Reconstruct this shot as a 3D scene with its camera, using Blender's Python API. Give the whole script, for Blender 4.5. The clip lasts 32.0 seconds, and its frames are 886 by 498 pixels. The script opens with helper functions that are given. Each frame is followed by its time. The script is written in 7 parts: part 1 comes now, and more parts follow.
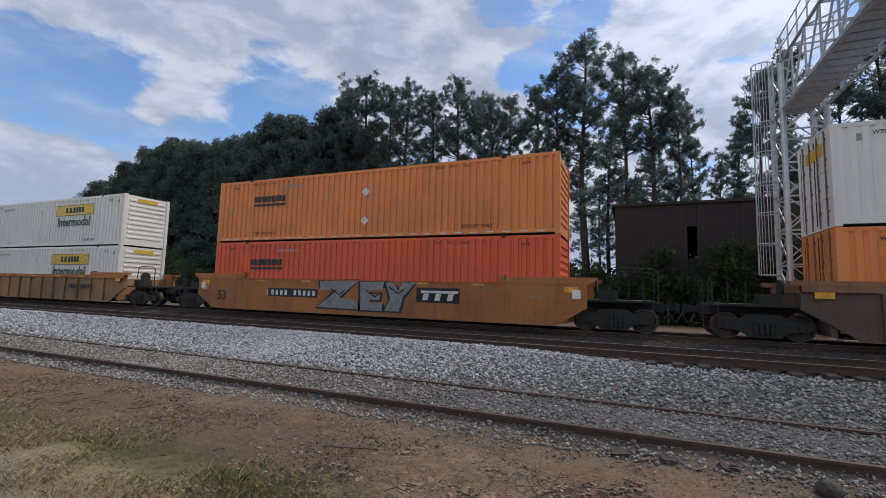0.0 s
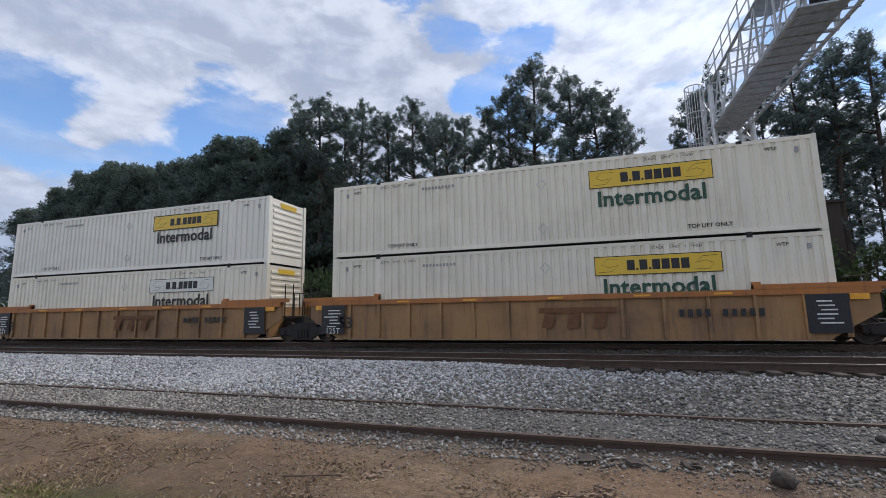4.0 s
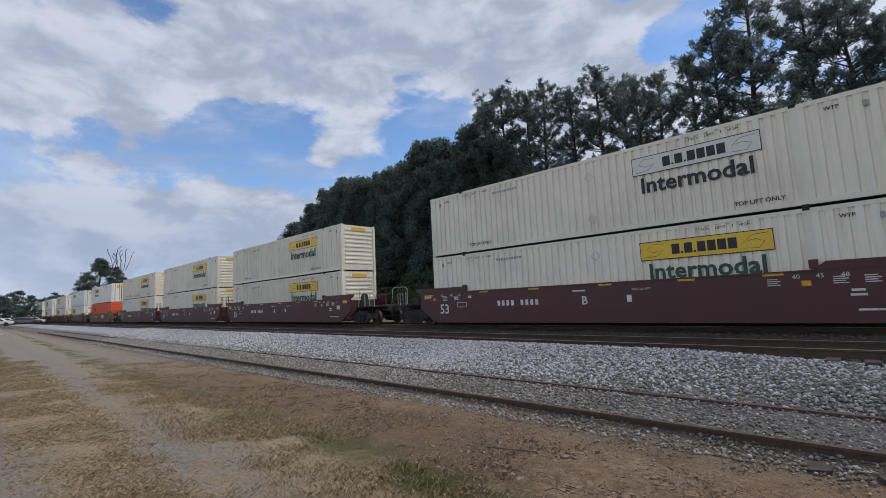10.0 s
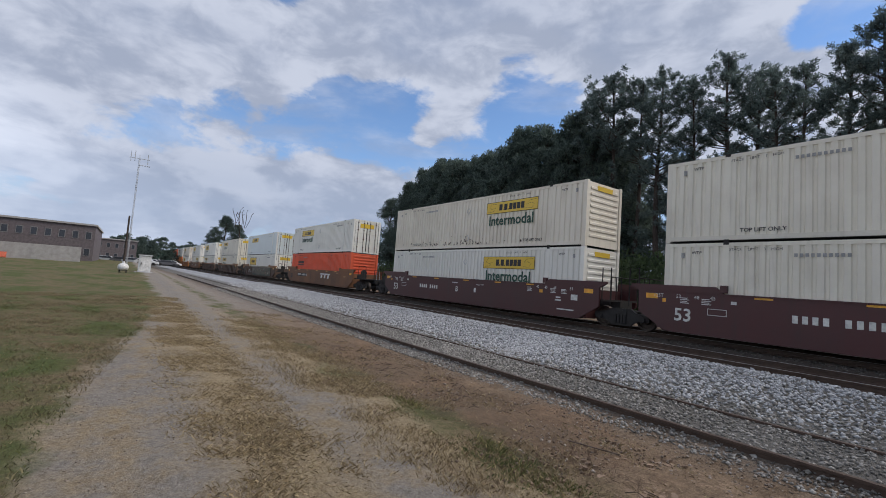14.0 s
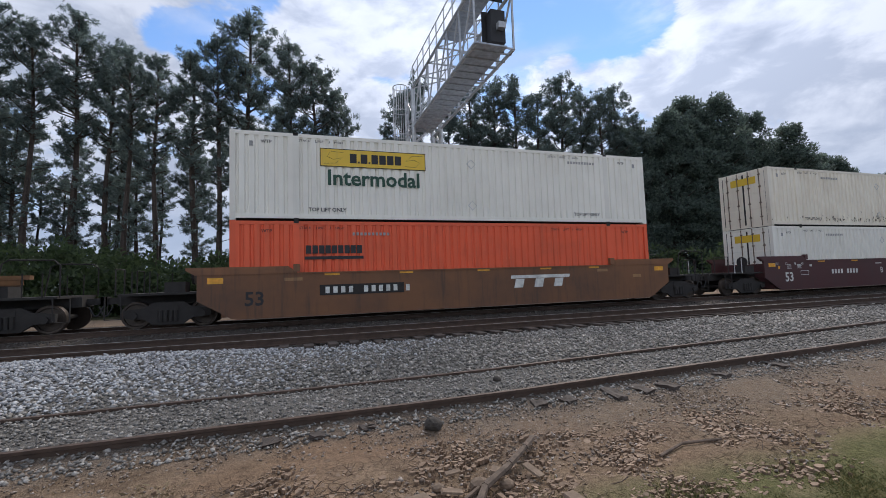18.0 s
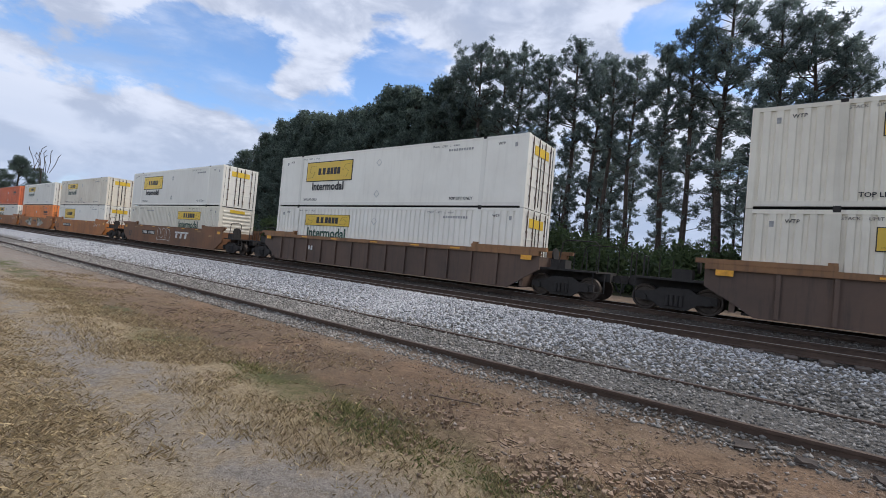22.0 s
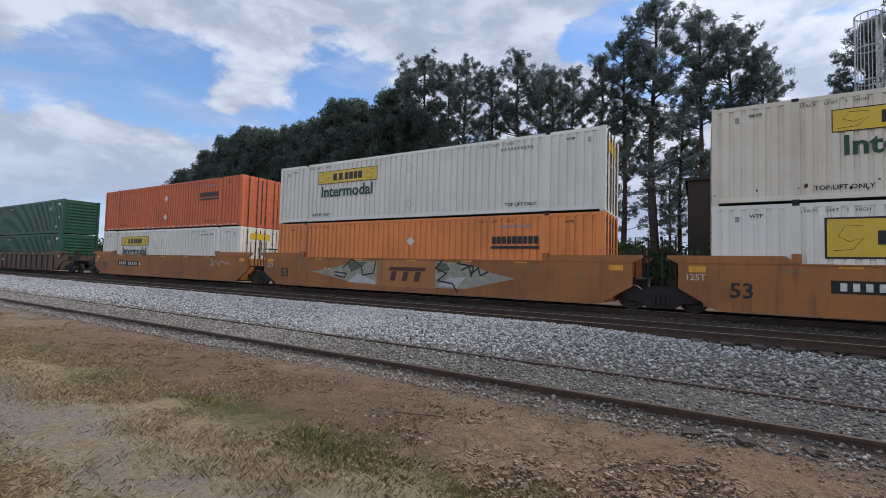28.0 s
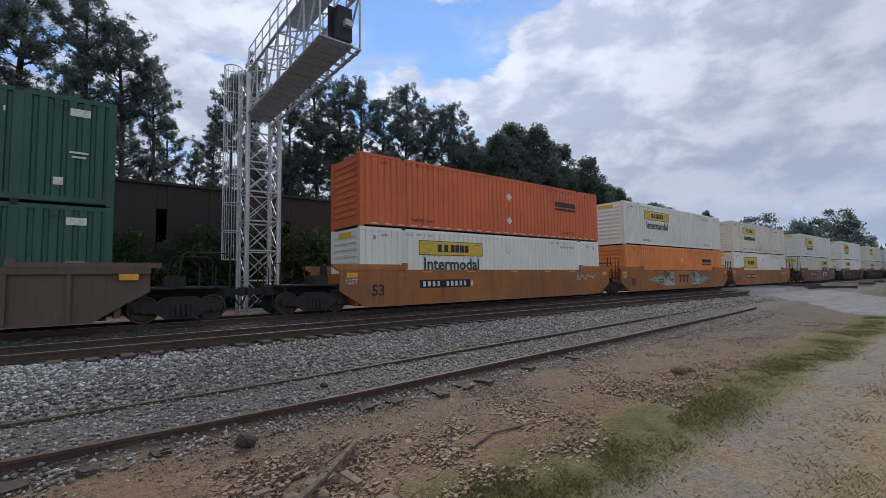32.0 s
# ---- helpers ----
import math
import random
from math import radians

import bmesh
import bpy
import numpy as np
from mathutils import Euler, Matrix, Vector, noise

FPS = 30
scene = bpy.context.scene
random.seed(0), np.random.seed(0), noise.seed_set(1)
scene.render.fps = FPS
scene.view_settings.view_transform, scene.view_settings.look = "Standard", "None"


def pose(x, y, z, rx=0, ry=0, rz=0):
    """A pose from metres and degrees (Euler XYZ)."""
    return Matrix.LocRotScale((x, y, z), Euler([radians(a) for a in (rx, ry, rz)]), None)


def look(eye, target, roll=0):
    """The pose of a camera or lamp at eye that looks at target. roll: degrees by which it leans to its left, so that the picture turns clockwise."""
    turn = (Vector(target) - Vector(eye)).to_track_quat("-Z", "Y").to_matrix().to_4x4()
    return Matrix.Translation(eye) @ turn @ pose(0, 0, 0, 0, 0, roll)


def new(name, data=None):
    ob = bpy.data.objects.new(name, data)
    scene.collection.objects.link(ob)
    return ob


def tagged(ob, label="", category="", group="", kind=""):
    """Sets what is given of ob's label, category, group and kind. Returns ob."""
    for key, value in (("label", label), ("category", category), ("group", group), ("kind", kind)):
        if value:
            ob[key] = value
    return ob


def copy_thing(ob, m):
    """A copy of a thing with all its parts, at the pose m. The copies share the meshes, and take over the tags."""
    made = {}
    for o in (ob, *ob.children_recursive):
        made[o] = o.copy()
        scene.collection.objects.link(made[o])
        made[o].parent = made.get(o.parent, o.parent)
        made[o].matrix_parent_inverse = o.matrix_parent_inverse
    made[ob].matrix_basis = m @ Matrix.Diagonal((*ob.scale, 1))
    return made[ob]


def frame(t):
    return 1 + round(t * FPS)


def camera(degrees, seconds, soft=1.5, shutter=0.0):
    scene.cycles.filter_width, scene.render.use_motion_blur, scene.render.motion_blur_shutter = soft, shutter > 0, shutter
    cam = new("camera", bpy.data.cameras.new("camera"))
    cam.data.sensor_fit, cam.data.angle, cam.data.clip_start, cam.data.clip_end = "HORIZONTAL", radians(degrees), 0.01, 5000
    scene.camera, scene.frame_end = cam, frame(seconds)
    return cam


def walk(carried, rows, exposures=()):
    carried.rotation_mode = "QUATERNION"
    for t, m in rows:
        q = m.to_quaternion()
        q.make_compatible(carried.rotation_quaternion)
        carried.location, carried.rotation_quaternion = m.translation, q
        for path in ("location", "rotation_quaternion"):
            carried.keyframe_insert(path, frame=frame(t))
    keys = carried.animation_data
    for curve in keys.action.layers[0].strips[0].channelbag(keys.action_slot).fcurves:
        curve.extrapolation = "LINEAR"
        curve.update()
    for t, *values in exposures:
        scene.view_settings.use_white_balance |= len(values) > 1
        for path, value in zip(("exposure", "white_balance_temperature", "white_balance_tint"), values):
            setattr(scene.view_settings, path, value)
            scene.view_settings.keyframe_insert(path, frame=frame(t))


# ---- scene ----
cam = camera(90.3, 32.0, 0.5)

PATH = [
    (0, (0.157, -0.207, 1.669), (-0.621, 1.626, 1.859), 1.50),
    (0.5, (0.269, -0.050, 1.625), (0.118, 1.931, 1.853), -0.50),
    (1, (0.380, 0.053, 1.595), (0.905, 1.968, 1.838), -2.40),
    (1.5, (0.409, -0.018, 1.590), (1.407, 1.698, 1.833), -3.60),
    (2, (0.530, -0.013, 1.593), (1.863, 1.461, 1.819), -4.80),
    (2.5, (0.529, -0.047, 1.574), (2.064, 1.217, 1.789), -5.60),
    (3, (0.445, -0.044, 1.567), (1.790, 1.421, 1.779), -6.50),
    (3.5, (0.237, -0.062, 1.560), (0.330, 1.910, 1.881), -4.40),
    (4, (0.104, -0.157, 1.585), (-0.493, 1.731, 1.867), -1.00),
    (4.5, (0.077, -0.302, 1.575), (-0.795, 1.484, 1.800), -4.60),
    (6.5, (0.306, -0.085, 1.565), (-0.450, 1.758, 1.742), 2.20),
    (7, (0.270, -0.077, 1.568), (-0.488, 1.761, 1.786), -6.10),
    (7.5, (0.233, -0.108, 1.609), (-0.497, 1.713, 1.997), -4.80),
    (8, (0.156, -0.212, 1.646), (-0.667, 1.575, 2.008), -5.50),
    (8.5, (0.244, -0.328, 1.703), (-0.945, 1.248, 2.020), -4.20),
    (9, (0.403, -0.412, 1.739), (-0.937, 1.042, 2.039), -2.70),
    (9.5, (0.498, -0.424, 1.751), (-0.844, 1.036, 2.009), -3.10),
    (10, (0.492, -0.416, 1.739), (-0.856, 1.044, 1.961), -2.80),
    (10.5, (0.557, -0.478, 1.762), (-0.792, 0.986, 1.958), -2.00),
    (11, (0.711, -0.587, 1.826), (-0.658, 0.858, 2.014), -1.20),
    (11.5, (0.667, -0.656, 1.849), (-0.941, 0.525, 1.981), 1.05),
    (12, (0.787, -0.830, 1.927), (-0.985, 0.094, 1.992), -2.15),
    (12.5, (0.721, -0.867, 1.902), (-0.954, 0.223, 1.992), -1.72),
    (13, (0.584, -0.790, 1.832), (-1.084, 0.308, 1.943), 0.75),
    (13.5, (0.592, -0.791, 1.810), (-1.078, 0.301, 1.947), 3.55),
    (15.5, (0.230, -0.260, 1.630), (-1.178, 1.155, 1.763), 1.20),
    (16, (0.119, -0.197, 1.618), (-1.215, 1.289, 1.731), 0.60),
    (16.5, (0.125, -0.037, 1.586), (-0.769, 1.748, 1.699), 0.10),
    (17, (0.206, -0.058, 1.603), (-0.107, 1.914, 1.724), -1.30),
    (17.5, (0.297, -0.026, 1.625), (0.529, 1.956, 1.761), -2.20),
    (18, (0.328, 0.015, 1.620), (0.957, 1.908, 1.761), -1.90),
    (18.5, (0.400, 0.031, 1.610), (1.328, 1.797, 1.757), -2.40),
    (19, (0.441, -0.004, 1.623), (1.648, 1.585, 1.760), -3.10),
    (19.5, (0.446, 0.014, 1.614), (1.608, 1.635, 1.766), -3.10),
    (20, (0.348, -0.007, 1.581), (0.885, 1.912, 1.755), -1.60),
    (20.5, (0.248, -0.069, 1.577), (-0.011, 1.908, 1.738), -1.70),
    (21, (0.190, -0.137, 1.559), (-0.586, 1.705, 1.641), 1.90),
    (21.5, (0.141, -0.214, 1.568), (-0.923, 1.479, 1.612), 4.90),
    (22, (0.118, -0.240, 1.561), (-1.072, 1.367, 1.596), 5.10),
    (22.5, (0.129, -0.252, 1.573), (-1.079, 1.341, 1.606), 4.00),
    (23, (0.146, -0.296, 1.592), (-1.112, 1.258, 1.635), 3.70),
    (23.5, (0.163, -0.381, 1.594), (-1.231, 1.052, 1.649), 4.10),
    (24, (0.158, -0.463, 1.621), (-1.351, 0.848, 1.694), 4.39),
    (24.5, (0.138, -0.577, 1.649), (-1.487, 0.586, 1.727), 0.12),
    (25, (0.080, -0.571, 1.633), (-1.584, 0.536, 1.721), -0.88),
    (25.5, (-0.006, -0.485, 1.621), (-1.640, 0.659, 1.771), -0.60),
    (27.5, (0.004, -0.415, 1.593), (-1.505, 0.893, 1.711), 2.20),
    (28, (0.137, -0.293, 1.608), (-0.879, 1.427, 1.700), 1.60),
    (28.5, (0.209, -0.041, 1.533), (-0.257, 1.902, 1.621), 1.20),
    (29, (0.285, 0.008, 1.531), (0.350, 2.005, 1.623), -1.10),
    (29.5, (0.286, -0.056, 1.565), (0.267, 1.941, 1.669), -2.90),
    (30, (0.175, -0.213, 1.625), (-0.503, 1.664, 1.761), -0.60),
    (30.5, (0.221, 0.002, 1.583), (-0.155, 1.961, 1.728), -1.90),
    (31, (0.358, 0.041, 1.606), (0.732, 2.003, 1.714), -4.10),
    (31.5, (0.430, 0.067, 1.604), (1.493, 1.757, 1.727), -1.10),
    (32, (0.487, 0.038, 1.601), (1.735, 1.594, 1.739), -1.00),
]
EXPOSURE = [(0, 0.1), (1, 0.35), (2, 0.12), (2.6, -0.06), (3, -0.14), (3.5, 0.1), (4, 0.32), (7, 0.38), (7.5, 0.25), (8, 0.15), (9, 0.13), (10, 0.1), (12, 0.06), (13, 0.06), (16, 0.05), (17, 0.36), (18, 0.33), (18.6, 0.16), (19, 0.1), (20, 0.1), (20.5, 0.2), (21, 0.55), (22, 0.45), (23, 0.45), (23.6, 0.25), (24, 0.12), (25, 0.15), (28, 0.28), (29, 0.5), (30, 0.53), (31, 0.42), (32, 0.12)]
walk(cam, [(t, look(eye, target, roll)) for t, eye, target, roll in PATH], [(t, stops, 6350, 12) for t, stops in EXPOSURE])

# ---- sky and sun ----
SUN_DIR = Vector((0.45, 0.62, 0.80)).normalized()
world = bpy.data.worlds.new("world")
scene.world = world
world.use_nodes = True


# bearing, height, reach, and how much thicker or thinner the clouds are there
# the last is an unseen bank behind the camera, added to light the train
CLOUDS = ((-52, 31, 0.40, 0.20), (-28, 30, 0.24, 0.16), (-86, 24, 0.30, 0.16), (-57, 19, 0.12, 0.14), (5, 27, 0.22, 0.15), (64, 24, 0.50, 0.13), (88, 19, 0.45, 0.10),
          (-98, 13.2, 0.08, 0.14), (-66, 20.5, 0.18, -0.30), (-44, 21.5, 0.13, -0.18), (-12, 27, 0.12, -0.36), (-15, 34, 0.10, -0.2), (33, 30.5, 0.17, -0.40),
          (42, 28.5, 0.15, -0.40), (50, 33, 0.12, -0.25), (-77, 31, 0.09, -0.2), (-60, 24, 0.10, -0.12), (-5, 33, 0.10, -0.15), (180, 40, 1.2, 0.25))


def make_sky():
    nt = world.node_tree
    nt.nodes.clear()
    N, L = nt.nodes.new, nt.links.new
    out, bg = N("ShaderNodeOutputWorld"), N("ShaderNodeBackground")
    sky = N("ShaderNodeTexSky")
    sky.sky_type, sky.sun_disc = "NISHITA", False
    sky.sun_elevation = math.asin(SUN_DIR.z)
    sky.sun_rotation = math.atan2(SUN_DIR.x, SUN_DIR.y)
    sky.air_density, sky.dust_density, sky.ozone_density = 1.0, 0.02, 2.0
    tc = N("ShaderNodeTexCoord")
    sep = N("ShaderNodeSeparateXYZ")
    L(tc.outputs["Generated"], sep.inputs[0])

    def m(op, a, b=None, c=None, clamp=False):
        n = N("ShaderNodeMath")
        n.operation, n.use_clamp = op, clamp
        for i, v in enumerate((a, b, c)):
            if v is None:
                continue
            if isinstance(v, (int, float)):
                n.inputs[i].default_value = v
            else:
                L(v, n.inputs[i])
        return n.outputs[0]

    up = m("MAXIMUM", sep.outputs[2], 0.0)
    dome = N("ShaderNodeCombineXYZ")
    L(sep.outputs[0], dome.inputs[0]), L(sep.outputs[1], dome.inputs[1]), L(m("MULTIPLY", up, 2.0), dome.inputs[2])

    def cloud(scale, detail, rough, off, dist=0.0, flat=1.0):
        mp = N("ShaderNodeMapping")
        mp.inputs["Location"].default_value = off
        mp.inputs["Scale"].default_value = (1.0, 1.0, flat)
        L(dome.outputs[0], mp.inputs[0])
        n = N("ShaderNodeTexNoise")
        n.inputs["Scale"].default_value, n.inputs["Detail"].default_value = scale, detail
        n.inputs["Roughness"].default_value, n.inputs["Distortion"].default_value = rough, dist
        L(mp.outputs[0], n.inputs["Vector"])
        return n.outputs[0]

    def gather(v, az, el, radius, amount):
        """Thickens or thins the clouds round one part of the sky."""
        a, e = radians(az), radians(el)
        far = N("ShaderNodeVectorMath")
        far.operation = "DISTANCE"
        far.inputs[1].default_value = (math.sin(a) * math.cos(e), math.cos(a) * math.cos(e), 2 * math.sin(e))
        L(dome.outputs[0], far.inputs[0])
        near = N("ShaderNodeMapRange")
        near.interpolation_type = "SMOOTHSTEP"
        near.inputs[1].default_value, near.inputs[2].default_value = 0.0, radius
        near.inputs[3].default_value, near.inputs[4].default_value = amount, 0.0
        L(far.outputs["Value"], near.inputs[0])
        return m("ADD", v, near.outputs[0])

    def smooth(v, a, c):
        n = N("ShaderNodeMapRange")
        n.interpolation_type = "SMOOTHSTEP"
        n.inputs[1].default_value, n.inputs[2].default_value = a, c
        L(v, n.inputs[0])
        return n.outputs[0]

    big = cloud(2.6, 12, 0.56, (3.1, 7.4, 0.4), 0.15)
    here, toward = [cloud(3.4, 4, 0.5, (3.1 + d * SUN_DIR.x, 7.4 + d * SUN_DIR.y, 0.4 + 2 * d * SUN_DIR.z), 0.1) for d in (0.0, 0.05)]
    fine = cloud(9.0, 8, 0.6, (1.0, 2.0, 5.0), 0.3)
    mass = m("ADD", m("ADD", m("MULTIPLY", m("SUBTRACT", big, 0.5), 1.1), m("MULTIPLY", m("SUBTRACT", fine, 0.5), 0.28)), 0.555)
    for az, el, radius, amount in CLOUDS:
        mass = gather(mass, az, el, radius, amount)
    cover = smooth(mass, 0.42, 0.53)
    veil = m("MULTIPLY", m("MULTIPLY", smooth(cloud(3.4, 9, 0.6, (5.0, 3.0, 1.0), 0.4, 1.6), 0.38, 0.68), 0.5), smooth(mass, 0.05, 0.40))
    cover = m("MAXIMUM", cover, veil)
    thick = smooth(mass, 0.62, 0.95)
    relief = smooth(m("ADD", m("MULTIPLY", m("SUBTRACT", here, toward), 0.6), m("MULTIPLY", m("SUBTRACT", fine, 0.5), 0.42)), -0.075, 0.075)
    body = N("ShaderNodeMix")
    body.data_type = "RGBA"
    body.inputs[6].default_value, body.inputs[7].default_value = (0.355, 0.405, 0.51, 1), (0.565, 0.61, 0.705, 1)
    L(relief, body.inputs[0])
    # unseen clouds opposite the sun are brightened and warmed to fill the train's side
    lit = N("ShaderNodeVectorMath")
    lit.operation = "DOT_PRODUCT"
    lit.inputs[1].default_value = tuple(-SUN_DIR)
    L(tc.outputs["Generated"], lit.inputs[0])
    facing = smooth(lit.outputs["Value"], 0.22, 0.75)
    warm = N("ShaderNodeMix")
    warm.data_type = "RGBA"
    warm.inputs[7].default_value = (0.60, 0.595, 0.57, 1)
    L(facing, warm.inputs[0]), L(body.outputs[2], warm.inputs[6])
    front = N("ShaderNodeVectorMath")
    front.operation = "SCALE"
    L(warm.outputs[2], front.inputs[0]), L(m("ADD", m("ADD", 1.0, m("MULTIPLY", facing, 2.4)), m("MULTIPLY", smooth(lit.outputs["Value"], -0.70, -0.97), 0.40)), front.inputs["Scale"])
    shade = N("ShaderNodeMix")
    shade.data_type = "RGBA"
    shade.inputs[7].default_value = (0.30, 0.36, 0.485, 1)
    L(m("MULTIPLY", thick, m("SUBTRACT", 1.0, m("MULTIPLY", relief, 0.55))), shade.inputs[0])
    L(front.outputs[0], shade.inputs[6])
    blue = N("ShaderNodeMix")
    blue.data_type, blue.blend_type = "RGBA", "MULTIPLY"
    blue.inputs[0].default_value = 1.0
    blue.inputs[7].default_value = (0.90 * SKY_K, 1.0 * SKY_K, 1.10 * SKY_K, 1)
    L(sky.outputs[0], blue.inputs[6])
    mix = N("ShaderNodeMix")
    mix.data_type = "RGBA"
    L(cover, mix.inputs[0]), L(blue.outputs[2], mix.inputs[6]), L(shade.outputs[2], mix.inputs[7])
    # thin streaked haze low in the sky
    low = N("ShaderNodeMix")
    low.data_type = "RGBA"
    low.inputs[7].default_value = (0.33, 0.41, 0.55, 1)
    streak = smooth(cloud(2.2, 8, 0.55, (9.0, 1.0, 2.0), 0.2, 3.0), 0.30, 0.62)
    L(m("MULTIPLY", m("SUBTRACT", 1.0, smooth(up, 0.03, 0.30)), m("ADD", 0.35, m("MULTIPLY", streak, 0.5))), low.inputs[0])
    L(mix.outputs[2], low.inputs[6])
    L(low.outputs[2], bg.inputs[0])
    bg.inputs[1].default_value = SKY_STRENGTH
    L(bg.outputs[0], out.inputs[0])


SKY_K, SKY_STRENGTH = 0.135, 1.0
make_sky()
lamp = bpy.data.lights.new("sun", "SUN")
lamp.energy, lamp.angle, lamp.color = 2.3, radians(28), (1.0, 0.93, 0.83)
sun = new("sun", lamp)
sun.matrix_world = look(SUN_DIR * 50, (0, 0, 0))
tagged(sun, kind="structure")


# ---- materials ----
def nodes_of(name):
    mt = bpy.data.materials.new(name)
    mt.use_nodes = True
    nt = mt.node_tree
    b = nt.nodes["Principled BSDF"]
    return mt, nt, b


def ramp(nt, src, stops):
    r = nt.nodes.new("ShaderNodeValToRGB")
    while len(r.color_ramp.elements) < len(stops):
        r.color_ramp.elements.new(0.5)
    for e, (p, c) in zip(r.color_ramp.elements, stops):
        e.position, e.color = p, (*c, 1)
    nt.links.new(src, r.inputs[0])
    return r.outputs[0]


def noise_of(nt, scale, detail=4, rough=0.55, stretch=(1, 1, 1), coord="Object", off=(0, 0, 0)):
    tc = nt.nodes.new("ShaderNodeTexCoord")
    mp = nt.nodes.new("ShaderNodeMapping")
    mp.inputs["Scale"].default_value = stretch
    mp.inputs["Location"].default_value = off
    nt.links.new(tc.outputs[coord], mp.inputs[0])
    n = nt.nodes.new("ShaderNodeTexNoise")
    n.inputs["Scale"].default_value, n.inputs["Detail"].default_value, n.inputs["Roughness"].default_value = scale, detail, rough
    nt.links.new(mp.outputs[0], n.inputs["Vector"])
    return n.outputs[0]


def mixc(nt, fac, a, b, blend="MIX"):
    n = nt.nodes.new("ShaderNodeMix")
    n.data_type, n.blend_type = "RGBA", blend
    for i, v in ((0, fac), (6, a), (7, b)):
        if isinstance(v, (int, float)):
            n.inputs[i].default_value = v
        elif isinstance(v, tuple):
            n.inputs[i].default_value = (*v, 1)
        else:
            nt.links.new(v, n.inputs[i])
    return n.outputs[2]


def bump(nt, b, height, dist, strength=1.0):
    bp = nt.nodes.new("ShaderNodeBump")
    bp.inputs["Distance"].default_value, bp.inputs["Strength"].default_value = dist, strength
    nt.links.new(height, bp.inputs["Height"])
    nt.links.new(bp.outputs[0], b.inputs["Normal"])


def random_of(nt):
    return nt.nodes.new("ShaderNodeObjectInfo").outputs["Random"]


def paint(name, base, dirt, amount=0.5, rough=0.5, metal=0.0, streak=6.0, vary=0.08):
    """Weathered paint: broad stains, fine vertical streaks, a little change from thing to thing."""
    mt, nt, b = nodes_of(name)
    broad = noise_of(nt, 0.55, 5, 0.6)
    run = noise_of(nt, streak, 4, 0.6, (1, 1, 0.09))
    f1 = ramp(nt, broad, [(0.42, (0, 0, 0)), (0.75, (amount, amount, amount))])
    f2 = ramp(nt, run, [(0.52, (0, 0, 0)), (0.80, (amount * 0.9, amount * 0.9, amount * 0.9))])
    both = mixc(nt, 1.0, f1, f2, "ADD")
    hsv = nt.nodes.new("ShaderNodeHueSaturation")
    hsv.inputs["Color"].default_value = (*base, 1)
    mr = nt.nodes.new("ShaderNodeMapRange")
    mr.inputs[3].default_value, mr.inputs[4].default_value = 1 - vary, 1 + vary
    nt.links.new(random_of(nt), mr.inputs[0])
    nt.links.new(mr.outputs[0], hsv.inputs["Value"])
    col = mixc(nt, both, hsv.outputs[0], dirt)
    nt.links.new(col, b.inputs["Base Color"])
    b.inputs["Roughness"].default_value, b.inputs["Metallic"].default_value = rough, metal
    bump(nt, b, noise_of(nt, 9, 4, 0.6), 0.004, 0.5)
    return mt


def plain(name, base, rough=0.7, metal=0.0, var=0.25, scale=6.0, dist=0.003):
    mt, nt, b = nodes_of(name)
    n = noise_of(nt, scale, 5, 0.6)
    lo, hi = tuple(c * (1 - var) for c in base), tuple(min(1, c * (1 + var)) for c in base)
    nt.links.new(ramp(nt, n, [(0.3, lo), (0.7, hi)]), b.inputs["Base Color"])
    b.inputs["Roughness"].default_value, b.inputs["Metallic"].default_value = rough, metal
    bump(nt, b, noise_of(nt, scale * 5, 4, 0.6), dist, 0.6)
    return mt


M = {}
M["cream"] = paint("cream_paint", (0.76, 0.715, 0.60), (0.38, 0.33, 0.25), 0.30, 0.55)
M["white"] = paint("white_paint", (0.80, 0.775, 0.695), (0.46, 0.43, 0.36), 0.22, 0.5)
M["tan_white"] = paint("aged_white_paint", (0.77, 0.71, 0.59), (0.42, 0.32, 0.22), 0.32, 0.6)
M["plate"] = paint("grey_white_plate", (0.66, 0.715, 0.70), (0.5, 0.5, 0.48), 0.2, 0.45)
M["orange"] = paint("orange_paint", (0.80, 0.265, 0.074), (0.35, 0.14, 0.05), 0.45, 0.6)
M["red_orange"] = paint("red_orange_paint", (0.78, 0.118, 0.045), (0.33, 0.08, 0.04), 0.4, 0.6)
M["rust_orange"] = paint("dull_red_orange_paint", (0.64, 0.145, 0.05), (0.28, 0.08, 0.04), 0.4, 0.6)
M["green"] = paint("dark_green_paint", (0.016, 0.085, 0.048), (0.012, 0.03, 0.02), 0.5, 0.5)
M["yellow"] = paint("yellow_vinyl", (0.74, 0.49, 0.04), (0.45, 0.33, 0.08), 0.3, 0.45)
M["pale"] = paint("pale_vinyl", (0.66, 0.66, 0.60), (0.45, 0.42, 0.36), 0.3, 0.45)
M["ink"] = plain("black_lettering", (0.02, 0.02, 0.022), 0.6)
M["ink_green"] = plain("dark_green_lettering", (0.02, 0.07, 0.045), 0.6)
M["white_ink"] = plain("white_lettering", (0.62, 0.62, 0.58), 0.6)
M["orange_mark"] = plain("amber_reflector", (0.72, 0.34, 0.03), 0.4)
M["car_brown"] = paint("brown_car_paint", (0.42, 0.158, 0.040), (0.15, 0.07, 0.036), 0.7, 0.65)
M["car_rusty"] = paint("dirty_rust_brown_car_paint", (0.21, 0.095, 0.042), (0.085, 0.05, 0.034), 0.8, 0.7)
M["car_tan"] = paint("tan_car_paint", (0.35, 0.195, 0.08), (0.13, 0.078, 0.05), 0.85, 0.65)
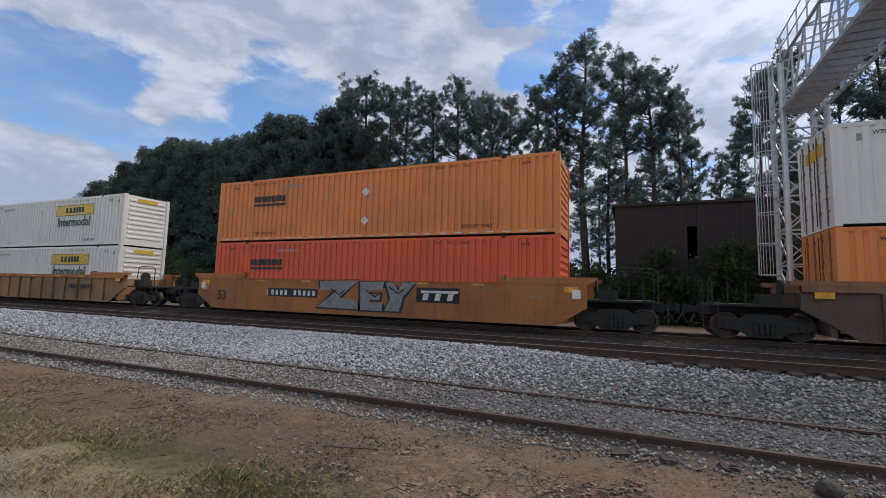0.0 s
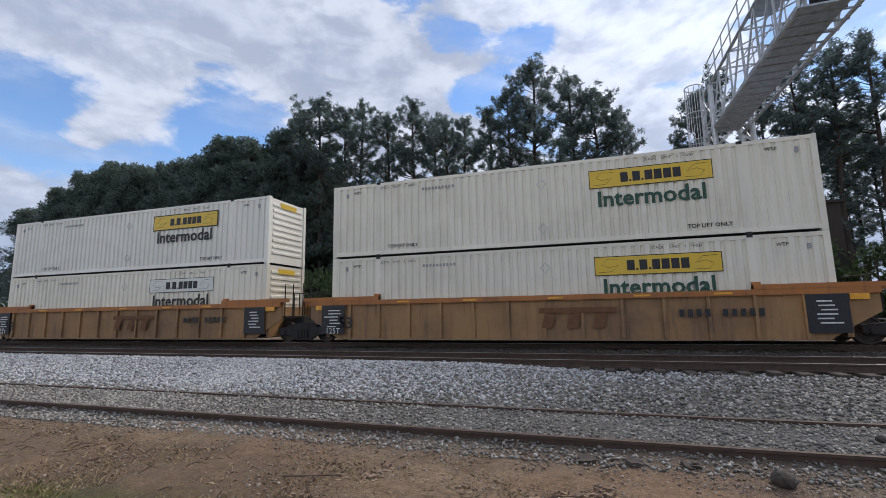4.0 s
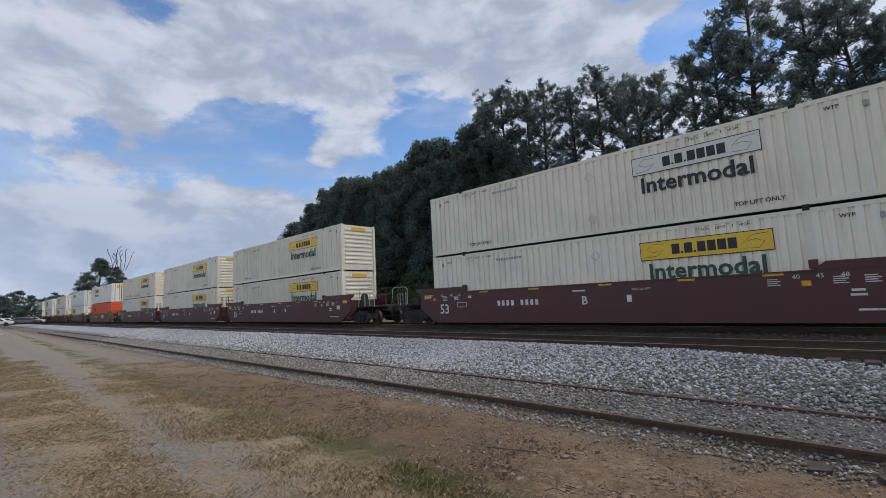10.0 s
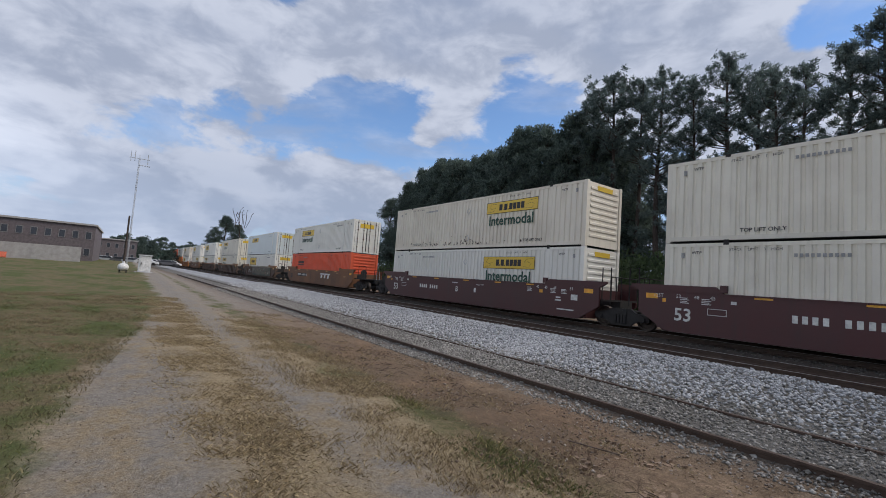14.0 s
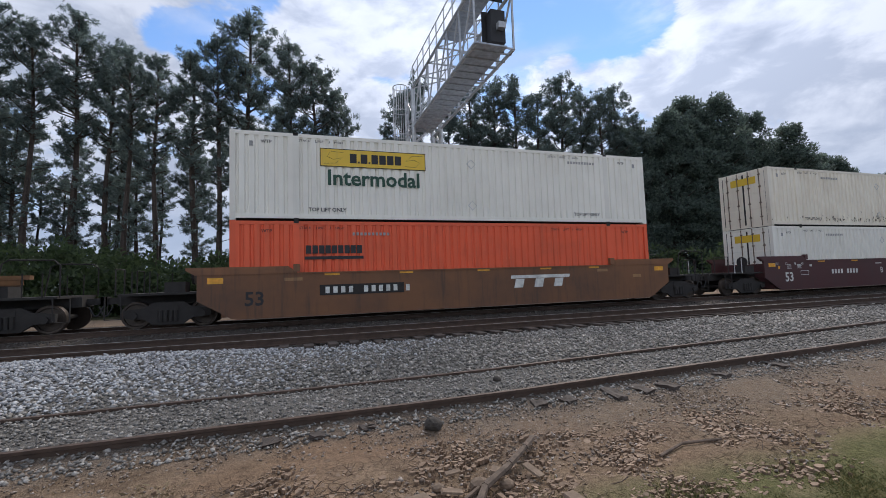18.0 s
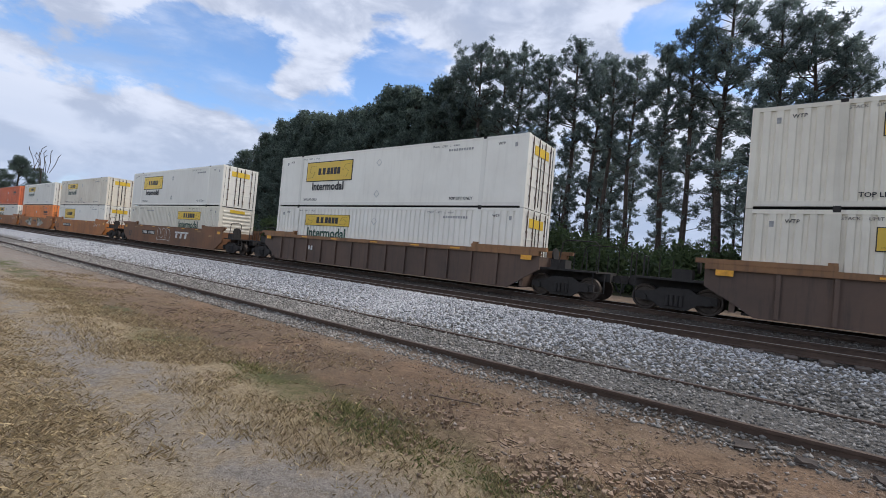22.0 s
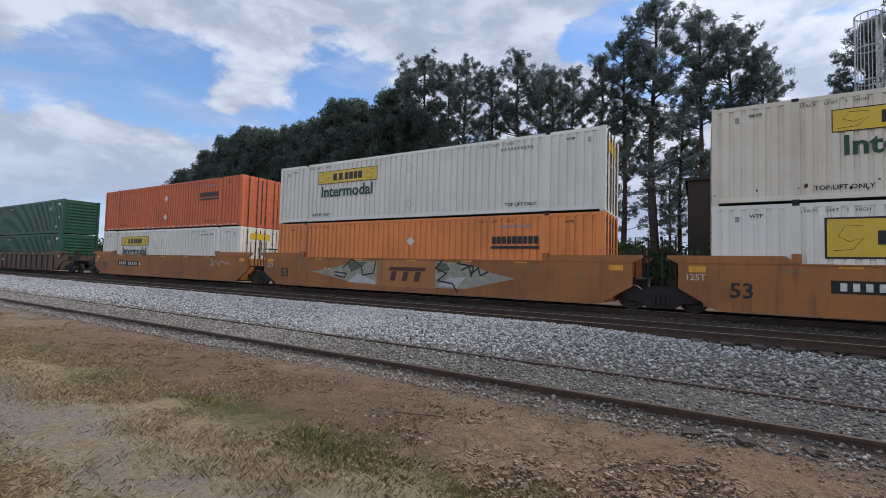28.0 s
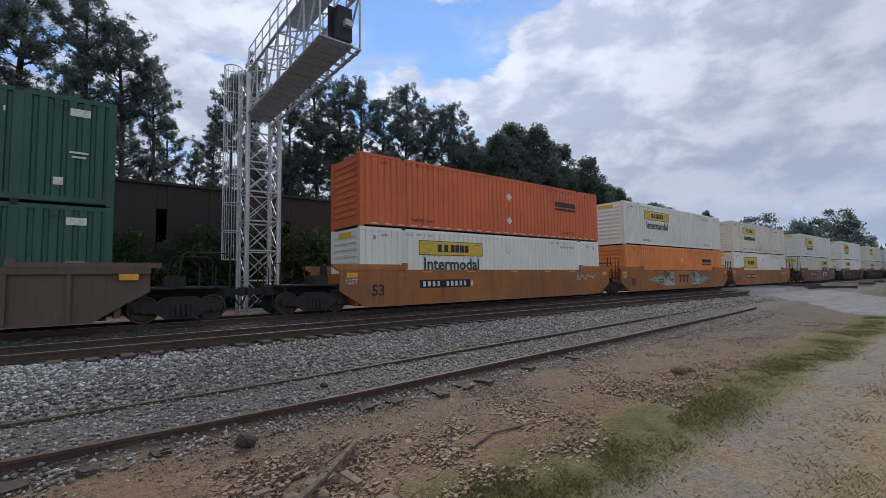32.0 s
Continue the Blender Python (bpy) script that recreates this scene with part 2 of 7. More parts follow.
M["car_dark"] = paint("dark_brown_car_paint", (0.133, 0.084, 0.060), (0.056, 0.042, 0.035), 0.7, 0.7)
M["chord_tan"] = paint("rusty_tan_paint", (0.28, 0.14, 0.058), (0.10, 0.055, 0.034), 0.85, 0.65)
M["swirl_pale"] = plain("dull_pale_spray", (0.33, 0.32, 0.25), 0.7)
M["swirl_green"] = plain("dull_green_spray", (0.10, 0.125, 0.07), 0.7)
M["swirl_red"] = plain("dull_red_spray", (0.20, 0.07, 0.045), 0.7)
M["spray_grey"] = plain("dull_grey_spray", (0.235, 0.235, 0.225), 0.7)
M["panel_tan"] = paint("lighter_brown_car_paint", (0.50, 0.21, 0.06), (0.24, 0.11, 0.05), 0.6, 0.65)
M["rust_stain"] = plain("rust_stain", (0.16, 0.075, 0.035), 0.9)
M["rust_spot"] = plain("dark_rust_spot", (0.045, 0.028, 0.02), 0.9)
M["car_maroon"] = paint("maroon_car_paint", (0.075, 0.022, 0.022), (0.05, 0.03, 0.028), 0.5, 0.55)
def mural():
    """The sprayed ground of a mural: dull cream that runs into green along its lower part."""
    mt, nt, b = nodes_of("sprayed_mural_ground")
    sep = nt.nodes.new("ShaderNodeSeparateXYZ")
    tc = nt.nodes.new("ShaderNodeTexCoord")
    nt.links.new(tc.outputs["Object"], sep.inputs[0])
    n = noise_of(nt, 1.6, 5, 0.65, (1, 1, 0.6))
    wavy = nt.nodes.new("ShaderNodeMath")
    wavy.operation = "MULTIPLY_ADD"
    nt.links.new(n, wavy.inputs[0])
    wavy.inputs[1].default_value = 0.9
    nt.links.new(sep.outputs[2], wavy.inputs[2])
    tone = ramp(nt, wavy.outputs[0], [(0.95, (0.050, 0.080, 0.060)), (1.5, (0.16, 0.15, 0.11))])
    tone = mixc(nt, ramp(nt, n, [(0.42, (0,) * 3), (0.62, (0.6,) * 3)]), tone, (0.22, 0.20, 0.15))
    grime = ramp(nt, noise_of(nt, 7, 5, 0.7), [(0.45, (0.55,) * 3), (0.62, (0,) * 3)])
    nt.links.new(mixc(nt, grime, tone, (0.045, 0.038, 0.03)), b.inputs["Base Color"])
    b.inputs["Roughness"].default_value = 0.75
    return mt


def swirl(bm, x, z, y, r, start, sweep, w):
    """A curled sprayed stroke that tapers to both ends."""
    n = 9
    inner, outer = [], []
    for k in range(n + 1):
        a = start + sweep * k / n
        h = w * math.sin(math.pi * (0.06 + 0.9 * k / n))
        q = r * (1 - 0.35 * k / n)
        for ring, rr in ((inner, q - h), (outer, q + h)):
            ring.append(bm.verts.new((x + 1.5 * rr * math.cos(a), y, z + rr * math.sin(a))))
    for p, q, t, u in zip(inner, inner[1:], outer[1:], outer):
        bm.faces.new((p, q, t, u))


M["mural"] = mural()
M["under"] = plain("grimy_steel", (0.027, 0.024, 0.022), 0.85, 0.0)
M["wheel"] = plain("wheel_steel", (0.07, 0.055, 0.045), 0.6, 0.5)
M["steel"] = plain("worn_steel", (0.30, 0.29, 0.28), 0.4, 0.8)
M["galv"] = plain("galvanised_steel", (0.50, 0.51, 0.52), 0.5, 0.55, 0.15)
M["grate"] = plain("galvanised_grating", (0.37, 0.41, 0.47), 0.7, 0.0, 0.25)
M["roof_dust"] = plain("dusty_grey_roof_paint", (0.42, 0.42, 0.41), 0.8)
M["faint_ink"] = plain("faded_grey_lettering", (0.30, 0.30, 0.29), 0.7)
M["dark_box"] = plain("black_signal_housing", (0.02, 0.02, 0.022), 0.6)
M["rail"] = plain("rusty_rail", (0.080, 0.052, 0.038), 0.7, 0.3)
M["rail_top"] = plain("polished_rail_head", (0.42, 0.40, 0.38), 0.35, 0.9)
M["tie"] = plain("creosoted_timber", (0.062, 0.048, 0.039), 0.9, 0, 0.4, 4, 0.01)
M["bar_rust"] = plain("dull_rusty_bar", (0.17, 0.125, 0.095), 0.7, 0.2, 0.4)
M["gasket"] = plain("black_door_gasket", (0.03, 0.028, 0.026), 0.8)
M["bark"] = plain("pine_bark", (0.062, 0.047, 0.038), 0.95, 0, 0.4, 8, 0.03)


# ---- mesh helpers ----
def box(bm, x0, x1, y0, y1, z0, z1):
    v = [bm.verts.new(p) for p in ((x0, y0, z0), (x1, y0, z0), (x1, y1, z0), (x0, y1, z0), (x0, y0, z1), (x1, y0, z1), (x1, y1, z1), (x0, y1, z1))]
    for q in ((0, 3, 2, 1), (4, 5, 6, 7), (0, 1, 5, 4), (1, 2, 6, 5), (2, 3, 7, 6), (3, 0, 4, 7)):
        bm.faces.new([v[i] for i in q])
    return bm


def rod(bm, a, b, r, n=6, r2=None):
    a, b = Vector(a), Vector(b)
    d = (b - a).normalized()
    s = d.orthogonal().normalized()
    t = d.cross(s)
    rings = []
    for p, rr in ((a, r), (b, r if r2 is None else r2)):
        rings.append([bm.verts.new(p + (s * math.cos(k * 2 * math.pi / n) + t * math.sin(k * 2 * math.pi / n)) * rr) for k in range(n)])
    for k in range(n):
        bm.faces.new((rings[0][k], rings[0][(k + 1) % n], rings[1][(k + 1) % n], rings[1][k]))
    bm.faces.new(rings[0][::-1])
    bm.faces.new(rings[1])
    return bm


def bar(bm, a, b, w):
    return rod(bm, a, b, w * 0.7071, 4)


def prism(bm, pts, y0, y1):
    """A closed outline in x and z, pushed from y0 to y1."""
    lo = [bm.verts.new((x, y0, z)) for x, z in pts]
    hi = [bm.verts.new((x, y1, z)) for x, z in pts]
    n = len(pts)
    for k in range(n):
        bm.faces.new((lo[k], lo[(k + 1) % n], hi[(k + 1) % n], hi[k]))
    bm.faces.new(lo[::-1])
    bm.faces.new(hi)
    return bm


def mesh_of(bm, name, material):
    me = bpy.data.meshes.new(name)
    bmesh.ops.recalc_face_normals(bm, faces=bm.faces[:])
    bm.to_mesh(me)
    bm.free()
    me.materials.append(material)
    return me


def part(name, bm, material, parent, label="", smooth=False):
    me = bm if isinstance(bm, bpy.types.Mesh) else mesh_of(bm, name, material)
    ob = new(name, me)
    ob.parent = parent
    if smooth:
        for p in me.polygons:
            p.use_smooth = True
    if label:
        tagged(ob, label)
    return ob


def thing(name, label, category, group="", kind=""):
    ob = new(name)
    return tagged(ob, label, category, group, kind)


def solid(name, bm, material, label="", category="", group="", kind=""):
    ob = new(name, mesh_of(bm, name, material))
    return tagged(ob, label, category, group, kind)


TEXTS = {}


def text_mesh(words, size, material, align="CENTER", bold=0.0):
    """A flat mesh of words in the x, z plane that faces -y, from the built-in font."""
    key = (words, size, material.name, bold)
    if key not in TEXTS:
        cu = bpy.data.curves.new("words", "FONT")
        cu.body, cu.size, cu.align_x, cu.align_y, cu.resolution_u = words, size, align, "CENTER", 2
        cu.offset = bold
        ob = bpy.data.objects.new("words", cu)
        scene.collection.objects.link(ob)
        me = bpy.data.meshes.new_from_object(ob.evaluated_get(bpy.context.evaluated_depsgraph_get()))
        bpy.data.objects.remove(ob)
        me.transform(pose(0, 0, 0, 90))
        me.materials.clear()
        me.materials.append(material)
        TEXTS[key] = me
    return TEXTS[key]


# ---- the train: where it is along the track ----
def run(t):
    return 12.94725 * t + 0.018862 * t**2 - 0.00248081 * t**3 + 0.000039409 * t**4


TRACK_Y, RAIL_Z = 16.3, 0.45
CL, CW, CH = 16.15, 2.59, 2.896
FLOOR = 0.36


def corrugated(bm, x0, x1, y, z0, z1, pitch, depth, side):
    """A folded sheet along x; side -1 faces -y."""
    n = max(1, round((x1 - x0) / pitch))
    p = (x1 - x0) / n
    xs = []
    for k in range(n):
        a = x0 + k * p
        xs += [(a, 0), (a + 0.52 * p, 0), (a + 0.62 * p, depth), (a + 0.88 * p, depth)]
    xs.append((x1, 0))
    rows = [[bm.verts.new((x, y - side * d, z)) for x, d in xs] for z in (z0, z1)]
    for k in range(len(xs) - 1):
        bm.faces.new((rows[0][k], rows[0][k + 1], rows[1][k + 1], rows[1][k]))


def tube(bm, pts, r, n=6):
    """One bent bar along points."""
    rings, up = [], None
    for k, p in enumerate(pts):
        a, c = Vector(pts[max(0, k - 1)]), Vector(pts[min(len(pts) - 1, k + 1)])
        d = (c - a).normalized()
        s = d.orthogonal().normalized() if up is None else (up - d * up.dot(d)).normalized()
        up, t = s, d.cross(s)
        rings.append([bm.verts.new(Vector(p) + (s * math.cos(j * 2 * math.pi / n) + t * math.sin(j * 2 * math.pi / n)) * r) for j in range(n)])
    for a, c in zip(rings, rings[1:]):
        for j in range(n):
            bm.faces.new((a[j], a[(j + 1) % n], c[(j + 1) % n], c[j]))
    bm.faces.new(rings[0][::-1])
    bm.faces.new(rings[-1])
    return bm


def blocks(width, height, letters, y, x, z, bm, rng):
    """A brand word as a row of plain blocks of the word's size."""
    dots = (1, 3) if letters == 8 else ()
    w = width / (letters - 0.66 * len(dots))
    a = x - width / 2
    for k in range(letters):
        if k in dots:
            box(bm, a + 0.04 * w, a + 0.26 * w, y, y + 0.006, z, z + 0.2 * height)
            a += 0.34 * w
            continue
        box(bm, a + 0.07 * w, a + 0.90 * w, y, y + 0.006, z, z + height)
        a += w


MESHES = {}


def build_container(kind, turned=False, far=False):
    """A 53-foot box. The front end is at +x, the doors at -x."""
    rng = random.Random(kind)
    style = STYLES[kind]
    coat = M[style["coat"]]
    ob = thing("shipping_container", style["label"], "container", "containers on the train")
    h, half = CW / 2, CL / 2
    post = 6.1
    for side in (-1, 1):
        bm = bmesh.new()
        if style["panel"] == "ribs":
            for a, b in ((-half + 0.13, -post - 0.09), (-post + 0.09, post - 0.09), (post + 0.09, half - 0.13)):
                corrugated(bm, a, b, side * (h - 0.008), 0.20, CH - 0.12, 0.28, 0.045, side)
        else:
            for a, b in ((-half + 0.13, -post - 0.09), (-post + 0.09, post - 0.09), (post + 0.09, half - 0.13)):
                box(bm, a, b, side * (h - 0.03), side * (h - 0.01), 0.20, CH - 0.12)
        part("side_panel", bm, coat, ob)
        bm = bmesh.new()
        y0, y1 = sorted((side * h, side * (h - 0.09)))
        box(bm, -half + 0.16, half - 0.16, y0, y1, CH - 0.13, CH - 0.012)
        part("top_rail", bm, M["white"] if kind == "plate" else coat, ob)
        bm = bmesh.new()
        box(bm, -half + 0.16, half - 0.16, y0, y1, 0.065, 0.21)
        part("bottom_rail", bm, coat, ob)
        for x in (-post, post):
            bm = bmesh.new()
            box(bm, x - 0.1, x + 0.1, *sorted((side * (h + 0.004), side * (h - 0.07))), 0.21, CH - 0.13)
            part("side_post", bm, M["white"] if kind == "plate" else coat, ob)
            if far:
                continue
            for z in (CH - 0.08, -0.012):
                part("lifting_fitting", box(bmesh.new(), x - 0.08, x + 0.08, *sorted((side * (h + 0.006), side * (h - 0.16))), z, z + 0.092), M["under"], ob, "dark steel lifting fitting")
    for x in (-1, 1):
        for y in (-1, 1):
            bm = bmesh.new()
            box(bm, *sorted((x * half, x * (half - 0.17))), *sorted((y * h, y * (h - 0.17))), 0, CH)
            part("corner_post", bm, M["white"] if kind == "plate" else coat, ob)
    bm = bmesh.new()
    box(bm, -half + 0.1, half - 0.1, -h + 0.05, h - 0.05, CH - 0.05, CH - 0.02)
    part("roof", bm, M["roof_dust"], ob, "dusty grey roof")
    bm = bmesh.new()
    box(bm, -half + 0.1, half - 0.1, -h + 0.05, h - 0.05, 0.05, 0.15)
    part("floor_frame", bm, M["under"], ob)
    # front end with horizontal ribs
    bm = bmesh.new()
    box(bm, half - 0.07, half - 0.04, -h + 0.17, h - 0.17, 0.05, CH - 0.05)
    part("front_wall", bm, coat, ob)
    for k in range(0 if far else 9):
        z = 0.42 + k * 0.26
        bm = bmesh.new()
        prism(bm, [(half - 0.045, z), (half - 0.005, z + 0.03), (half - 0.005, z + 0.12), (half - 0.045, z + 0.15)], -h + 0.3, h - 0.3)
        part("front_rib", bm, coat, ob)
    # doors with locking bars
    for y0, y1 in ((-h + 0.17, -0.012), (0.012, h - 0.17)):
        bm = bmesh.new()
        box(bm, -half + 0.03, -half + 0.07, y0, y1, 0.16, CH - 0.14)
        door = part("door", bm, coat, ob)
        for y in () if far else (y0 + 0.28, y1 - 0.28):
            bm = bmesh.new()
            rod(bm, (-half + 0.005, y, 0.06), (-half + 0.005, y, CH - 0.05), 0.022)
            for z in (0.5, 1.2, 2.0, 2.6):
                box(bm, -half + 0.0, -half + 0.035, y - 0.06, y + 0.06, z - 0.03, z + 0.03)
            part("locking_bar", bm, M["bar_rust"], door, "dull rusty locking bar")
        if not far:
            for ya, yb in ((y0 - 0.011, y0 + 0.03), (y1 - 0.03, y1 + 0.011)):
                part("gasket", box(bmesh.new(), -half + 0.024, -half + 0.05, ya, yb, 0.16, CH - 0.14), M["gasket"], door, "black rubber gasket")
        for z in () if far else (0.9, 1.7):
            bm = bmesh.new()
            box(bm, -half + 0.012, -half + 0.032, y0 + 0.06, y1 - 0.06, z, z + 0.06)
            part("door_rib", bm, coat, door)
    bm = bmesh.new()
    box(bm, -half + 0.02, -half + 0.1, -h + 0.17, h - 0.17, CH - 0.15, CH - 0.01)
    part("door_header", bm, coat, ob)
    bm = bmesh.new()
    box(bm, -half + 0.02, -half + 0.1, -h + 0.17, h - 0.17, 0.01, 0.16)
    part("door_sill", bm, coat, ob)
    # signs
    for side in ((1,) if turned else (-1,)):
        turn = pose(0, 0, 0, 0, 0, 0 if side < 0 else 180)
        sx = 1 if side < 0 else -1

        def put(name, bm, mt, label=""):
            o = part(name, bm, mt, ob, label)
            o.matrix_local = turn
            return o
        y = -h - 0.006
        for kind_, cx in style["signs"]:
            cx *= sx
            if kind_ in ("banner", "banner_pale", "banner_big", "banner_low"):
                big = kind_ == "banner_big"
                w, hh, zc = (3.66, 0.62, CH - 0.75)
                if big:
                    w, hh, zc = 3.7, 1.0, CH - 0.98
                if style.get("low"):
                    zc -= 0.12
                if big or style.get("frame"):
                    bm = bmesh.new()
                    box(bm, cx - w / 2 - 0.05, cx + w / 2 + 0.05, y, y + 0.012, zc - hh / 2 - 0.05, zc + hh / 2 + 0.05)
                    put("sign_border", bm, M["ink"], "black border")
                    y -= 0.004
                bm = bmesh.new()
                box(bm, cx - w / 2, cx + w / 2, y - 0.004, y + 0.012, zc - hh / 2, zc + hh / 2)
                put("sign", bm, M["pale" if kind_ == "banner_pale" else "yellow"], "pale banner" if kind_ == "banner_pale" else "yellow banner")
                bm = bmesh.new()
                blocks(w * 0.50, hh * (0.36 if big else 0.52), 8, y - 0.009, cx + 0.05, zc - hh * (0.18 if big else 0.26), bm, rng)
                put("sign_lettering", bm, M["ink"], "dark block lettering")
                for s in () if far else (-1, 1):
                    bm = bmesh.new()
                    pts = [(cx + s * w * a, y - 0.007, zc + s * c * hh) for a, c in ((0.29, -0.30), (0.40, -0.34), (0.44, -0.05), (0.38, 0.10), (0.30, -0.02), (0.36, 0.30), (0.47, 0.34))]
                    tube(bm, pts, 0.006, 4)
                    put("sign_scroll", bm, M["ink"], "thin dark scroll line")
                if not (far or big or style.get("frame")):
                    bm = bmesh.new()
                    for a0, a1, c0, c1 in ((-0.5, 0.5, 0.46, 0.5), (-0.5, 0.5, -0.5, -0.46), (-0.5, -0.494, -0.46, 0.46), (0.494, 0.5, -0.46, 0.46)):
                        box(bm, cx + a0 * w, cx + a1 * w, y - 0.007, y, zc + c0 * hh, zc + c1 * hh)
                    put("sign_border", bm, M["ink"], "thin black border")
                if not style.get("noword"):
                    ink = M[style.get("word", "ink_green")]
                    o = put("lettering", text_mesh("Intermodal", 0.73 if not big else 0.60, ink, bold=0.017), ink, "bold dark lettering")
                    o.matrix_local = turn @ pose(cx, y - 0.006, zc - hh / 2 - (0.40 if not big else 0.34))
            if kind_ == "name":
                bm = bmesh.new()
                blocks(1.85, 0.27, 9, y - 0.002, cx, CH - 1.08, bm, rng)
                box(bm, cx - 0.95, cx + 0.95, y - 0.002, y + 0.006, CH - 1.27, CH - 1.17)
                put("brand_word", bm, M["ink"], "black block lettering over a bar")
        if far:
            continue
        if style.get("top_lift"):
            for cx in (-5.1, 5.1):
                o = put("handling_lettering", text_mesh("TOP LIFT ONLY", 0.175, M["ink"], bold=0.003), M["ink"], "black stencilled words")
                o.matrix_local = turn @ pose(cx, -h - 0.008, 0.36)
        for cx in (-5.2, 4.2):
            for word, dx in (("STACK", -0.62), ("LIMIT", -0.14), ("3", 0.17), ("HIGH", 0.48)):
                o = put("stack_lettering", text_mesh(word, 0.12, M["ink"]), M["ink"], "small black word")
                o.matrix_local = turn @ pose(cx + dx, -h - 0.008, CH - 0.24)
        for cx in (-7.0, 6.9):
            o = put("lift_lettering", text_mesh("WTP", 0.15, M["ink"], bold=0.002), M["ink"], "small black letters")
            o.matrix_local = turn @ pose(cx, -h - 0.008, CH - 0.34)
        bm = bmesh.new()
        for k in range(10):
            box(bm, -4.3 * sx + k * 0.13, -4.3 * sx + k * 0.13 + 0.08, -h - 0.009, -h - 0.004, CH - 0.48, CH - 0.38)
        tagged(put("number_strip", bm, M["faint_ink"], "row of small faded marks"), kind="stuff")
        if kind == "aged":
            bm = bmesh.new()
            for k in range(110):
                x, z = rng.gauss(-1.2, 2.8), 0.26 + abs(rng.gauss(0, 0.13))
                w, q = rng.uniform(0.012, 0.045) * rng.choice((0.7, 1, 1.6)), rng.uniform(0.02, 0.09)
                bm.faces.new([bm.verts.new((x + w * math.cos(j * 1.05) * rng.uniform(0.6, 1), -h - 0.006, z + q * math.sin(j * 1.05) * rng.uniform(0.6, 1))) for j in range(6)])
            tagged(put("rust_spots", bm, M["rust_spot"], "dark rust spots"), kind="stuff")
        if style["coat"] in ("cream", "white", "tan_white"):
            for z in (0.62, CH - 0.72):
                d, wd = 0.17, 0.012
                bm = bmesh.new()
                tube(bm, [(0.1 - d, -h - 0.006, z), (0.1, -h - 0.006, z - d), (0.1 + d, -h - 0.006, z), (0.1, -h - 0.006, z + d), (0.1 - d, -h - 0.006, z)], wd, 4)
                put("placard_holder", bm, M["galv"], "grey diamond placard frame")
            for cx in (-7.45, 7.55):
                put("vent_plate", box(bmesh.new(), cx - 0.05, cx + 0.05, -h - 0.012, -h + 0.01, CH - 0.50, CH - 0.34), M["faint_ink"], "small grey plate")
        if kind == "green":
            o = put("size_mark", text_mesh("53'", 0.5, M["white_ink"]), M["white_ink"], "white painted number")
            o.matrix_local = turn @ pose(5.6, -h - 0.008, CH - 0.75)
            for cx, z, w, q in ((7.3, CH - 0.42, 0.42, 0.2), (7.3, CH - 1.5, 0.4, 0.05), (7.3, CH - 1.62, 0.3, 0.05), (-7.5, CH - 0.5, 0.32, 0.26), (6.9, 0.6, 0.2, 0.2)):
                put("label_plate", box(bmesh.new(), cx - w / 2, cx + w / 2, -h - 0.01, -h + 0.01, z - q / 2, z + q / 2), M["white_ink"], "small white label")
        if style.get("diamonds"):
            for z in (0.75, CH - 0.95):
                bm = bmesh.new()
                d = 0.2
                prism(bm, [(0.25 - d, z), (0.25, z - d), (0.25 + d, z), (0.25, z + d)], -h - 0.008, -h - 0.003)
                put("placard_holder", bm, M["pale"], "pale diamond placard holder")
        if style["panel"] == "ribs" and style["coat"] in ("orange", "red_orange", "rust_orange"):
            bm = bmesh.new()
            for k in range(25):
                x = -half + 0.5 + k * 0.62
                box(bm, x, x + 0.3, -h - 0.004, -h + 0.01, 0.11, 0.15)
            tagged(put("reflector_tape", bm, M["pale"], "broken strip of pale reflector tape"), kind="stuff")
    if style.get("door_sign"):
        for z, w in ((CH - 0.52, 0.66),):
            bm = bmesh.new()
            box(bm, -half + 0.012, -half + 0.03, -w, w, z - 0.18, z + 0.18)
            part("door_sign", bm, M["yellow"], ob, "yellow sign on the doors")
        bm = bmesh.new()
        box(bm, half - 0.02, half + 0.003, -0.55, 0.55, CH - 0.38, CH - 0.17)
        part("front_sign", bm, M["yellow"], ob, "yellow sign on the end wall")
    return ob


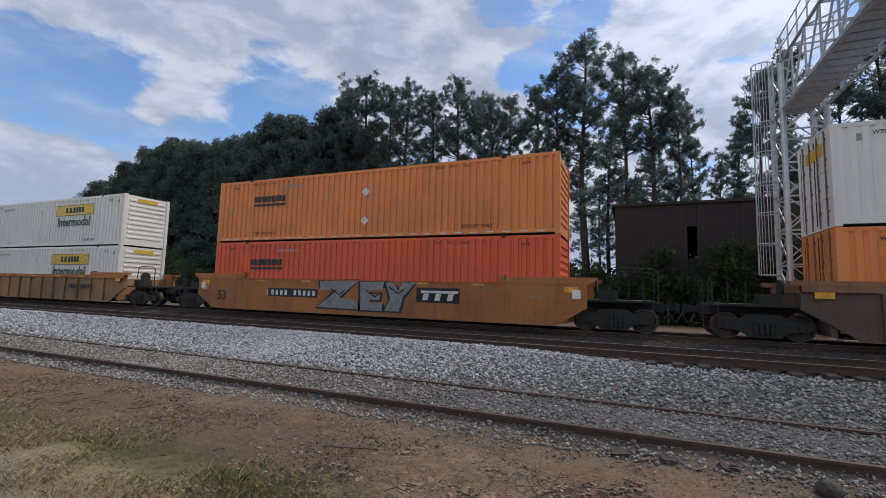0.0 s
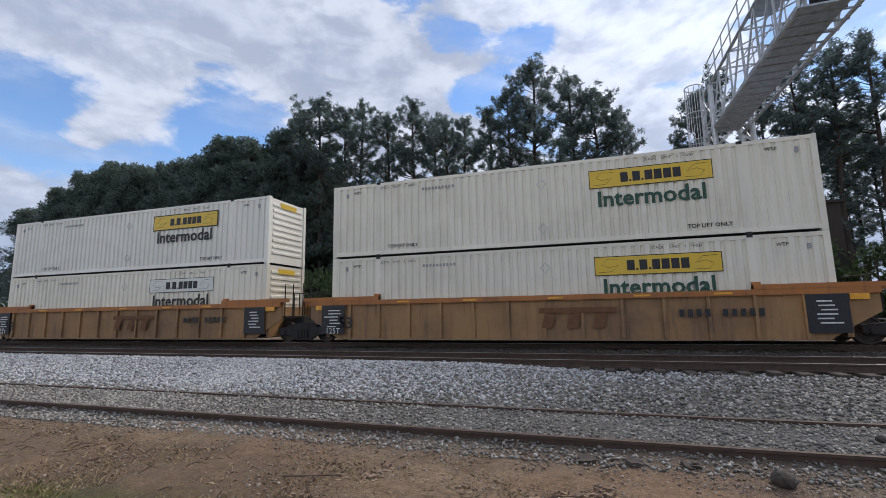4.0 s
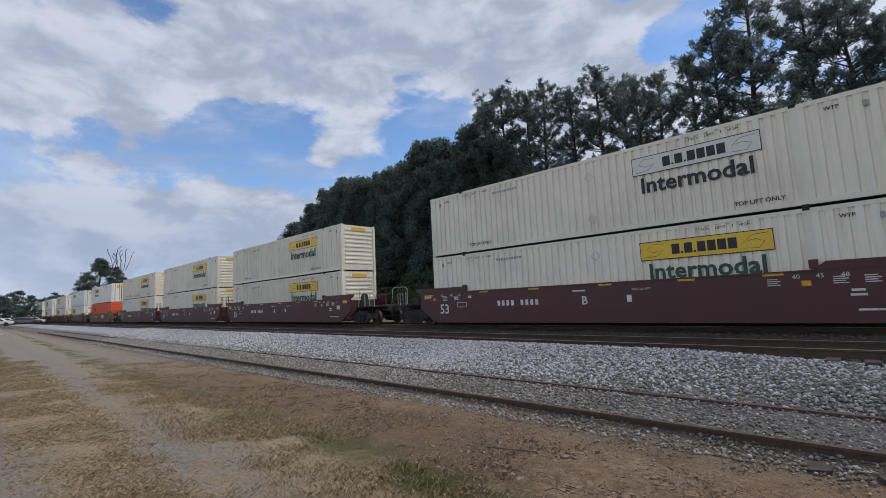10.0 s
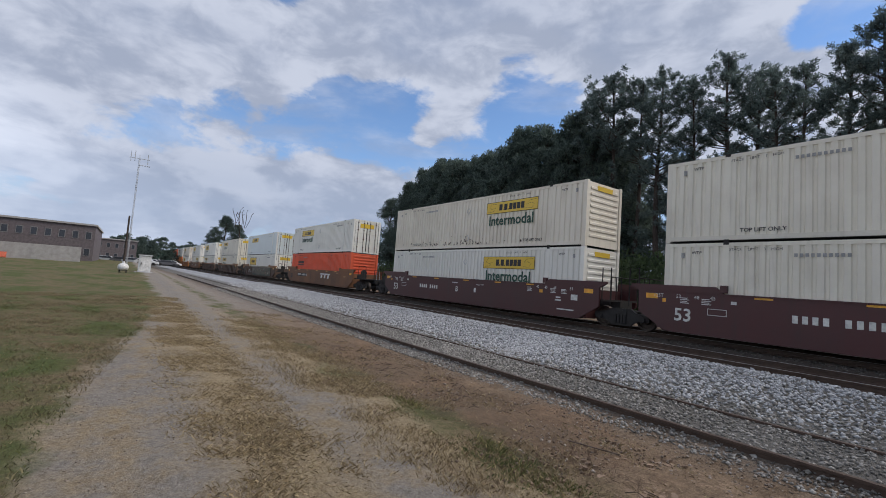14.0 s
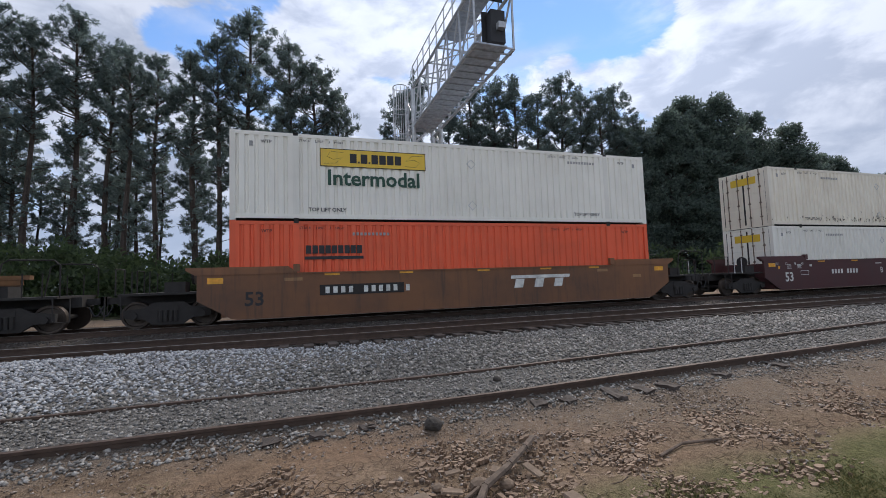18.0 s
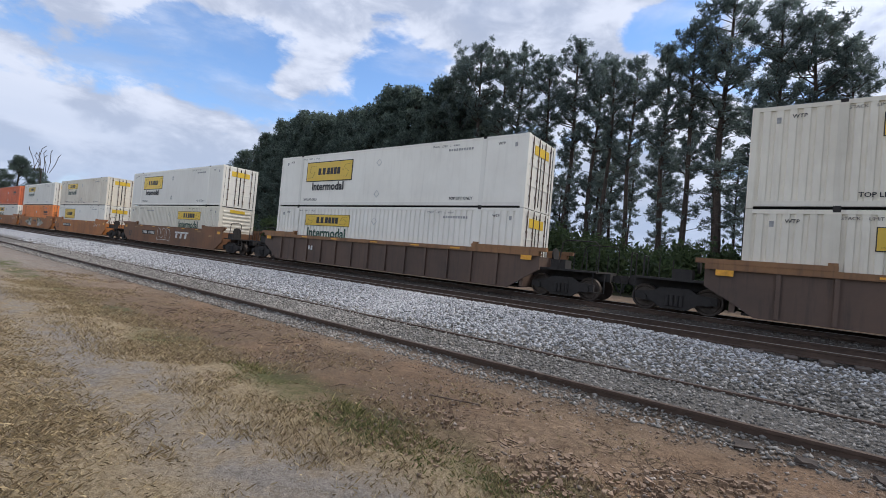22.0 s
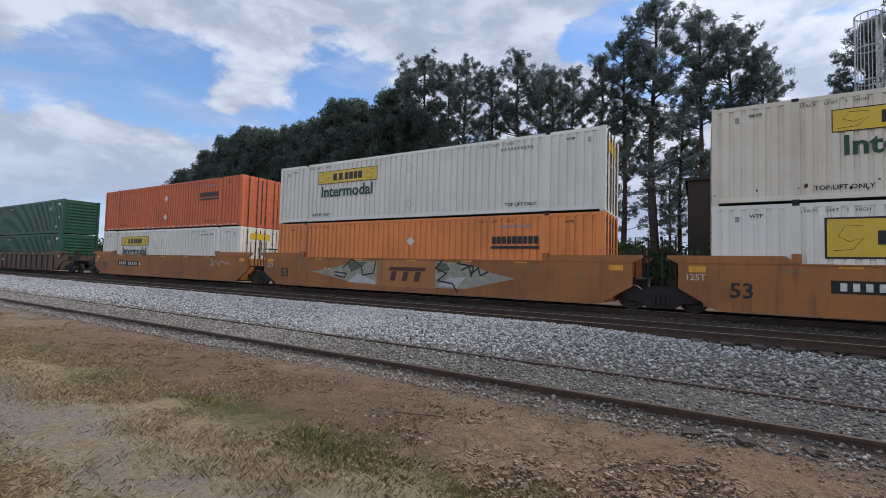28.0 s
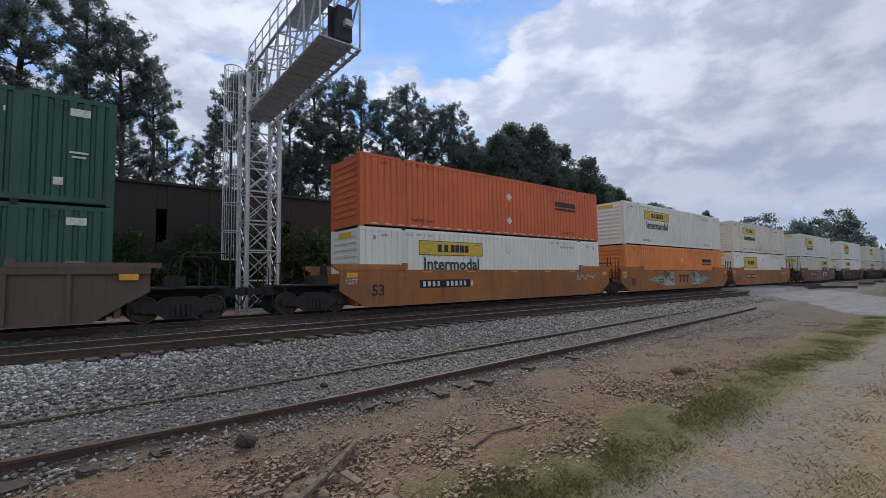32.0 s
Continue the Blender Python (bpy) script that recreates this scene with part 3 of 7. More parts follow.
JB = [("banner", 3.5)]
STYLES = {
    "cream": dict(coat="cream", panel="ribs", signs=JB, top_lift=1, diamonds=0, door_sign=1, label="cream corrugated shipping container with yellow banner, riding a well car"),
    "white": dict(coat="white", panel="ribs", signs=JB, top_lift=1, diamonds=0, door_sign=1, label="white corrugated shipping container with yellow banner, riding a well car"),
    "pale": dict(coat="cream", panel="ribs", signs=[("banner_pale", 3.5)], top_lift=1, diamonds=0, door_sign=1, word="ink", label="cream corrugated shipping container with faded outlined banner"),
    "aged": dict(coat="tan_white", panel="ribs", signs=JB, top_lift=1, diamonds=0, door_sign=1, label="stained off-white corrugated shipping container with rust spots"),
    "plate": dict(coat="plate", panel="flat", signs=JB, top_lift=1, diamonds=0, noword=1, door_sign=1, label="smooth grey-white shipping container with yellow banner"),
    "framed": dict(coat="white", panel="flat", signs=[("banner_big", 3.7)], top_lift=1, diamonds=0, word="ink", door_sign=1, label="smooth white shipping container with black-framed yellow banner"),
    "edged": dict(coat="white", panel="ribs", signs=JB, frame=1, top_lift=1, diamonds=0, door_sign=1, word="ink", label="white corrugated shipping container with black-edged yellow banner"),
    "boxed": dict(coat="white", panel="ribs", signs=[("banner_big", 3.6)], top_lift=0, diamonds=0, noword=1, door_sign=1, label="white corrugated shipping container with black-framed yellow banner"),
    "orange": dict(coat="orange", panel="ribs", signs=[("name", -4.9)], top_lift=1, diamonds=1, label="orange corrugated shipping container with black lettering"),
    "red": dict(coat="red_orange", panel="ribs", signs=[("name", -4.9)], top_lift=0, diamonds=0, label="red-orange corrugated shipping container with black lettering"),
    "rust": dict(coat="rust_orange", panel="ribs", signs=[("name", -4.9)], top_lift=1, diamonds=1, label="dull red-orange corrugated shipping container with white diamonds"),
    "green": dict(coat="green", panel="ribs", signs=[], top_lift=0, diamonds=0, label="dark green corrugated shipping container on a well car"),
}


WHEEL_R = 0.42


def wheel_mesh():
    if "wheel" not in MESHES:
        bm = bmesh.new()
        n, prof = 20, [(-0.07, 0.20), (-0.07, 0.42), (-0.04, 0.42), (0.07, 0.40), (0.07, 0.34), (0.03, 0.32), (0.03, 0.16), (0.10, 0.14), (0.10, 0.05)]
        rings = [[bm.verts.new((r * math.cos(k * 2 * math.pi / n), y, r * math.sin(k * 2 * math.pi / n))) for k in range(n)] for y, r in prof]
        for a, b in zip(rings, rings[1:]):
            for k in range(n):
                bm.faces.new((a[k], a[(k + 1) % n], b[(k + 1) % n], b[k]))
        bm.faces.new(rings[0])
        bm.faces.new(rings[-1])
        MESHES["wheel"] = mesh_of(bm, "wheel", M["wheel"])
    return MESHES["wheel"]


def add_truck(ob, x):
    """A four-wheel truck under the car at x."""
    if "truck" not in MESHES:
        bm = bmesh.new()
        for s in (-1, 1):
            y0, y1 = sorted((s * 0.98, s * 1.10))
            prism(bm, [(-1.15, 0.36), (-1.15, 0.58), (-0.62, 0.64), (-0.40, 0.78), (0.40, 0.78), (0.62, 0.64), (1.15, 0.58), (1.15, 0.36), (0.62, 0.30), (0.38, 0.12), (-0.38, 0.12), (-0.62, 0.30)], y0, y1)
            for xx in (-0.9, 0.9):
                rod(bm, (xx, s * 0.92, 0.42), (xx, s * 1.16, 0.42), 0.11, 10)
            for xx in (-0.2, -0.07, 0.07, 0.2):
                rod(bm, (xx, s * 1.12, 0.22), (xx, s * 1.12, 0.55), 0.06, 8)
        box(bm, -0.26, 0.26, -1.12, 1.12, 0.52, 0.70)
        MESHES["truck"] = mesh_of(bm, "truck", M["under"])
        bm = bmesh.new()
        rod(bm, (0, -0.98, 0), (0, 0.98, 0), 0.085, 8)
        MESHES["axle"] = mesh_of(bm, "axle", M["under"])
    tr = part("truck", MESHES["truck"], M["under"], ob, "grimy cast steel truck")
    tr.location = (x, 0, 0)
    for a in (-0.9, 0.9):
        ws = part("wheelset", MESHES["axle"], M["under"], ob, "steel axle with two wheels")
        ws.location = (x + a, 0, WHEEL_R)
        for s in (-1, 1):
            w = part("wheel", wheel_mesh(), M["wheel"], ws)
            w.matrix_local = pose(0, s * 0.755, 0, 0, 0, 0 if s > 0 else 180)


def build_car(kind, left, right, far=False, extra=""):
    """One well-car unit. left, right: 'end' for a coupler end, 'joint' for an articulated joint; the joint's truck belongs to the unit on its left."""
    st = CARS[kind]
    coat = M[st["coat"]]
    ob = thing("well_car", st["label"], "rail car", "well cars of the train")
    h = 1.40
    top, low = 1.72, 0.17
    reach = 8.95
    for s in (-1, 1):
        y0, y1 = sorted((s * h, s * (h - 0.09)))
        bm = bmesh.new()
        pts = [(-reach, 0.78), (-8.0, 0.20), (-7.8, low), (7.8, low), (8.0, 0.20), (reach, 0.78), (reach, 1.55), (-reach, 1.55)]
        if st["ribs"]:
            pts = [(-8.35, 0.60), (-7.7, low), (7.7, low), (8.35, 0.60), (reach, 0.95), (reach, 1.45), (-reach, 1.45), (-reach, 0.95)]
        prism(bm, pts, y0, y1)
        side = part("side_sill", bm, coat, ob)
        if st["ribs"]:
            bm = bmesh.new()
            box(bm, -reach, reach, *sorted((s * (h + 0.10), s * (h - 0.12))), 1.45, 1.62)
            part("top_chord", bm, M[st["chord"]], ob, "lighter brown top chord")
            for k in range(13 if s < 0 and not far else 0):
                x = -7.2 + k * 1.2
                bm = bmesh.new()
                box(bm, x - 0.05, x + 0.05, *sorted((s * (h + 0.085), s * (h - 0.02))), low + 0.05, 1.448)
                part("rib", bm, coat, ob)
            for e in (-1, 1):
                bm = bmesh.new()
                box(bm, *sorted((e * 6.0, e * 9.2)), *sorted((s * (h + 0.11), s * (h - 0.14))), 1.622, 1.76)
                part("end_plate", bm, M[st["chord"]], ob)
        else:
            for e in (-1, 1):
                bm = bmesh.new()
                prism(bm, [(e * 6.05, 1.55), (e * 9.0, 1.55), (e * 9.25, 1.70), (e * 9.25, 1.78), (e * 6.35, 1.78)], *sorted((s * (h + 0.02), s * (h - 0.12))))
                part("end_plate", bm, coat, ob)
            bm = bmesh.new()
            box(bm, -6.05, 6.05, *sorted((s * (h + 0.03), s * (h - 0.12))), 1.53, 1.57)
            part("top_chord", bm, coat, ob)
        for e in (-1, 1):
            for x in (6.1,):
                bm = bmesh.new()
                box(bm, e * x - 0.10, e * x + 0.10, *sorted((s * (h + 0.03), s * (h - 0.2))), 1.60, 1.84)
                part("container_guide", bm, M[st["chord"]], ob)
        if s > 0 or far:
            continue
        turn = pose(0, 0, 0, 0, 0, 0 if s < 0 else 180)
        yy = -h - 0.006 - (0.09 if st["ribs"] else 0)

        def put(name, bm, mt, label="", m=None):
            o = part(name, bm, mt, ob, label)
            o.matrix_local = turn if m is None else turn @ m
            return o
        for x in (-8.45, 8.45):
            bm = bmesh.new()
            box(bm, x - 0.22, x + 0.22, yy, yy + 0.01, 1.28, 1.46)
            put("reflector", bm, M["orange_mark"], "amber reflector plate")
        for x in (-5, -2.5, 0.4, 3.0, 5.2):
            bm = bmesh.new()
            z = 1.50 if st["ribs"] else 1.46
            box(bm, x - 0.24, x + 0.24, -h - (0.107 if st["ribs"] else 0.006), -h + 0.01, z, z + 0.06)
            put("reflector", bm, M["orange_mark"], "amber reflector strip")
        num = M[st["ink"]]
        num53 = M["ink"] if kind == "rusty" else num
        if kind not in ("dark", "dusky"):
            put("size_mark", text_mesh("53", 0.6, num53, bold=0.012), num53, "painted number", pose(-7.35, yy - 0.002, 0.76))
        if st["coat"] == "car_maroon":
            put("load_lettering", text_mesh("WELL LD LMT", 0.1, num), num, "small painted words", pose(1.6, yy - 0.002, 1.28))
            for k, x in enumerate((-7.3, -6.6, 5.2, 6.6, 7.2)):
                bm = bmesh.new()
                for j in range(4):
                    box(bm, x - 0.15, x + 0.15 - 0.06 * (j % 2), yy, yy + 0.01, 1.18 + j * 0.055, 1.205 + j * 0.055)
                tagged(put("data_stencil", bm, num, "rows of small white marks"), kind="stuff")
        if kind in ("smooth", "rusty"):
            for x, z, w, hh, mt in ((-6.2, 1.36, 0.55, 0.10, "car_tan"), (5.6, 1.36, 0.5, 0.10, "car_tan"), (7.3, 1.10, 0.42, 0.12, "car_tan")):
                put("repaint_patch", box(bmesh.new(), x - w / 2, x + w / 2, yy + 0.002, yy + 0.01, z - hh / 2, z + hh / 2), M[mt], "faded repaint patch")
        if kind == "maroon":
            for x, z, w, hh, mt in ((-8.0, 1.24, 0.12, 0.14, "orange_mark"), (7.75, 1.05, 0.34, 0.24, "white_ink"), (6.9, 1.0, 0.26, 0.06, "white_ink"), (6.9, 0.88, 0.32, 0.06, "white_ink"), (5.9, 1.22, 0.2, 0.14, "orange_mark"), (-0.6, 1.32, 0.5, 0.05, "white_ink"), (1.2, 0.98, 0.16, 0.24, "white_ink"), (-5.8, 1.3, 0.16, 0.1, "white_ink"), (7.3, 0.5, 0.9, 0.05, "white_ink")):
                put("stencil_mark", box(bmesh.new(), x - w / 2, x + w / 2, yy + 0.001, yy + 0.01, z - hh / 2, z + hh / 2), M[mt], "small stencilled mark")
        bm = bmesh.new()
        a = st["mark"]
        for k in range(9 if st["coat"] == "car_maroon" else 2 if st["coat"] == "car_dark" else 10):
            if k == 4:
                continue
            box(bm, a + k * 0.23, a + k * 0.23 + 0.13, yy, yy + 0.01, 0.86, 1.08)
        tagged(put("number_strip", bm, num if st["coat"] != "car_brown" else M["white_ink"], "row of plain blocks"), kind="stuff")
    if extra:
        decorate(ob, extra, -h - 0.008 - (0.09 if st["ribs"] else 0))
    # floor and cross members
    bm = bmesh.new()
    box(bm, -8.0, 8.0, -1.2, 1.2, 0.20, 0.26)
    part("well_floor", bm, M["under"], ob)
    for e, how in ((-1, left), (1, right)):
        bm = bmesh.new()
        box(bm, *sorted((e * 8.15, e * 8.3)), -1.3, 1.3, 0.25, 1.45)
        part("well_bulkhead", bm, coat, ob)
        end = 11.5 if how == "end" else 9.55
        bm = bmesh.new()
        box(bm, *sorted((e * 8.3, e * (end - 0.25))), -0.42, 0.42, 0.72, 1.02)
        box(bm, *sorted((e * 8.9, e * (end - 0.5))), -1.25, 1.25, 1.00, 1.07)
        part("draft_sill", bm, M["under"], ob)
        if how == "end":
            add_truck(ob, e * 9.75)
            bm = bmesh.new()
            box(bm, *sorted((e * (end - 0.3), e * (end + 0.15))), -0.11, 0.11, 0.76, 0.96)
            box(bm, *sorted((e * (end + 0.12), e * (end + 0.30))), -0.17, 0.13, 0.72, 1.0)
            part("coupler", bm, M["under"], ob, "rusty coupler")
            for y in (-1.25, 1.25):
                bm = bmesh.new()
                tube(bm, [(e * 11.05, y, 1.03), (e * 11.05, y, 1.95), (e * 10.9, y, 2.08), (e * 9.9, y, 2.1), (e * 9.75, y, 2.0), (e * 9.6, y, 1.05)] if e > 0 else [(e * 11.05, y, 1.03), (e * 11.05, y, 1.80), (e * 11.05, y * 0.45, 1.80), (e * 11.05, y * 0.45, 1.03)], 0.022, 6)
                part("handrail", bm, M["galv" if e > 0 and kind == "maroon" else "under"], ob)
                if far:
                    continue
                for x in (10.2, 10.65):
                    bm = bmesh.new()
                    rod(bm, (e * x, y, 1.03), (e * x, y, 1.72), 0.018)
                    part("grab_post", bm, M["galv" if kind == "maroon" else "under"], ob)
                bm = bmesh.new()
                tube(bm, [(e * 10.9, y * 1.02, 1.0), (e * 10.9, y * 1.02, 0.35), (e * 11.3, y * 1.02, 0.35), (e * 11.3, y * 1.02, 1.0)], 0.02, 6)
                part("sill_step", bm, M["under"], ob)
            if not far:
                bm = bmesh.new()
                rod(bm, (e * 9.15, -0.5, 1.55), (e * 9.22, -0.5, 1.55), 0.26, 14)
                part("brake_wheel", bm, M["under"], ob, "dark brake wheel")
                bm = bmesh.new()
                box(bm, *sorted((e * 9.3, e * 9.85)), -1.15, -0.55, 1.07, 1.38)
                part("brake_cylinder_box", bm, M["under"], ob)
            bm = bmesh.new()
            prev = None
            for k in range(7):
                p = Vector((e * (end - 0.1 + k * 0.06), -0.35, 0.72 - 0.3 * math.sin(k * math.pi / 6)))
                if prev:
                    rod(bm, prev, p, 0.025)
                prev = p
            part("air_hose", bm, M["ink"], ob, "black rubber air hose")
        else:
            if e > 0:
                add_truck(ob, 9.75)
            bm = bmesh.new()
            tube(bm, [(e * 9.2, -0.95, 1.07), (e * 9.2, -0.95, 2.0), (e * 9.2, 0.95, 2.0), (e * 9.2, 0.95, 1.07)], 0.022, 6)
            part("handrail", bm, M["under"], ob)
            if not far:
                part("ladder", tube(bmesh.new(), [(e * 9.02, -1.3, 0.9), (e * 9.02, -1.3, 2.35), (e * 9.4, -1.3, 2.35), (e * 9.4, -1.3, 0.9)], 0.024, 6), M["under"], ob, "dark bent end ladder")
            for y in () if far else (-0.6, -0.25):
                bm = bmesh.new()
                rod(bm, (e * 9.2, y, 1.07), (e * 9.2, y, 2.0), 0.018)
                part("grab_post", bm, M["under"], ob)
    return ob


def strokes(bm, y, lines, w):
    """Flat brush strokes along lines of x, z points."""
    for line in lines:
        for (xa, za), (xb, zb) in zip(line, line[1:]):
            d = Vector((xb - xa, zb - za)).normalized() * w / 2
            q = [(xa - d.x - d.y, za - d.y + d.x), (xb + d.x - d.y, zb + d.y + d.x), (xb + d.x + d.y, zb + d.y - d.x), (xa - d.x + d.y, za - d.y - d.x)]
            bm.faces.new([bm.verts.new((x, y, z)) for x, z in q])
            y -= 0.0004


def emblem(bm, y, x0, x1, z0, z1):
    """A brand mark as three plain slanted blocks under a bar."""
    w, s = (x1 - x0) / 3, 0.18 * (z1 - z0)
    for k in range(3):
        a = x0 + k * w
        bm.faces.new([bm.verts.new((x, y, z)) for x, z in ((a + 0.25 * w, z0), (a + 0.68 * w, z0), (a + 0.68 * w + s, z1 - 0.3 * (z1 - z0)), (a + 0.25 * w + s, z1 - 0.3 * (z1 - z0)))])
    bm.faces.new([bm.verts.new((x, y, z)) for x, z in ((x0 + s, z1 - 0.26 * (z1 - z0)), (x1 + s, z1 - 0.26 * (z1 - z0)), (x1 + 1.3 * s, z1), (x0 + 1.3 * s, z1))])


def decorate(ob, extra, y):
    """Plates, painted emblems and scrawls on the side of one car."""
    def put(name, draw, mt, label):
        bm = bmesh.new()
        draw(bm)
        o = part(name, bm, M[mt], ob, label)
        if name == "data_stencil":
            tagged(o, label, kind="stuff")

    def plate(bm, x, z, w, h, dy=0.0):
        box(bm, x - w / 2, x + w / 2, y - dy, y - dy + 0.008, z - h / 2, z + h / 2)
    wr = random.Random(extra)
    if extra == "scrawl_big":
        put("number_plate_patch", lambda bm: plate(bm, -3.2, 0.98, 2.7, 0.36, 0.002), "ink", "black patch behind the number")
        for k in (0, 1, 2, 3, 5, 6, 7, 8, 9):
            put("number_block", lambda bm: plate(bm, -4.3 + k * 0.25, 0.98, 0.135, 0.21, 0.004), "white_ink", "white number block")
        put("emblem_patch", lambda bm: plate(bm, 3.65, 1.05, 1.75, 0.55, 0.002), "under", "dark patch")
        forms = (((-1.75, 1.5), (0.15, 1.54), (-0.75, 0.85), (0.15, 0.76), (0.2, 0.4), (-1.85, 0.42), (-0.85, 1.15), (-1.7, 1.15)),
                 ((0.3, 0.38), (0.25, 1.5), (1.35, 1.52), (1.3, 1.22), (0.72, 1.18), (0.72, 1.04), (1.2, 1.02), (1.16, 0.80), (0.70, 0.80), (0.70, 0.68), (1.3, 0.70), (1.28, 0.38)),
                 ((1.42, 1.5), (1.82, 1.5), (1.98, 1.18), (2.2, 1.5), (2.75, 1.53), (2.2, 0.95), (2.05, 0.38), (1.4, 0.40), (1.65, 0.88)))
        for pts in forms:
            cx, cz = sum(p[0] for p in pts) / len(pts), sum(p[1] for p in pts) / len(pts)
            put("painted_outline", lambda bm: bm.faces.new([bm.verts.new((x + math.copysign(0.10, x - cx), y - 0.003, z + math.copysign(0.06, z - cz))) for x, z in pts]), "ink", "black sprayed outline")
            put("painted_shape", lambda bm: bm.faces.new([bm.verts.new((x, y - 0.006, z)) for x, z in pts]), "spray_grey", "grey sprayed letter shape")
            put("painted_line", lambda bm: strokes(bm, y - 0.009, [[(cx - 0.35, cz + 0.22), (cx + 0.05, cz - 0.02), (cx + 0.3, cz + 0.16)]], 0.05), "ink", "thin black sprayed line")
        put("emblem", lambda bm: emblem(bm, y - 0.006, 2.9, 4.4, 0.86, 1.22), "white_ink", "white emblem bars")
        for x in (-8.62, 8.62):
            put("placard", lambda bm: plate(bm, x, 1.22, 0.26, 0.28, 0.006), "white", "white square placard")
    if len(extra) == 1:
        o = part("unit_letter", text_mesh(extra, 0.42, M["white_ink"], bold=0.008), M["white_ink"], ob, "white painted letter")
        o.matrix_local = pose(-0.4, y - 0.004, 0.95)
        put("data_frame", lambda bm: strokes(bm, y - 0.004, [[(-6.55, 0.86), (-6.0, 0.86), (-6.0, 1.06), (-6.55, 1.06), (-6.55, 0.86)]], 0.02), "white_ink", "thin white frame")
        for x, word in ((-8.2, "125T"), (-7.5, "53"), (-6.9, "48"), (-6.4, "45"), (5.7, "40"), (6.2, "45"), (6.7, "48"), (7.6, "53")):
            o = part("load_mark", text_mesh(word, 0.17, M["white_ink"]), M["white_ink"], ob, "small white painted mark")
            o.matrix_local = pose(x, y - 0.004, 1.40)
    if extra == "mark_plain":
        put("number_plate_patch", lambda bm: plate(bm, -4.0, 0.98, 2.8, 0.34, 0.002), "under", "dark patch behind the number")
        for k in (0, 1, 2, 3, 5, 6, 7, 8, 9):
            put("number_block", lambda bm: plate(bm, -5.15 + k * 0.25, 0.98, 0.135, 0.21, 0.004), "white_ink", "white number block")
        put("emblem", lambda bm: emblem(bm, y - 0.006, 1.4, 3.95, 0.8, 1.26), "white_ink", "white emblem bars")
    if extra == "flames":
        put("painted_mural", lambda bm: bm.faces.new([bm.verts.new((x, y - 0.002, z)) for x, z in ((-3.2, 1.44), (-3.0, 1.2), (-2.7, 0.95), (-2.65, 0.6), (-2.5, 0.32), (6.9, 0.32), (7.2, 0.8), (7.3, 1.44))]), "mural", "sprayed mural ground in dull cream and green")
        put("painted_crest", lambda bm: bm.faces.new([bm.verts.new((x, y - 0.026, z)) for x, z in ((-3.6, 1.47), (6.9, 1.47), (6.4, 1.60), (-3.2, 1.60))]), "swirl_pale", "pale sprayed band along the top chord")
        tones = (("ink", "black curled sprayed stroke"), ("swirl_pale", "cream curled sprayed stroke"), ("ink", "black curled sprayed stroke"), ("swirl_red", "brown curled sprayed stroke"), ("swirl_green", "green curled sprayed stroke"))
        for k in range(52):
            mt, told = tones[k % 5]
            px, pz, a, r = -2.6 + k * 0.185 + wr.uniform(-0.2, 0.2), wr.uniform(0.75, 1.2), wr.uniform(0, 6.28), wr.uniform(0.14, 0.28)
            put("painted_swirl", lambda bm: swirl(bm, px, pz, y - 0.004 - 0.0003 * k, r, a, wr.choice((-1, 1)) * wr.uniform(1.8, 3.6), wr.uniform(0.035, 0.085)), mt, told)
        for k in range(40):
            mt, told = tones[(k * 2) % 5]
            px, a = -3.3 + k * 0.245, wr.uniform(-0.6, 0.6)
            put("crest_swirl", lambda bm: swirl(bm, px, 1.535, y - 0.028 - 0.0003 * k, 0.05, a, wr.choice((-1, 1)) * 2.4, 0.026), mt, told)
        for k in (0, 1, 2, 3, 5, 6, 7, 8, 9):
            put("number_block", lambda bm: plate(bm, -5.3 + k * 0.25, 0.72, 0.135, 0.21, 0.004), "faint_ink", "faded number block")
    if extra == "horns":
        put("repaint_panel", lambda bm: plate(bm, 0.1, 0.92, 3.0, 1.12, -0.006), "panel_tan", "lighter repainted panel")
        for a, b, mid in ((-5.4, -1.4, -2.6), (5.0, 1.6, 3.0)):
            put("painted_ground", lambda bm: bm.faces.new([bm.verts.new((x, y - 0.001, z)) for x, z in ((a, 0.88), ((a + mid) / 2, 0.66), (mid, 0.42), (b, 0.40), (b, 1.45), (mid, 1.42), ((a + mid) / 2, 1.08))]), "swirl_pale", "olive grey sprayed cloud")
        [put("painted_fill", lambda bm: bm.faces.new([bm.verts.new((x, y - 0.002, z)) for x, z in pts]), mt, "dull sprayed fill") for pts, mt in ((((-3.1, 0.46), (-2.5, 0.9), (-1.5, 0.55), (-1.45, 0.44)), "galv"), (((-3.2, 1.36), (-2.9, 0.9), (-2.2, 1.2), (-2.0, 1.4)), "swirl_green"), (((1.65, 1.4), (1.7, 1.0), (2.3, 1.15), (2.1, 1.4)), "swirl_green"), (((1.7, 0.5), (2.6, 0.45), (3.0, 0.9), (2.2, 0.8)), "galv"))]
        for line in ([(-3.4, 1.1), (-2.9, 1.5), (-2.3, 1.2), (-2.2, 0.8), (-1.6, 0.9), (-1.5, 1.4)],
                     [(-3.9, 0.75), (-3.3, 0.65), (-3.2, 0.85), (-3.9, 0.9)],
                     [(1.9, 1.5), (1.6, 1.2), (2.1, 1.0), (1.7, 0.7), (2.4, 0.6), (2.6, 0.3)],
                     [(2.6, 1.4), (3.3, 1.3), (3.2, 0.9)],
                     [(2.8, 1.15), (3.1, 1.3), (3.2, 1.0), (3.5, 1.25), (3.6, 0.95), (3.9, 1.1)]):
            put("painted_line", lambda bm: strokes(bm, y - 0.004, [line], 0.065), "ink", "black sprayed line")
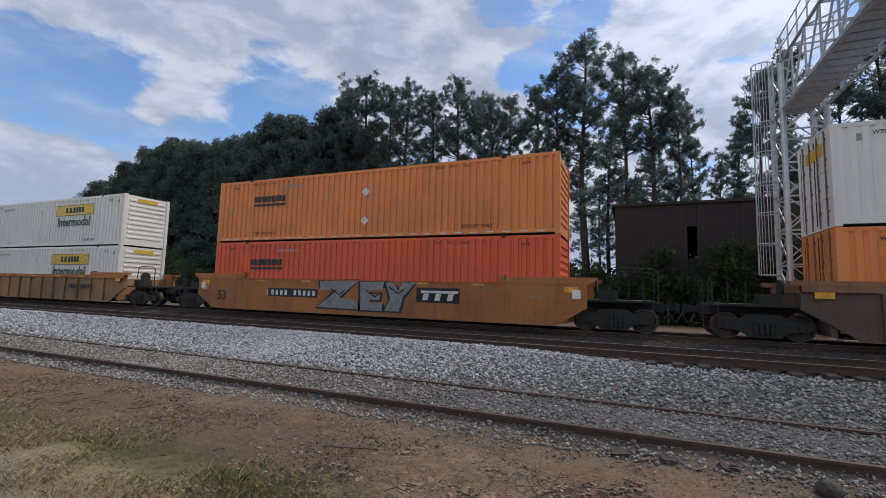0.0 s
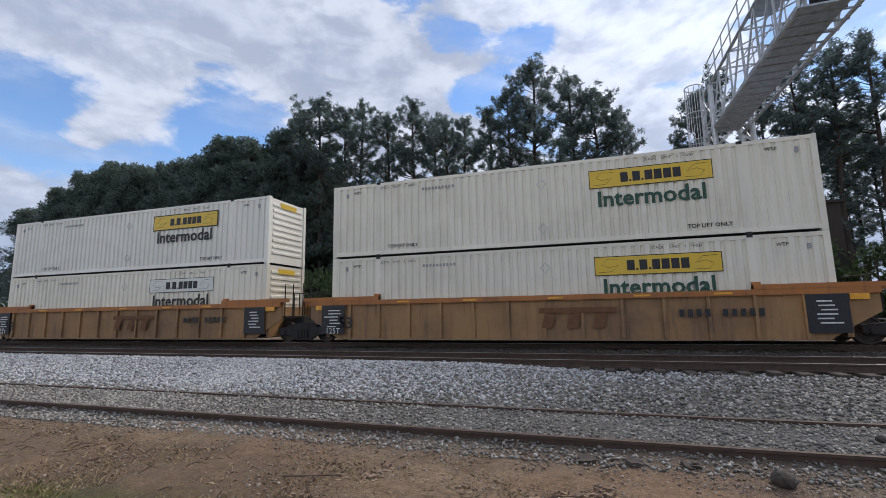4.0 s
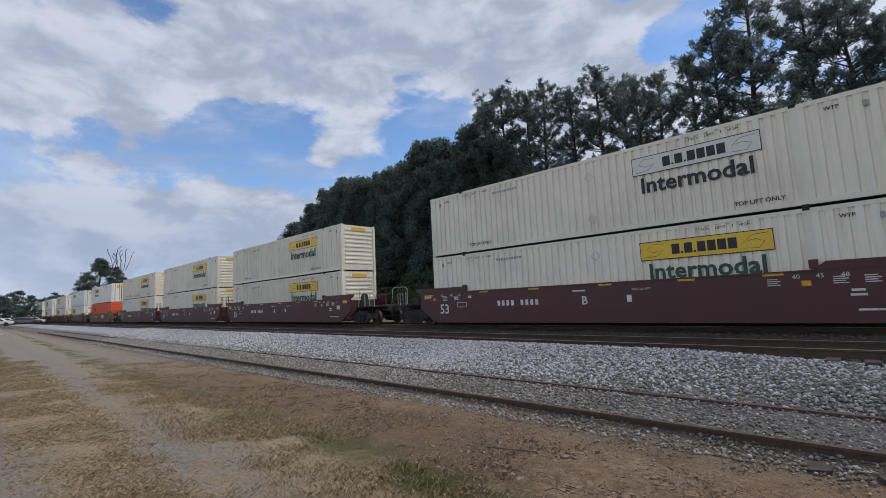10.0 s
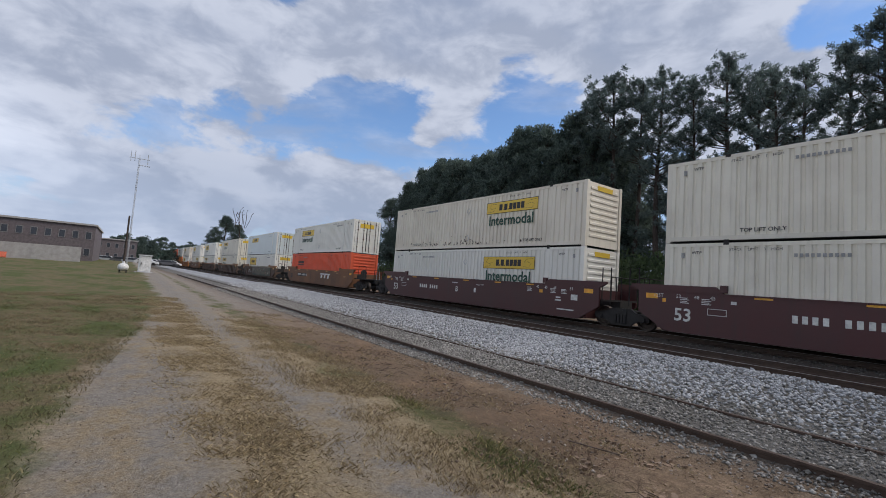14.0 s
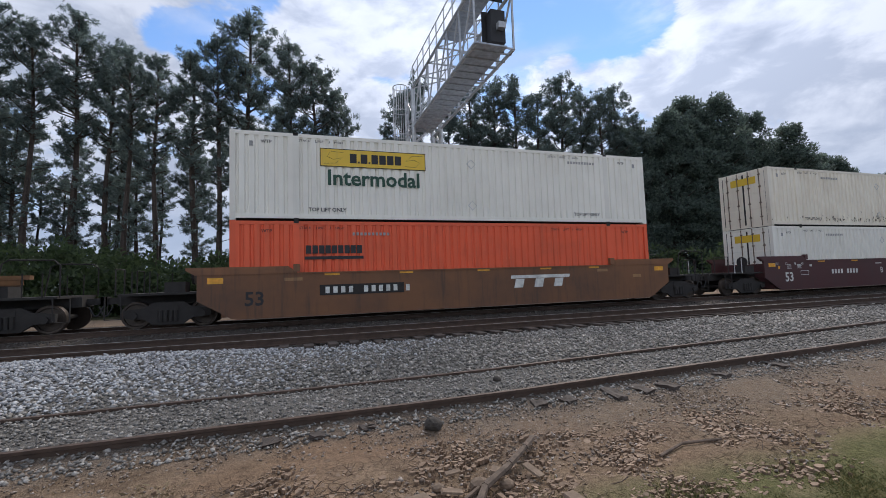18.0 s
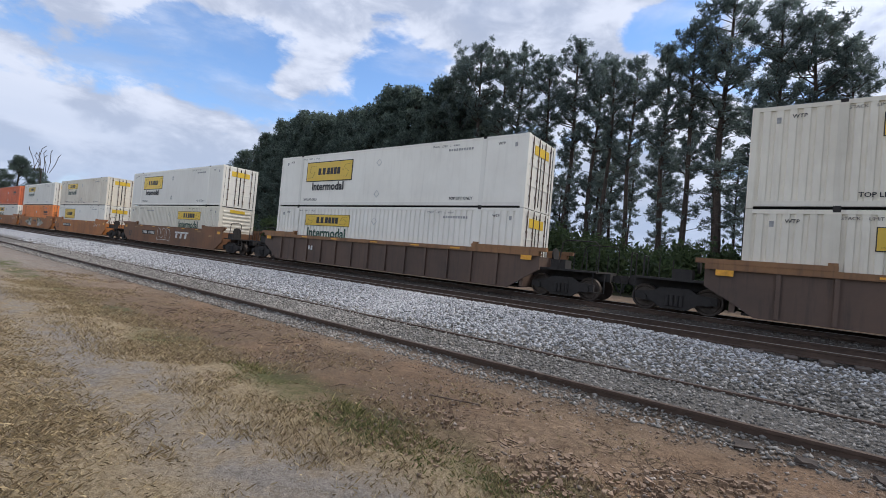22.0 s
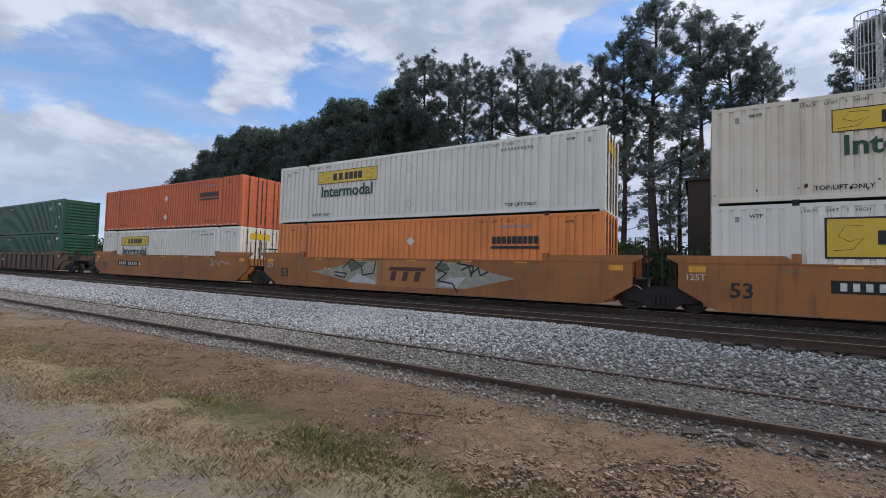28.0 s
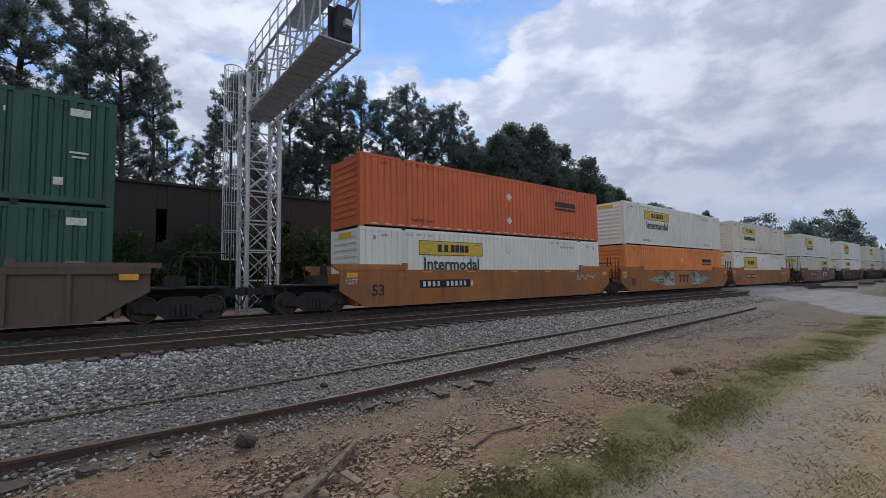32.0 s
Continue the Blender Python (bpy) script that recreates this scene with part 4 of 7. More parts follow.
        put("emblem", lambda bm: emblem(bm, y - 0.006, -0.85, 1.0, 0.62, 1.2), "car_maroon", "faded red emblem bars")
    if extra == "faded":
        put("emblem", lambda bm: emblem(bm, y - 0.004, -0.3, 2.1, 0.55, 1.2), "rust_stain", "faded red emblem bars")
        for x in (-7.9, 7.7):
            put("data_panel", lambda bm: plate(bm, x, 0.95, 1.0, 1.15), "ink", "black data panel")
            put("data_stencil", lambda bm: [plate(bm, x + wr.uniform(-0.1, 0.1), 0.65 + k * 0.12, wr.uniform(0.3, 0.6), 0.04, 0.004) for k in range(6)], "white_ink", "rows of small white marks")
        o = part("load_mark", text_mesh("125T", 0.3, M["white_ink"]), M["white_ink"], ob, "white painted mark")
        o.matrix_local = pose(-7.9, y - 0.01, 0.48)
    if extra in ("scrawl_small", "scrawl_big", "horns"):
        o = part("load_mark", text_mesh("125T", 0.26, M["white_ink"]), M["white_ink"], ob, "white painted mark")
        o.matrix_local = pose(-8.5, y - 0.004, 1.12)
    if extra == "scrawl_small":
        put("number_plate_patch", lambda bm: plate(bm, -4.0, 0.98, 2.8, 0.34, 0.002), "under", "dark patch behind the number")
        for k in (0, 1, 2, 3, 5, 6, 7, 8, 9):
            put("number_block", lambda bm: plate(bm, -5.15 + k * 0.25, 0.98, 0.135, 0.21, 0.004), "white_ink", "white number block")
        for line in ([(5.6, 1.0), (5.7, 1.4), (5.8, 1.0), (6.1, 1.3), (6.4, 1.0), (6.6, 1.3), (7.2, 1.1), (7.4, 1.3)],):
            put("painted_line", lambda bm: strokes(bm, y - 0.004, [line], 0.035), "white_ink", "thin white scrawl")
    if extra == "chalk":
        put("number_plate_patch", lambda bm: plate(bm, -3.4, 0.98, 2.6, 0.34, 0.002), "under", "dark patch behind the number")
        for k in (0, 1, 2, 3, 5, 6, 7, 8, 9):
            put("number_block", lambda bm: plate(bm, -4.5 + k * 0.25, 0.98, 0.135, 0.21, 0.004), "white_ink", "white number block")
        for line in ([(-1.6, 0.4), (-1.5, 1.42), (-1.0, 1.3), (-0.9, 0.9), (-0.5, 1.4), (-0.1, 1.35), (0.0, 0.5), (-1.6, 0.4)],
                     [(0.2, 1.4), (0.15, 0.5), (0.7, 0.42), (0.9, 0.9), (0.7, 1.3), (0.2, 1.4)],
                     [(-1.2, 0.7), (-0.7, 0.6), (-0.4, 0.8)]):
            put("painted_line", lambda bm: strokes(bm, y - 0.004, [line], 0.035), "pale", "pale sprayed outline letter")
        put("emblem", lambda bm: emblem(bm, y - 0.006, 1.6, 3.9, 0.72, 1.22), "white_ink", "white emblem bars")


EXTRA = {1: "scrawl_big", 2: "", 3: "faded", 4: "faded", 5: "A", 6: "C", 7: "B", 8: "A", 9: "C", 10: "B", 11: "mark_plain", 12: "flames", 15: "chalk", 16: "scrawl_small", 17: "horns", 18: "scrawl_small"}
CARS = {
    "smooth": dict(coat="car_brown", ribs=False, chord="car_brown", ink="ink", mark=-4.6, label="weathered brown smooth-sided well car carrying two stacked containers"),
    "rusty": dict(coat="car_rusty", ribs=False, chord="car_rusty", ink="white_ink", mark=-4.6, label="dirty rust-brown smooth-sided well car carrying two stacked containers"),
    "ribbed": dict(coat="car_tan", ribs=True, chord="car_brown", ink="ink", mark=4.0, label="tan ribbed well car carrying two stacked containers"),
    "dusky": dict(coat="car_dark", ribs=True, chord="car_dark", ink="white_ink", mark=-4.6, label="grimy dark brown well car with white marks"),
    "dark": dict(coat="car_dark", ribs=True, chord="chord_tan", ink="white_ink", mark=-4.6, label="dark brown ribbed well car with a brown top chord"),
    "maroon": dict(coat="car_maroon", ribs=False, chord="car_maroon", ink="white_ink", mark=-4.3, label="dark maroon well car with white markings"),
}

# left edge of each stack at the clip's start, car kind, ends, lower box, upper box; "<" turns a box about, its banner to the left
TRAIN = [
    (5.38, "dark", "end", "end", "orange", "white"),
    (-18.15, "smooth", "end", "end", "red", "orange"),
    (-41.61, "ribbed", "joint", "end", "white", "white"),
    (-61.2, "ribbed", "joint", "joint", "cream", "cream"),
    (-80.46, "ribbed", "end", "joint", "pale", "edged"),
    (-104.7, "maroon", "joint", "end", "cream", "cream"),
    (-124.23, "maroon", "joint", "joint", "boxed", "aged"),
    (-143.71, "maroon", "end", "joint", "cream", "pale"),
    (-167.59, "maroon", "joint", "end", "cream", "cream"),
    (-187.26, "maroon", "joint", "joint", "cream", "cream"),
    (-206.86, "maroon", "end", "joint", "white", "aged"),
    (-230.49, "rusty", "end", "end", "red", "white<"),
    (-253.9, "dark", "end", "end", "boxed<", "plate<"),
    (-277.31, "dark", "end", "end", "cream<", "cream<"),
    (-300.47, "dark", "end", "end", "white<", "framed<"),
    (-323.65, "rusty", "end", "end", "cream", "framed<"),
    (-346.71, "smooth", "joint", "end", "boxed<", "aged<"),
    (-365.9, "smooth", "joint", "joint", "orange<", "white<"),
    (-385.2, "smooth", "end", "joint", "white<", "rust<"),
    (-408.86, "dusky", "end", "end", "green", "green"),
]
u = -408.86
for k, (lo, hi) in enumerate((("green", "green"), ("cream", "green"), ("white", "green"), ("green", "green"), ("plate", "plate"), ("white", "plate"), ("white", "cream"), ("cream", "white"))):
    joint = k % 3 != 0
    u -= CL + (3.3 if joint else 7.2)
    TRAIN.append((u, "dusky" if k < 4 else "dark", "joint" if k % 3 != 2 else "end", "joint" if joint else "end", lo, hi))
u = 5.38
for k, (lo, hi) in enumerate((("cream", "cream"), ("white", "cream"), ("cream", "white"), ("cream", "cream"), ("white", "white"), ("cream", "cream"), ("cream", "pale"), ("white", "cream"), ("cream", "cream"), ("cream", "white"), ("cream", "cream"), ("red", "white"))):
    joint = k % 3 != 0
    u += CL + (3.3 if joint else 7.2)
    TRAIN.append((u, "dark", "joint" if joint else "end", "joint" if k % 3 != 2 else "end", lo, hi))

MOVING = []
FIRST = {}


def get(key, make):
    """The first of a kind is built, the rest are copies."""
    if key not in FIRST:
        FIRST[key] = make()
        return FIRST[key]
    return copy_thing(FIRST[key], Matrix())


for k, (left, kind, a, b, lo, hi) in enumerate(TRAIN):
    x, far, extra = left + CL / 2, k >= 20, EXTRA.get(k, "")
    MOVING.append((get(("car", kind, a, b, far, extra), lambda: build_car(kind, a, b, far, extra)), x, RAIL_Z, 0))
    for level, what in enumerate((lo, hi)):
        turned = what.endswith("<")
        what = what.rstrip("<")
        MOVING.append((get(("box", what, turned, far), lambda: build_container(what, turned, far)), x, RAIL_Z + FLOOR + level * (CH + 0.012), 180 if turned else 0))


# ---- ground ----
def ground_height(x, y):
    """Height of the ground sheet."""
    rise = np.interp(y, [-400, -30, -8, -2, 3.5, 4.9, 5.72, 6.0, 7.3, 7.6, 8.6, 10.2, 13.6, 15.0, 18.6, 20.5, 24, 40, 400],
                     [-0.6, -0.3, -0.1, -0.12, -0.16, -0.20, -0.14, -0.06, -0.045, -0.03, 0.06, 0.145, 0.13, 0.27, 0.27, 0.27, 0.25, 0.3, 0.6])
    lawn = np.interp(x, [-120, -90, -50, -20, -6, 0], [1.2, 0.95, 0.66, 0.16, 0.0, 0.0]) * np.interp(y, [-60, 2.0, 4.5], [1, 1, 0])
    heap = 0.17 * np.interp(x, [-200, -2.5, 1.0], [1, 1, 0]) * np.interp(y, [7.5, 8.6, 10.2, 10.75, 11.05], [0, 0.35, 1, 1, 0])
    road = np.interp(x, [3, 8, 14, 20, 27, 60], [0, 0.07, 0.12, 0.15, 0.22, 0.3]) * np.interp(y, [-8, 2.5, 5.4, 8.5, 9.5], [0.4, 0.5, 1, 0.8, 0])
    return rise + lawn + heap + road


def build_ground():
    xs = np.unique(np.round(np.concatenate([np.linspace(-24, 24, 241), np.linspace(-90, 90, 121), np.linspace(-400, 400, 41), [-3000, -1500, -800, 800, 1500, 3000]]), 3))
    ys = np.unique(np.round(np.concatenate([np.linspace(-4, 11.2, 118), np.linspace(-30, 45, 51), np.linspace(-400, 400, 21), [-3000, -1200, 1200, 3000]]), 3))
    X, Y = np.meshgrid(xs, ys)
    Z = ground_height(X, Y)
    for i in range(Z.shape[0]):
        for j in range(Z.shape[1]):
            x, y = X[i, j], Y[i, j]
            if abs(x) < 95 and -35 < y < 11:
                amp = 0.05 if y < 2.4 else 0.075 if y < 5.2 else 0.012
                Z[i, j] += amp * noise.noise((x * 0.8, y * 0.8, 0)) + amp * 0.6 * noise.noise((x * 2.6, y * 2.6, 5)) + amp * 0.3 * noise.noise((x * 7, y * 7, 9))
    verts = np.stack([X.ravel(), Y.ravel(), Z.ravel()], 1)
    idx = np.arange(len(verts)).reshape(X.shape)
    faces = np.stack([idx[:-1, :-1].ravel(), idx[:-1, 1:].ravel(), idx[1:, 1:].ravel(), idx[1:, :-1].ravel()], 1)
    me = bpy.data.meshes.new("ground")
    me.from_pydata(verts.tolist(), [], faces.tolist())
    for p in me.polygons:
        p.use_smooth = True
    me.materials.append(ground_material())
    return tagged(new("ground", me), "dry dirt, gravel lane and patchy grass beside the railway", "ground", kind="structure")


def bare_patches(nt):
    """Where the lawn has dried out."""
    return ramp(nt, noise_of(nt, 0.34, 6, 0.62, (1, 1.7, 1), off=(2, 6, 0)), [(0.40, (0,) * 3), (0.52, (1,) * 3)])


def ground_material():
    mt, nt, b = nodes_of("dirt_and_gravel")
    L = nt.links.new
    geo = nt.nodes.new("ShaderNodeTexCoord")
    sep = nt.nodes.new("ShaderNodeSeparateXYZ")
    L(geo.outputs["Object"], sep.inputs[0])

    def m(op, a, c=None, d=None, clamp=False):
        n = nt.nodes.new("ShaderNodeMath")
        n.operation, n.use_clamp = op, clamp
        for i, v in enumerate((a, c, d)):
            if v is None:
                continue
            if isinstance(v, (int, float)):
                n.inputs[i].default_value = v
            else:
                L(v, n.inputs[i])
        return n.outputs[0]

    def step(v, a0, a1, o0=0.0, o1=1.0):
        up = nt.nodes.new("ShaderNodeMapRange")
        up.inputs[1].default_value, up.inputs[2].default_value, up.inputs[3].default_value, up.inputs[4].default_value = a0, a1, o0, o1
        L(v, up.inputs[0])
        return up.outputs[0]

    def band(v, a0, a1, b0, b1):
        """1 between a1 and b0, fading to 0 at a0 and b1."""
        return m("MULTIPLY", step(v, a0, a1), step(v, b0, b1, 1.0, 0.0))

    def times(*v):
        out = v[0]
        for w in v[1:]:
            out = m("MULTIPLY", out, w)
        return out

    wob = m("MULTIPLY", m("SUBTRACT", noise_of(nt, 0.7, 6, 0.65), 0.5), 1.9)
    fine = noise_of(nt, 16, 6, 0.75)
    grain = noise_of(nt, 55, 4, 0.7)
    mid = noise_of(nt, 2.4, 6, 0.7)
    broad = noise_of(nt, 0.45, 4, 0.6, off=(7, 2, 0))
    x, y0 = sep.outputs[0], sep.outputs[1]
    y = m("ADD", y0, wob)
    gritty = m("ADD", m("MULTIPLY", fine, 0.55), m("MULTIPLY", grain, 0.45))
    soil = mixc(nt, ramp(nt, mid, [(0.35, (0,) * 3), (0.66, (1,) * 3)]), (0.170, 0.115, 0.071), (0.38, 0.270, 0.175))
    soil = mixc(nt, ramp(nt, broad, [(0.45, (0,) * 3), (0.62, (0.8,) * 3)]), soil, (0.30, 0.192, 0.118))
    soil = mixc(nt, ramp(nt, gritty, [(0.40, (0.75,) * 3), (0.55, (0,) * 3)]), soil, (0.080, 0.052, 0.035))
    soil = mixc(nt, ramp(nt, grain, [(0.58, (0,) * 3), (0.72, (0.7,) * 3)]), soil, (0.40, 0.31, 0.22))
    # cracked crust
    vor = nt.nodes.new("ShaderNodeTexVoronoi")
    vor.feature = "DISTANCE_TO_EDGE"
    vor.inputs["Scale"].default_value = 9.0
    L(geo.outputs["Object"], vor.inputs["Vector"])
    crack = step(vor.outputs["Distance"], 0.0, 0.07, 1.0, 0.0)
    crusty = times(crack, band(x, -4, -1, 6, 9), band(y, 2.6, 3.0, 4.3, 4.9), ramp(nt, noise_of(nt, 1.1, 3, 0.6, off=(4, 4, 0)), [(0.45, (0,) * 3), (0.6, (0.85,) * 3)]))
    soil = mixc(nt, crusty, soil, (0.05, 0.032, 0.024))
    straw = mixc(nt, ramp(nt, gritty, [(0.35, (0,) * 3), (0.62, (1,) * 3)]), (0.150, 0.108, 0.060), (0.41, 0.325, 0.205))
    gravel = mixc(nt, ramp(nt, gritty, [(0.35, (0,) * 3), (0.66, (1,) * 3)]), (0.125, 0.108, 0.094), (0.34, 0.31, 0.275))
    grass = mixc(nt, ramp(nt, gritty, [(0.35, (0,) * 3), (0.65, (1,) * 3)]), (0.045, 0.050, 0.018), (0.150, 0.148, 0.062))
    stone = mixc(nt, ramp(nt, grain, [(0.35, (0,) * 3), (0.65, (1,) * 3)]), (0.05, 0.046, 0.041), (0.235, 0.22, 0.198))
    patch = ramp(nt, noise_of(nt, 0.9, 6, 0.65, off=(3, 1, 0)), [(0.40, (0,) * 3), (0.58, (1,) * 3)])
    left = step(x, -2.5, 1.0, 1.0, 0.0)
    right = step(x, 0.8, 2.6)
    col = soil
    col = mixc(nt, times(band(y, -4.0, -3.0, 2.7, 3.3), ramp(nt, mid, [(0.3, (0.55,) * 3), (0.5, (1,) * 3)])), col, straw)
    # browner, stonier bank towards the crossing
    col = mixc(nt, times(step(x, 2.0, 5.0, 0.0, 0.85), band(y, 2.9, 3.4, 6, 7), ramp(nt, mid, [(0.3, (0.3,) * 3), (0.6, (1,) * 3)])), col, mixc(nt, ramp(nt, gritty, [(0.38, (0,) * 3), (0.62, (1,) * 3)]), (0.092, 0.064, 0.041), (0.255, 0.184, 0.120)))
    # two wheel tracks of the lane
    worn = ramp(nt, m("ADD", m("MULTIPLY", mid, 0.5), m("MULTIPLY", noise_of(nt, 0.6, 6, 0.7, (0.45, 1, 1), off=(9, 5, 0)), 0.5)), [(0.40, (0.0,) * 3), (0.54, (0.9,) * 3)])
    col = mixc(nt, times(m("MAXIMUM", band(y, -1.7, -0.9, 0.0, 0.7), band(y, 0.95, 1.5, 1.9, 2.5)), worn), col, gravel)
    col = mixc(nt, times(step(x, -13, -22), band(y, -0.6, 0.3, 5.2, 6.2), ramp(nt, mid, [(0.3, (0.35,) * 3), (0.6, (0.95,) * 3)])), col, gravel)
    # green strip towards the crossing, weeds on the other side
    col = mixc(nt, times(right, band(m("ADD", y0, m("MULTIPLY", wob, 0.35)), 1.85, 2.25, 2.9, 3.35), step(x, 30, 40, 1.0, 0.0), ramp(nt, mid, [(0.30, (0.45,) * 3), (0.50, (1,) * 3)])), col, mixc(nt, ramp(nt, gritty, [(0.36, (0,) * 3), (0.62, (1,) * 3)]), (0.060, 0.064, 0.022), (0.180, 0.168, 0.070)))
    col = mixc(nt, times(left, band(y, 2.55, 2.9, 3.2, 3.7), patch), col, grass)
    col = mixc(nt, times(band(x, -18, -11, -3.6, -1.8), band(y, 2.9, 3.3, 4.9, 5.3), ramp(nt, mid, [(0.36, (0.05,) * 3), (0.56, (0.62,) * 3)])), col, (0.085, 0.060, 0.042))
    # rough grass beyond the crossing
    col = mixc(nt, times(step(x, 38.5, 41.0), step(y0, 9.0, 10.5, 1.0, 0.0), ramp(nt, mid, [(0.3, (0.6,) * 3), (0.55, (1,) * 3)])), col, mixc(nt, fine, (0.03, 0.04, 0.015), (0.12, 0.12, 0.05)))
    col = mixc(nt, times(step(x, 7.0, 13.0), step(y, 1.6, 2.2, 0.75, 0.0), step(x, 38, 40, 1.0, 0.0), ramp(nt, mid, [(0.32, (0.2,) * 3), (0.55, (1,) * 3)])), col, gravel)
    col = mixc(nt, times(band(m("ADD", x, m("MULTIPLY", wob, 1.6)), 11.0, 16.0, 40.0, 44.0), band(y, 2.9, 3.7, 9.6, 10.6), ramp(nt, mid, [(0.3, (0.55,) * 3), (0.6, (0.95,) * 3)])), col, mixc(nt, ramp(nt, gritty, [(0.38, (0,) * 3), (0.62, (1,) * 3)]), (0.055, 0.046, 0.039), (0.20, 0.172, 0.145)))
    # lawn, whose edge runs off from the lane
    edge = m("SUBTRACT", m("ADD", step(x, -22, -5.5, 0.9, -1.2), wob), y0)
    lawn = times(step(edge, -0.1, 0.25), step(x, -4.2, -3.0, 1.0, 0.0))
    bare = bare_patches(nt)
    lush = mixc(nt, ramp(nt, gritty, [(0.35, (0,) * 3), (0.65, (1,) * 3)]), (0.034, 0.046, 0.012), (0.122, 0.142, 0.045))
    worn_lawn = mixc(nt, ramp(nt, gritty, [(0.35, (0,) * 3), (0.65, (1,) * 3)]), (0.085, 0.062, 0.033), (0.23, 0.175, 0.10))
    col = mixc(nt, lawn, col, mixc(nt, bare, lush, mixc(nt, ramp(nt, mid, [(0.4, (0,) * 3), (0.62, (0.7,) * 3)]), worn_lawn, lush)))
    # ballast round the rails
    spill = m("ADD", y0, m("MULTIPLY", m("SUBTRACT", mid, 0.5), 1.6))
    col = mixc(nt, times(band(spill, 5.0, 5.6, 6.0, 6.4), 0.75), col, mixc(nt, ramp(nt, grain, [(0.4, (0,) * 3), (0.62, (1,) * 3)]), (0.062, 0.047, 0.036), (0.235, 0.19, 0.15)))
    col = mixc(nt, band(spill, 5.75, 6.15, 19.6, 20.4), col, stone)
    col = mixc(nt, times(step(x, -16, -40), band(y0, 7.7, 8.5, 10.8, 11.1)), col, mixc(nt, ramp(nt, grain, [(0.35, (0,) * 3), (0.65, (1,) * 3)]), (0.19, 0.19, 0.19), (0.50, 0.50, 0.505)))
    # grimy track bed, its colour darkened further for the shade under the train
    col = mixc(nt, band(y0, 11.0, 11.5, 19.8, 20.6), col, mixc(nt, grain, (0.042, 0.035, 0.030), (0.115, 0.095, 0.078)))
    col = mixc(nt, times(band(y, 3.6, 4.6, 5.5, 6.0), right, ramp(nt, grain, [(0.45, (0,) * 3), (0.6, (0.6,) * 3)])), col, stone)
    col = mixc(nt, step(y0, 20.2, 20.8), col, mixc(nt, fine, (0.20, 0.14, 0.095), (0.36, 0.265, 0.185)))
    # darker green ground from the bushes on back
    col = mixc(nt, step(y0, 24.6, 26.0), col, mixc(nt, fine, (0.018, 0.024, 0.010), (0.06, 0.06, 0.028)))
    L(col, b.inputs["Base Color"])
    b.inputs["Roughness"].default_value = 0.95
    b.inputs["Specular IOR Level"].default_value = 0.2
    h = m("SUBTRACT", m("ADD", m("MULTIPLY", fine, 0.6), m("MULTIPLY", grain, 0.4)), m("MULTIPLY", crusty, 0.6))
    bump(nt, b, h, 0.05, 1.0)
    return mt


build_ground()


# ---- loose stones ----
def stone_material(name, stops):
    mt, nt, b = nodes_of(name)
    isl = nt.nodes.new("ShaderNodeNewGeometry").outputs["Random Per Island"]
    col = mixc(nt, 0.35, ramp(nt, isl, stops), ramp(nt, noise_of(nt, 40, 4, 0.7), [(0.3, stops[0][1]), (0.7, stops[-1][1])]))
    nt.links.new(col, b.inputs["Base Color"])
    b.inputs["Roughness"].default_value = 0.9
    return mt


M["fresh_stone"] = stone_material("fresh_ballast_stone", [(0, (0.11, 0.11, 0.113)), (0.35, (0.33, 0.33, 0.33)), (1, (0.62, 0.62, 0.62))])
M["old_stone"] = stone_material("old_ballast_stone", [(0, (0.042, 0.038, 0.034)), (0.5, (0.165, 0.152, 0.134)), (1, (0.46, 0.43, 0.385))])
# grimy stones, darkened in colour with the shade beside the train
M["grimy_shaded_stone"] = stone_material("grimy_shaded_track_stone", [(0, (0.025, 0.022, 0.02)), (0.5, (0.075, 0.067, 0.058)), (1, (0.17, 0.155, 0.135))])
M["clod"] = stone_material("brown_dirt_clod", [(0, (0.075, 0.05, 0.034)), (0.6, (0.17, 0.115, 0.076)), (1, (0.31, 0.22, 0.15))])
M["dirt_stone"] = stone_material("brown_gravel_stone", [(0, (0.085, 0.06, 0.044)), (0.6, (0.22, 0.16, 0.115)), (1, (0.45, 0.39, 0.33))])


def sheet_height(x, y):
    z = ground_height(x, y)
    return z


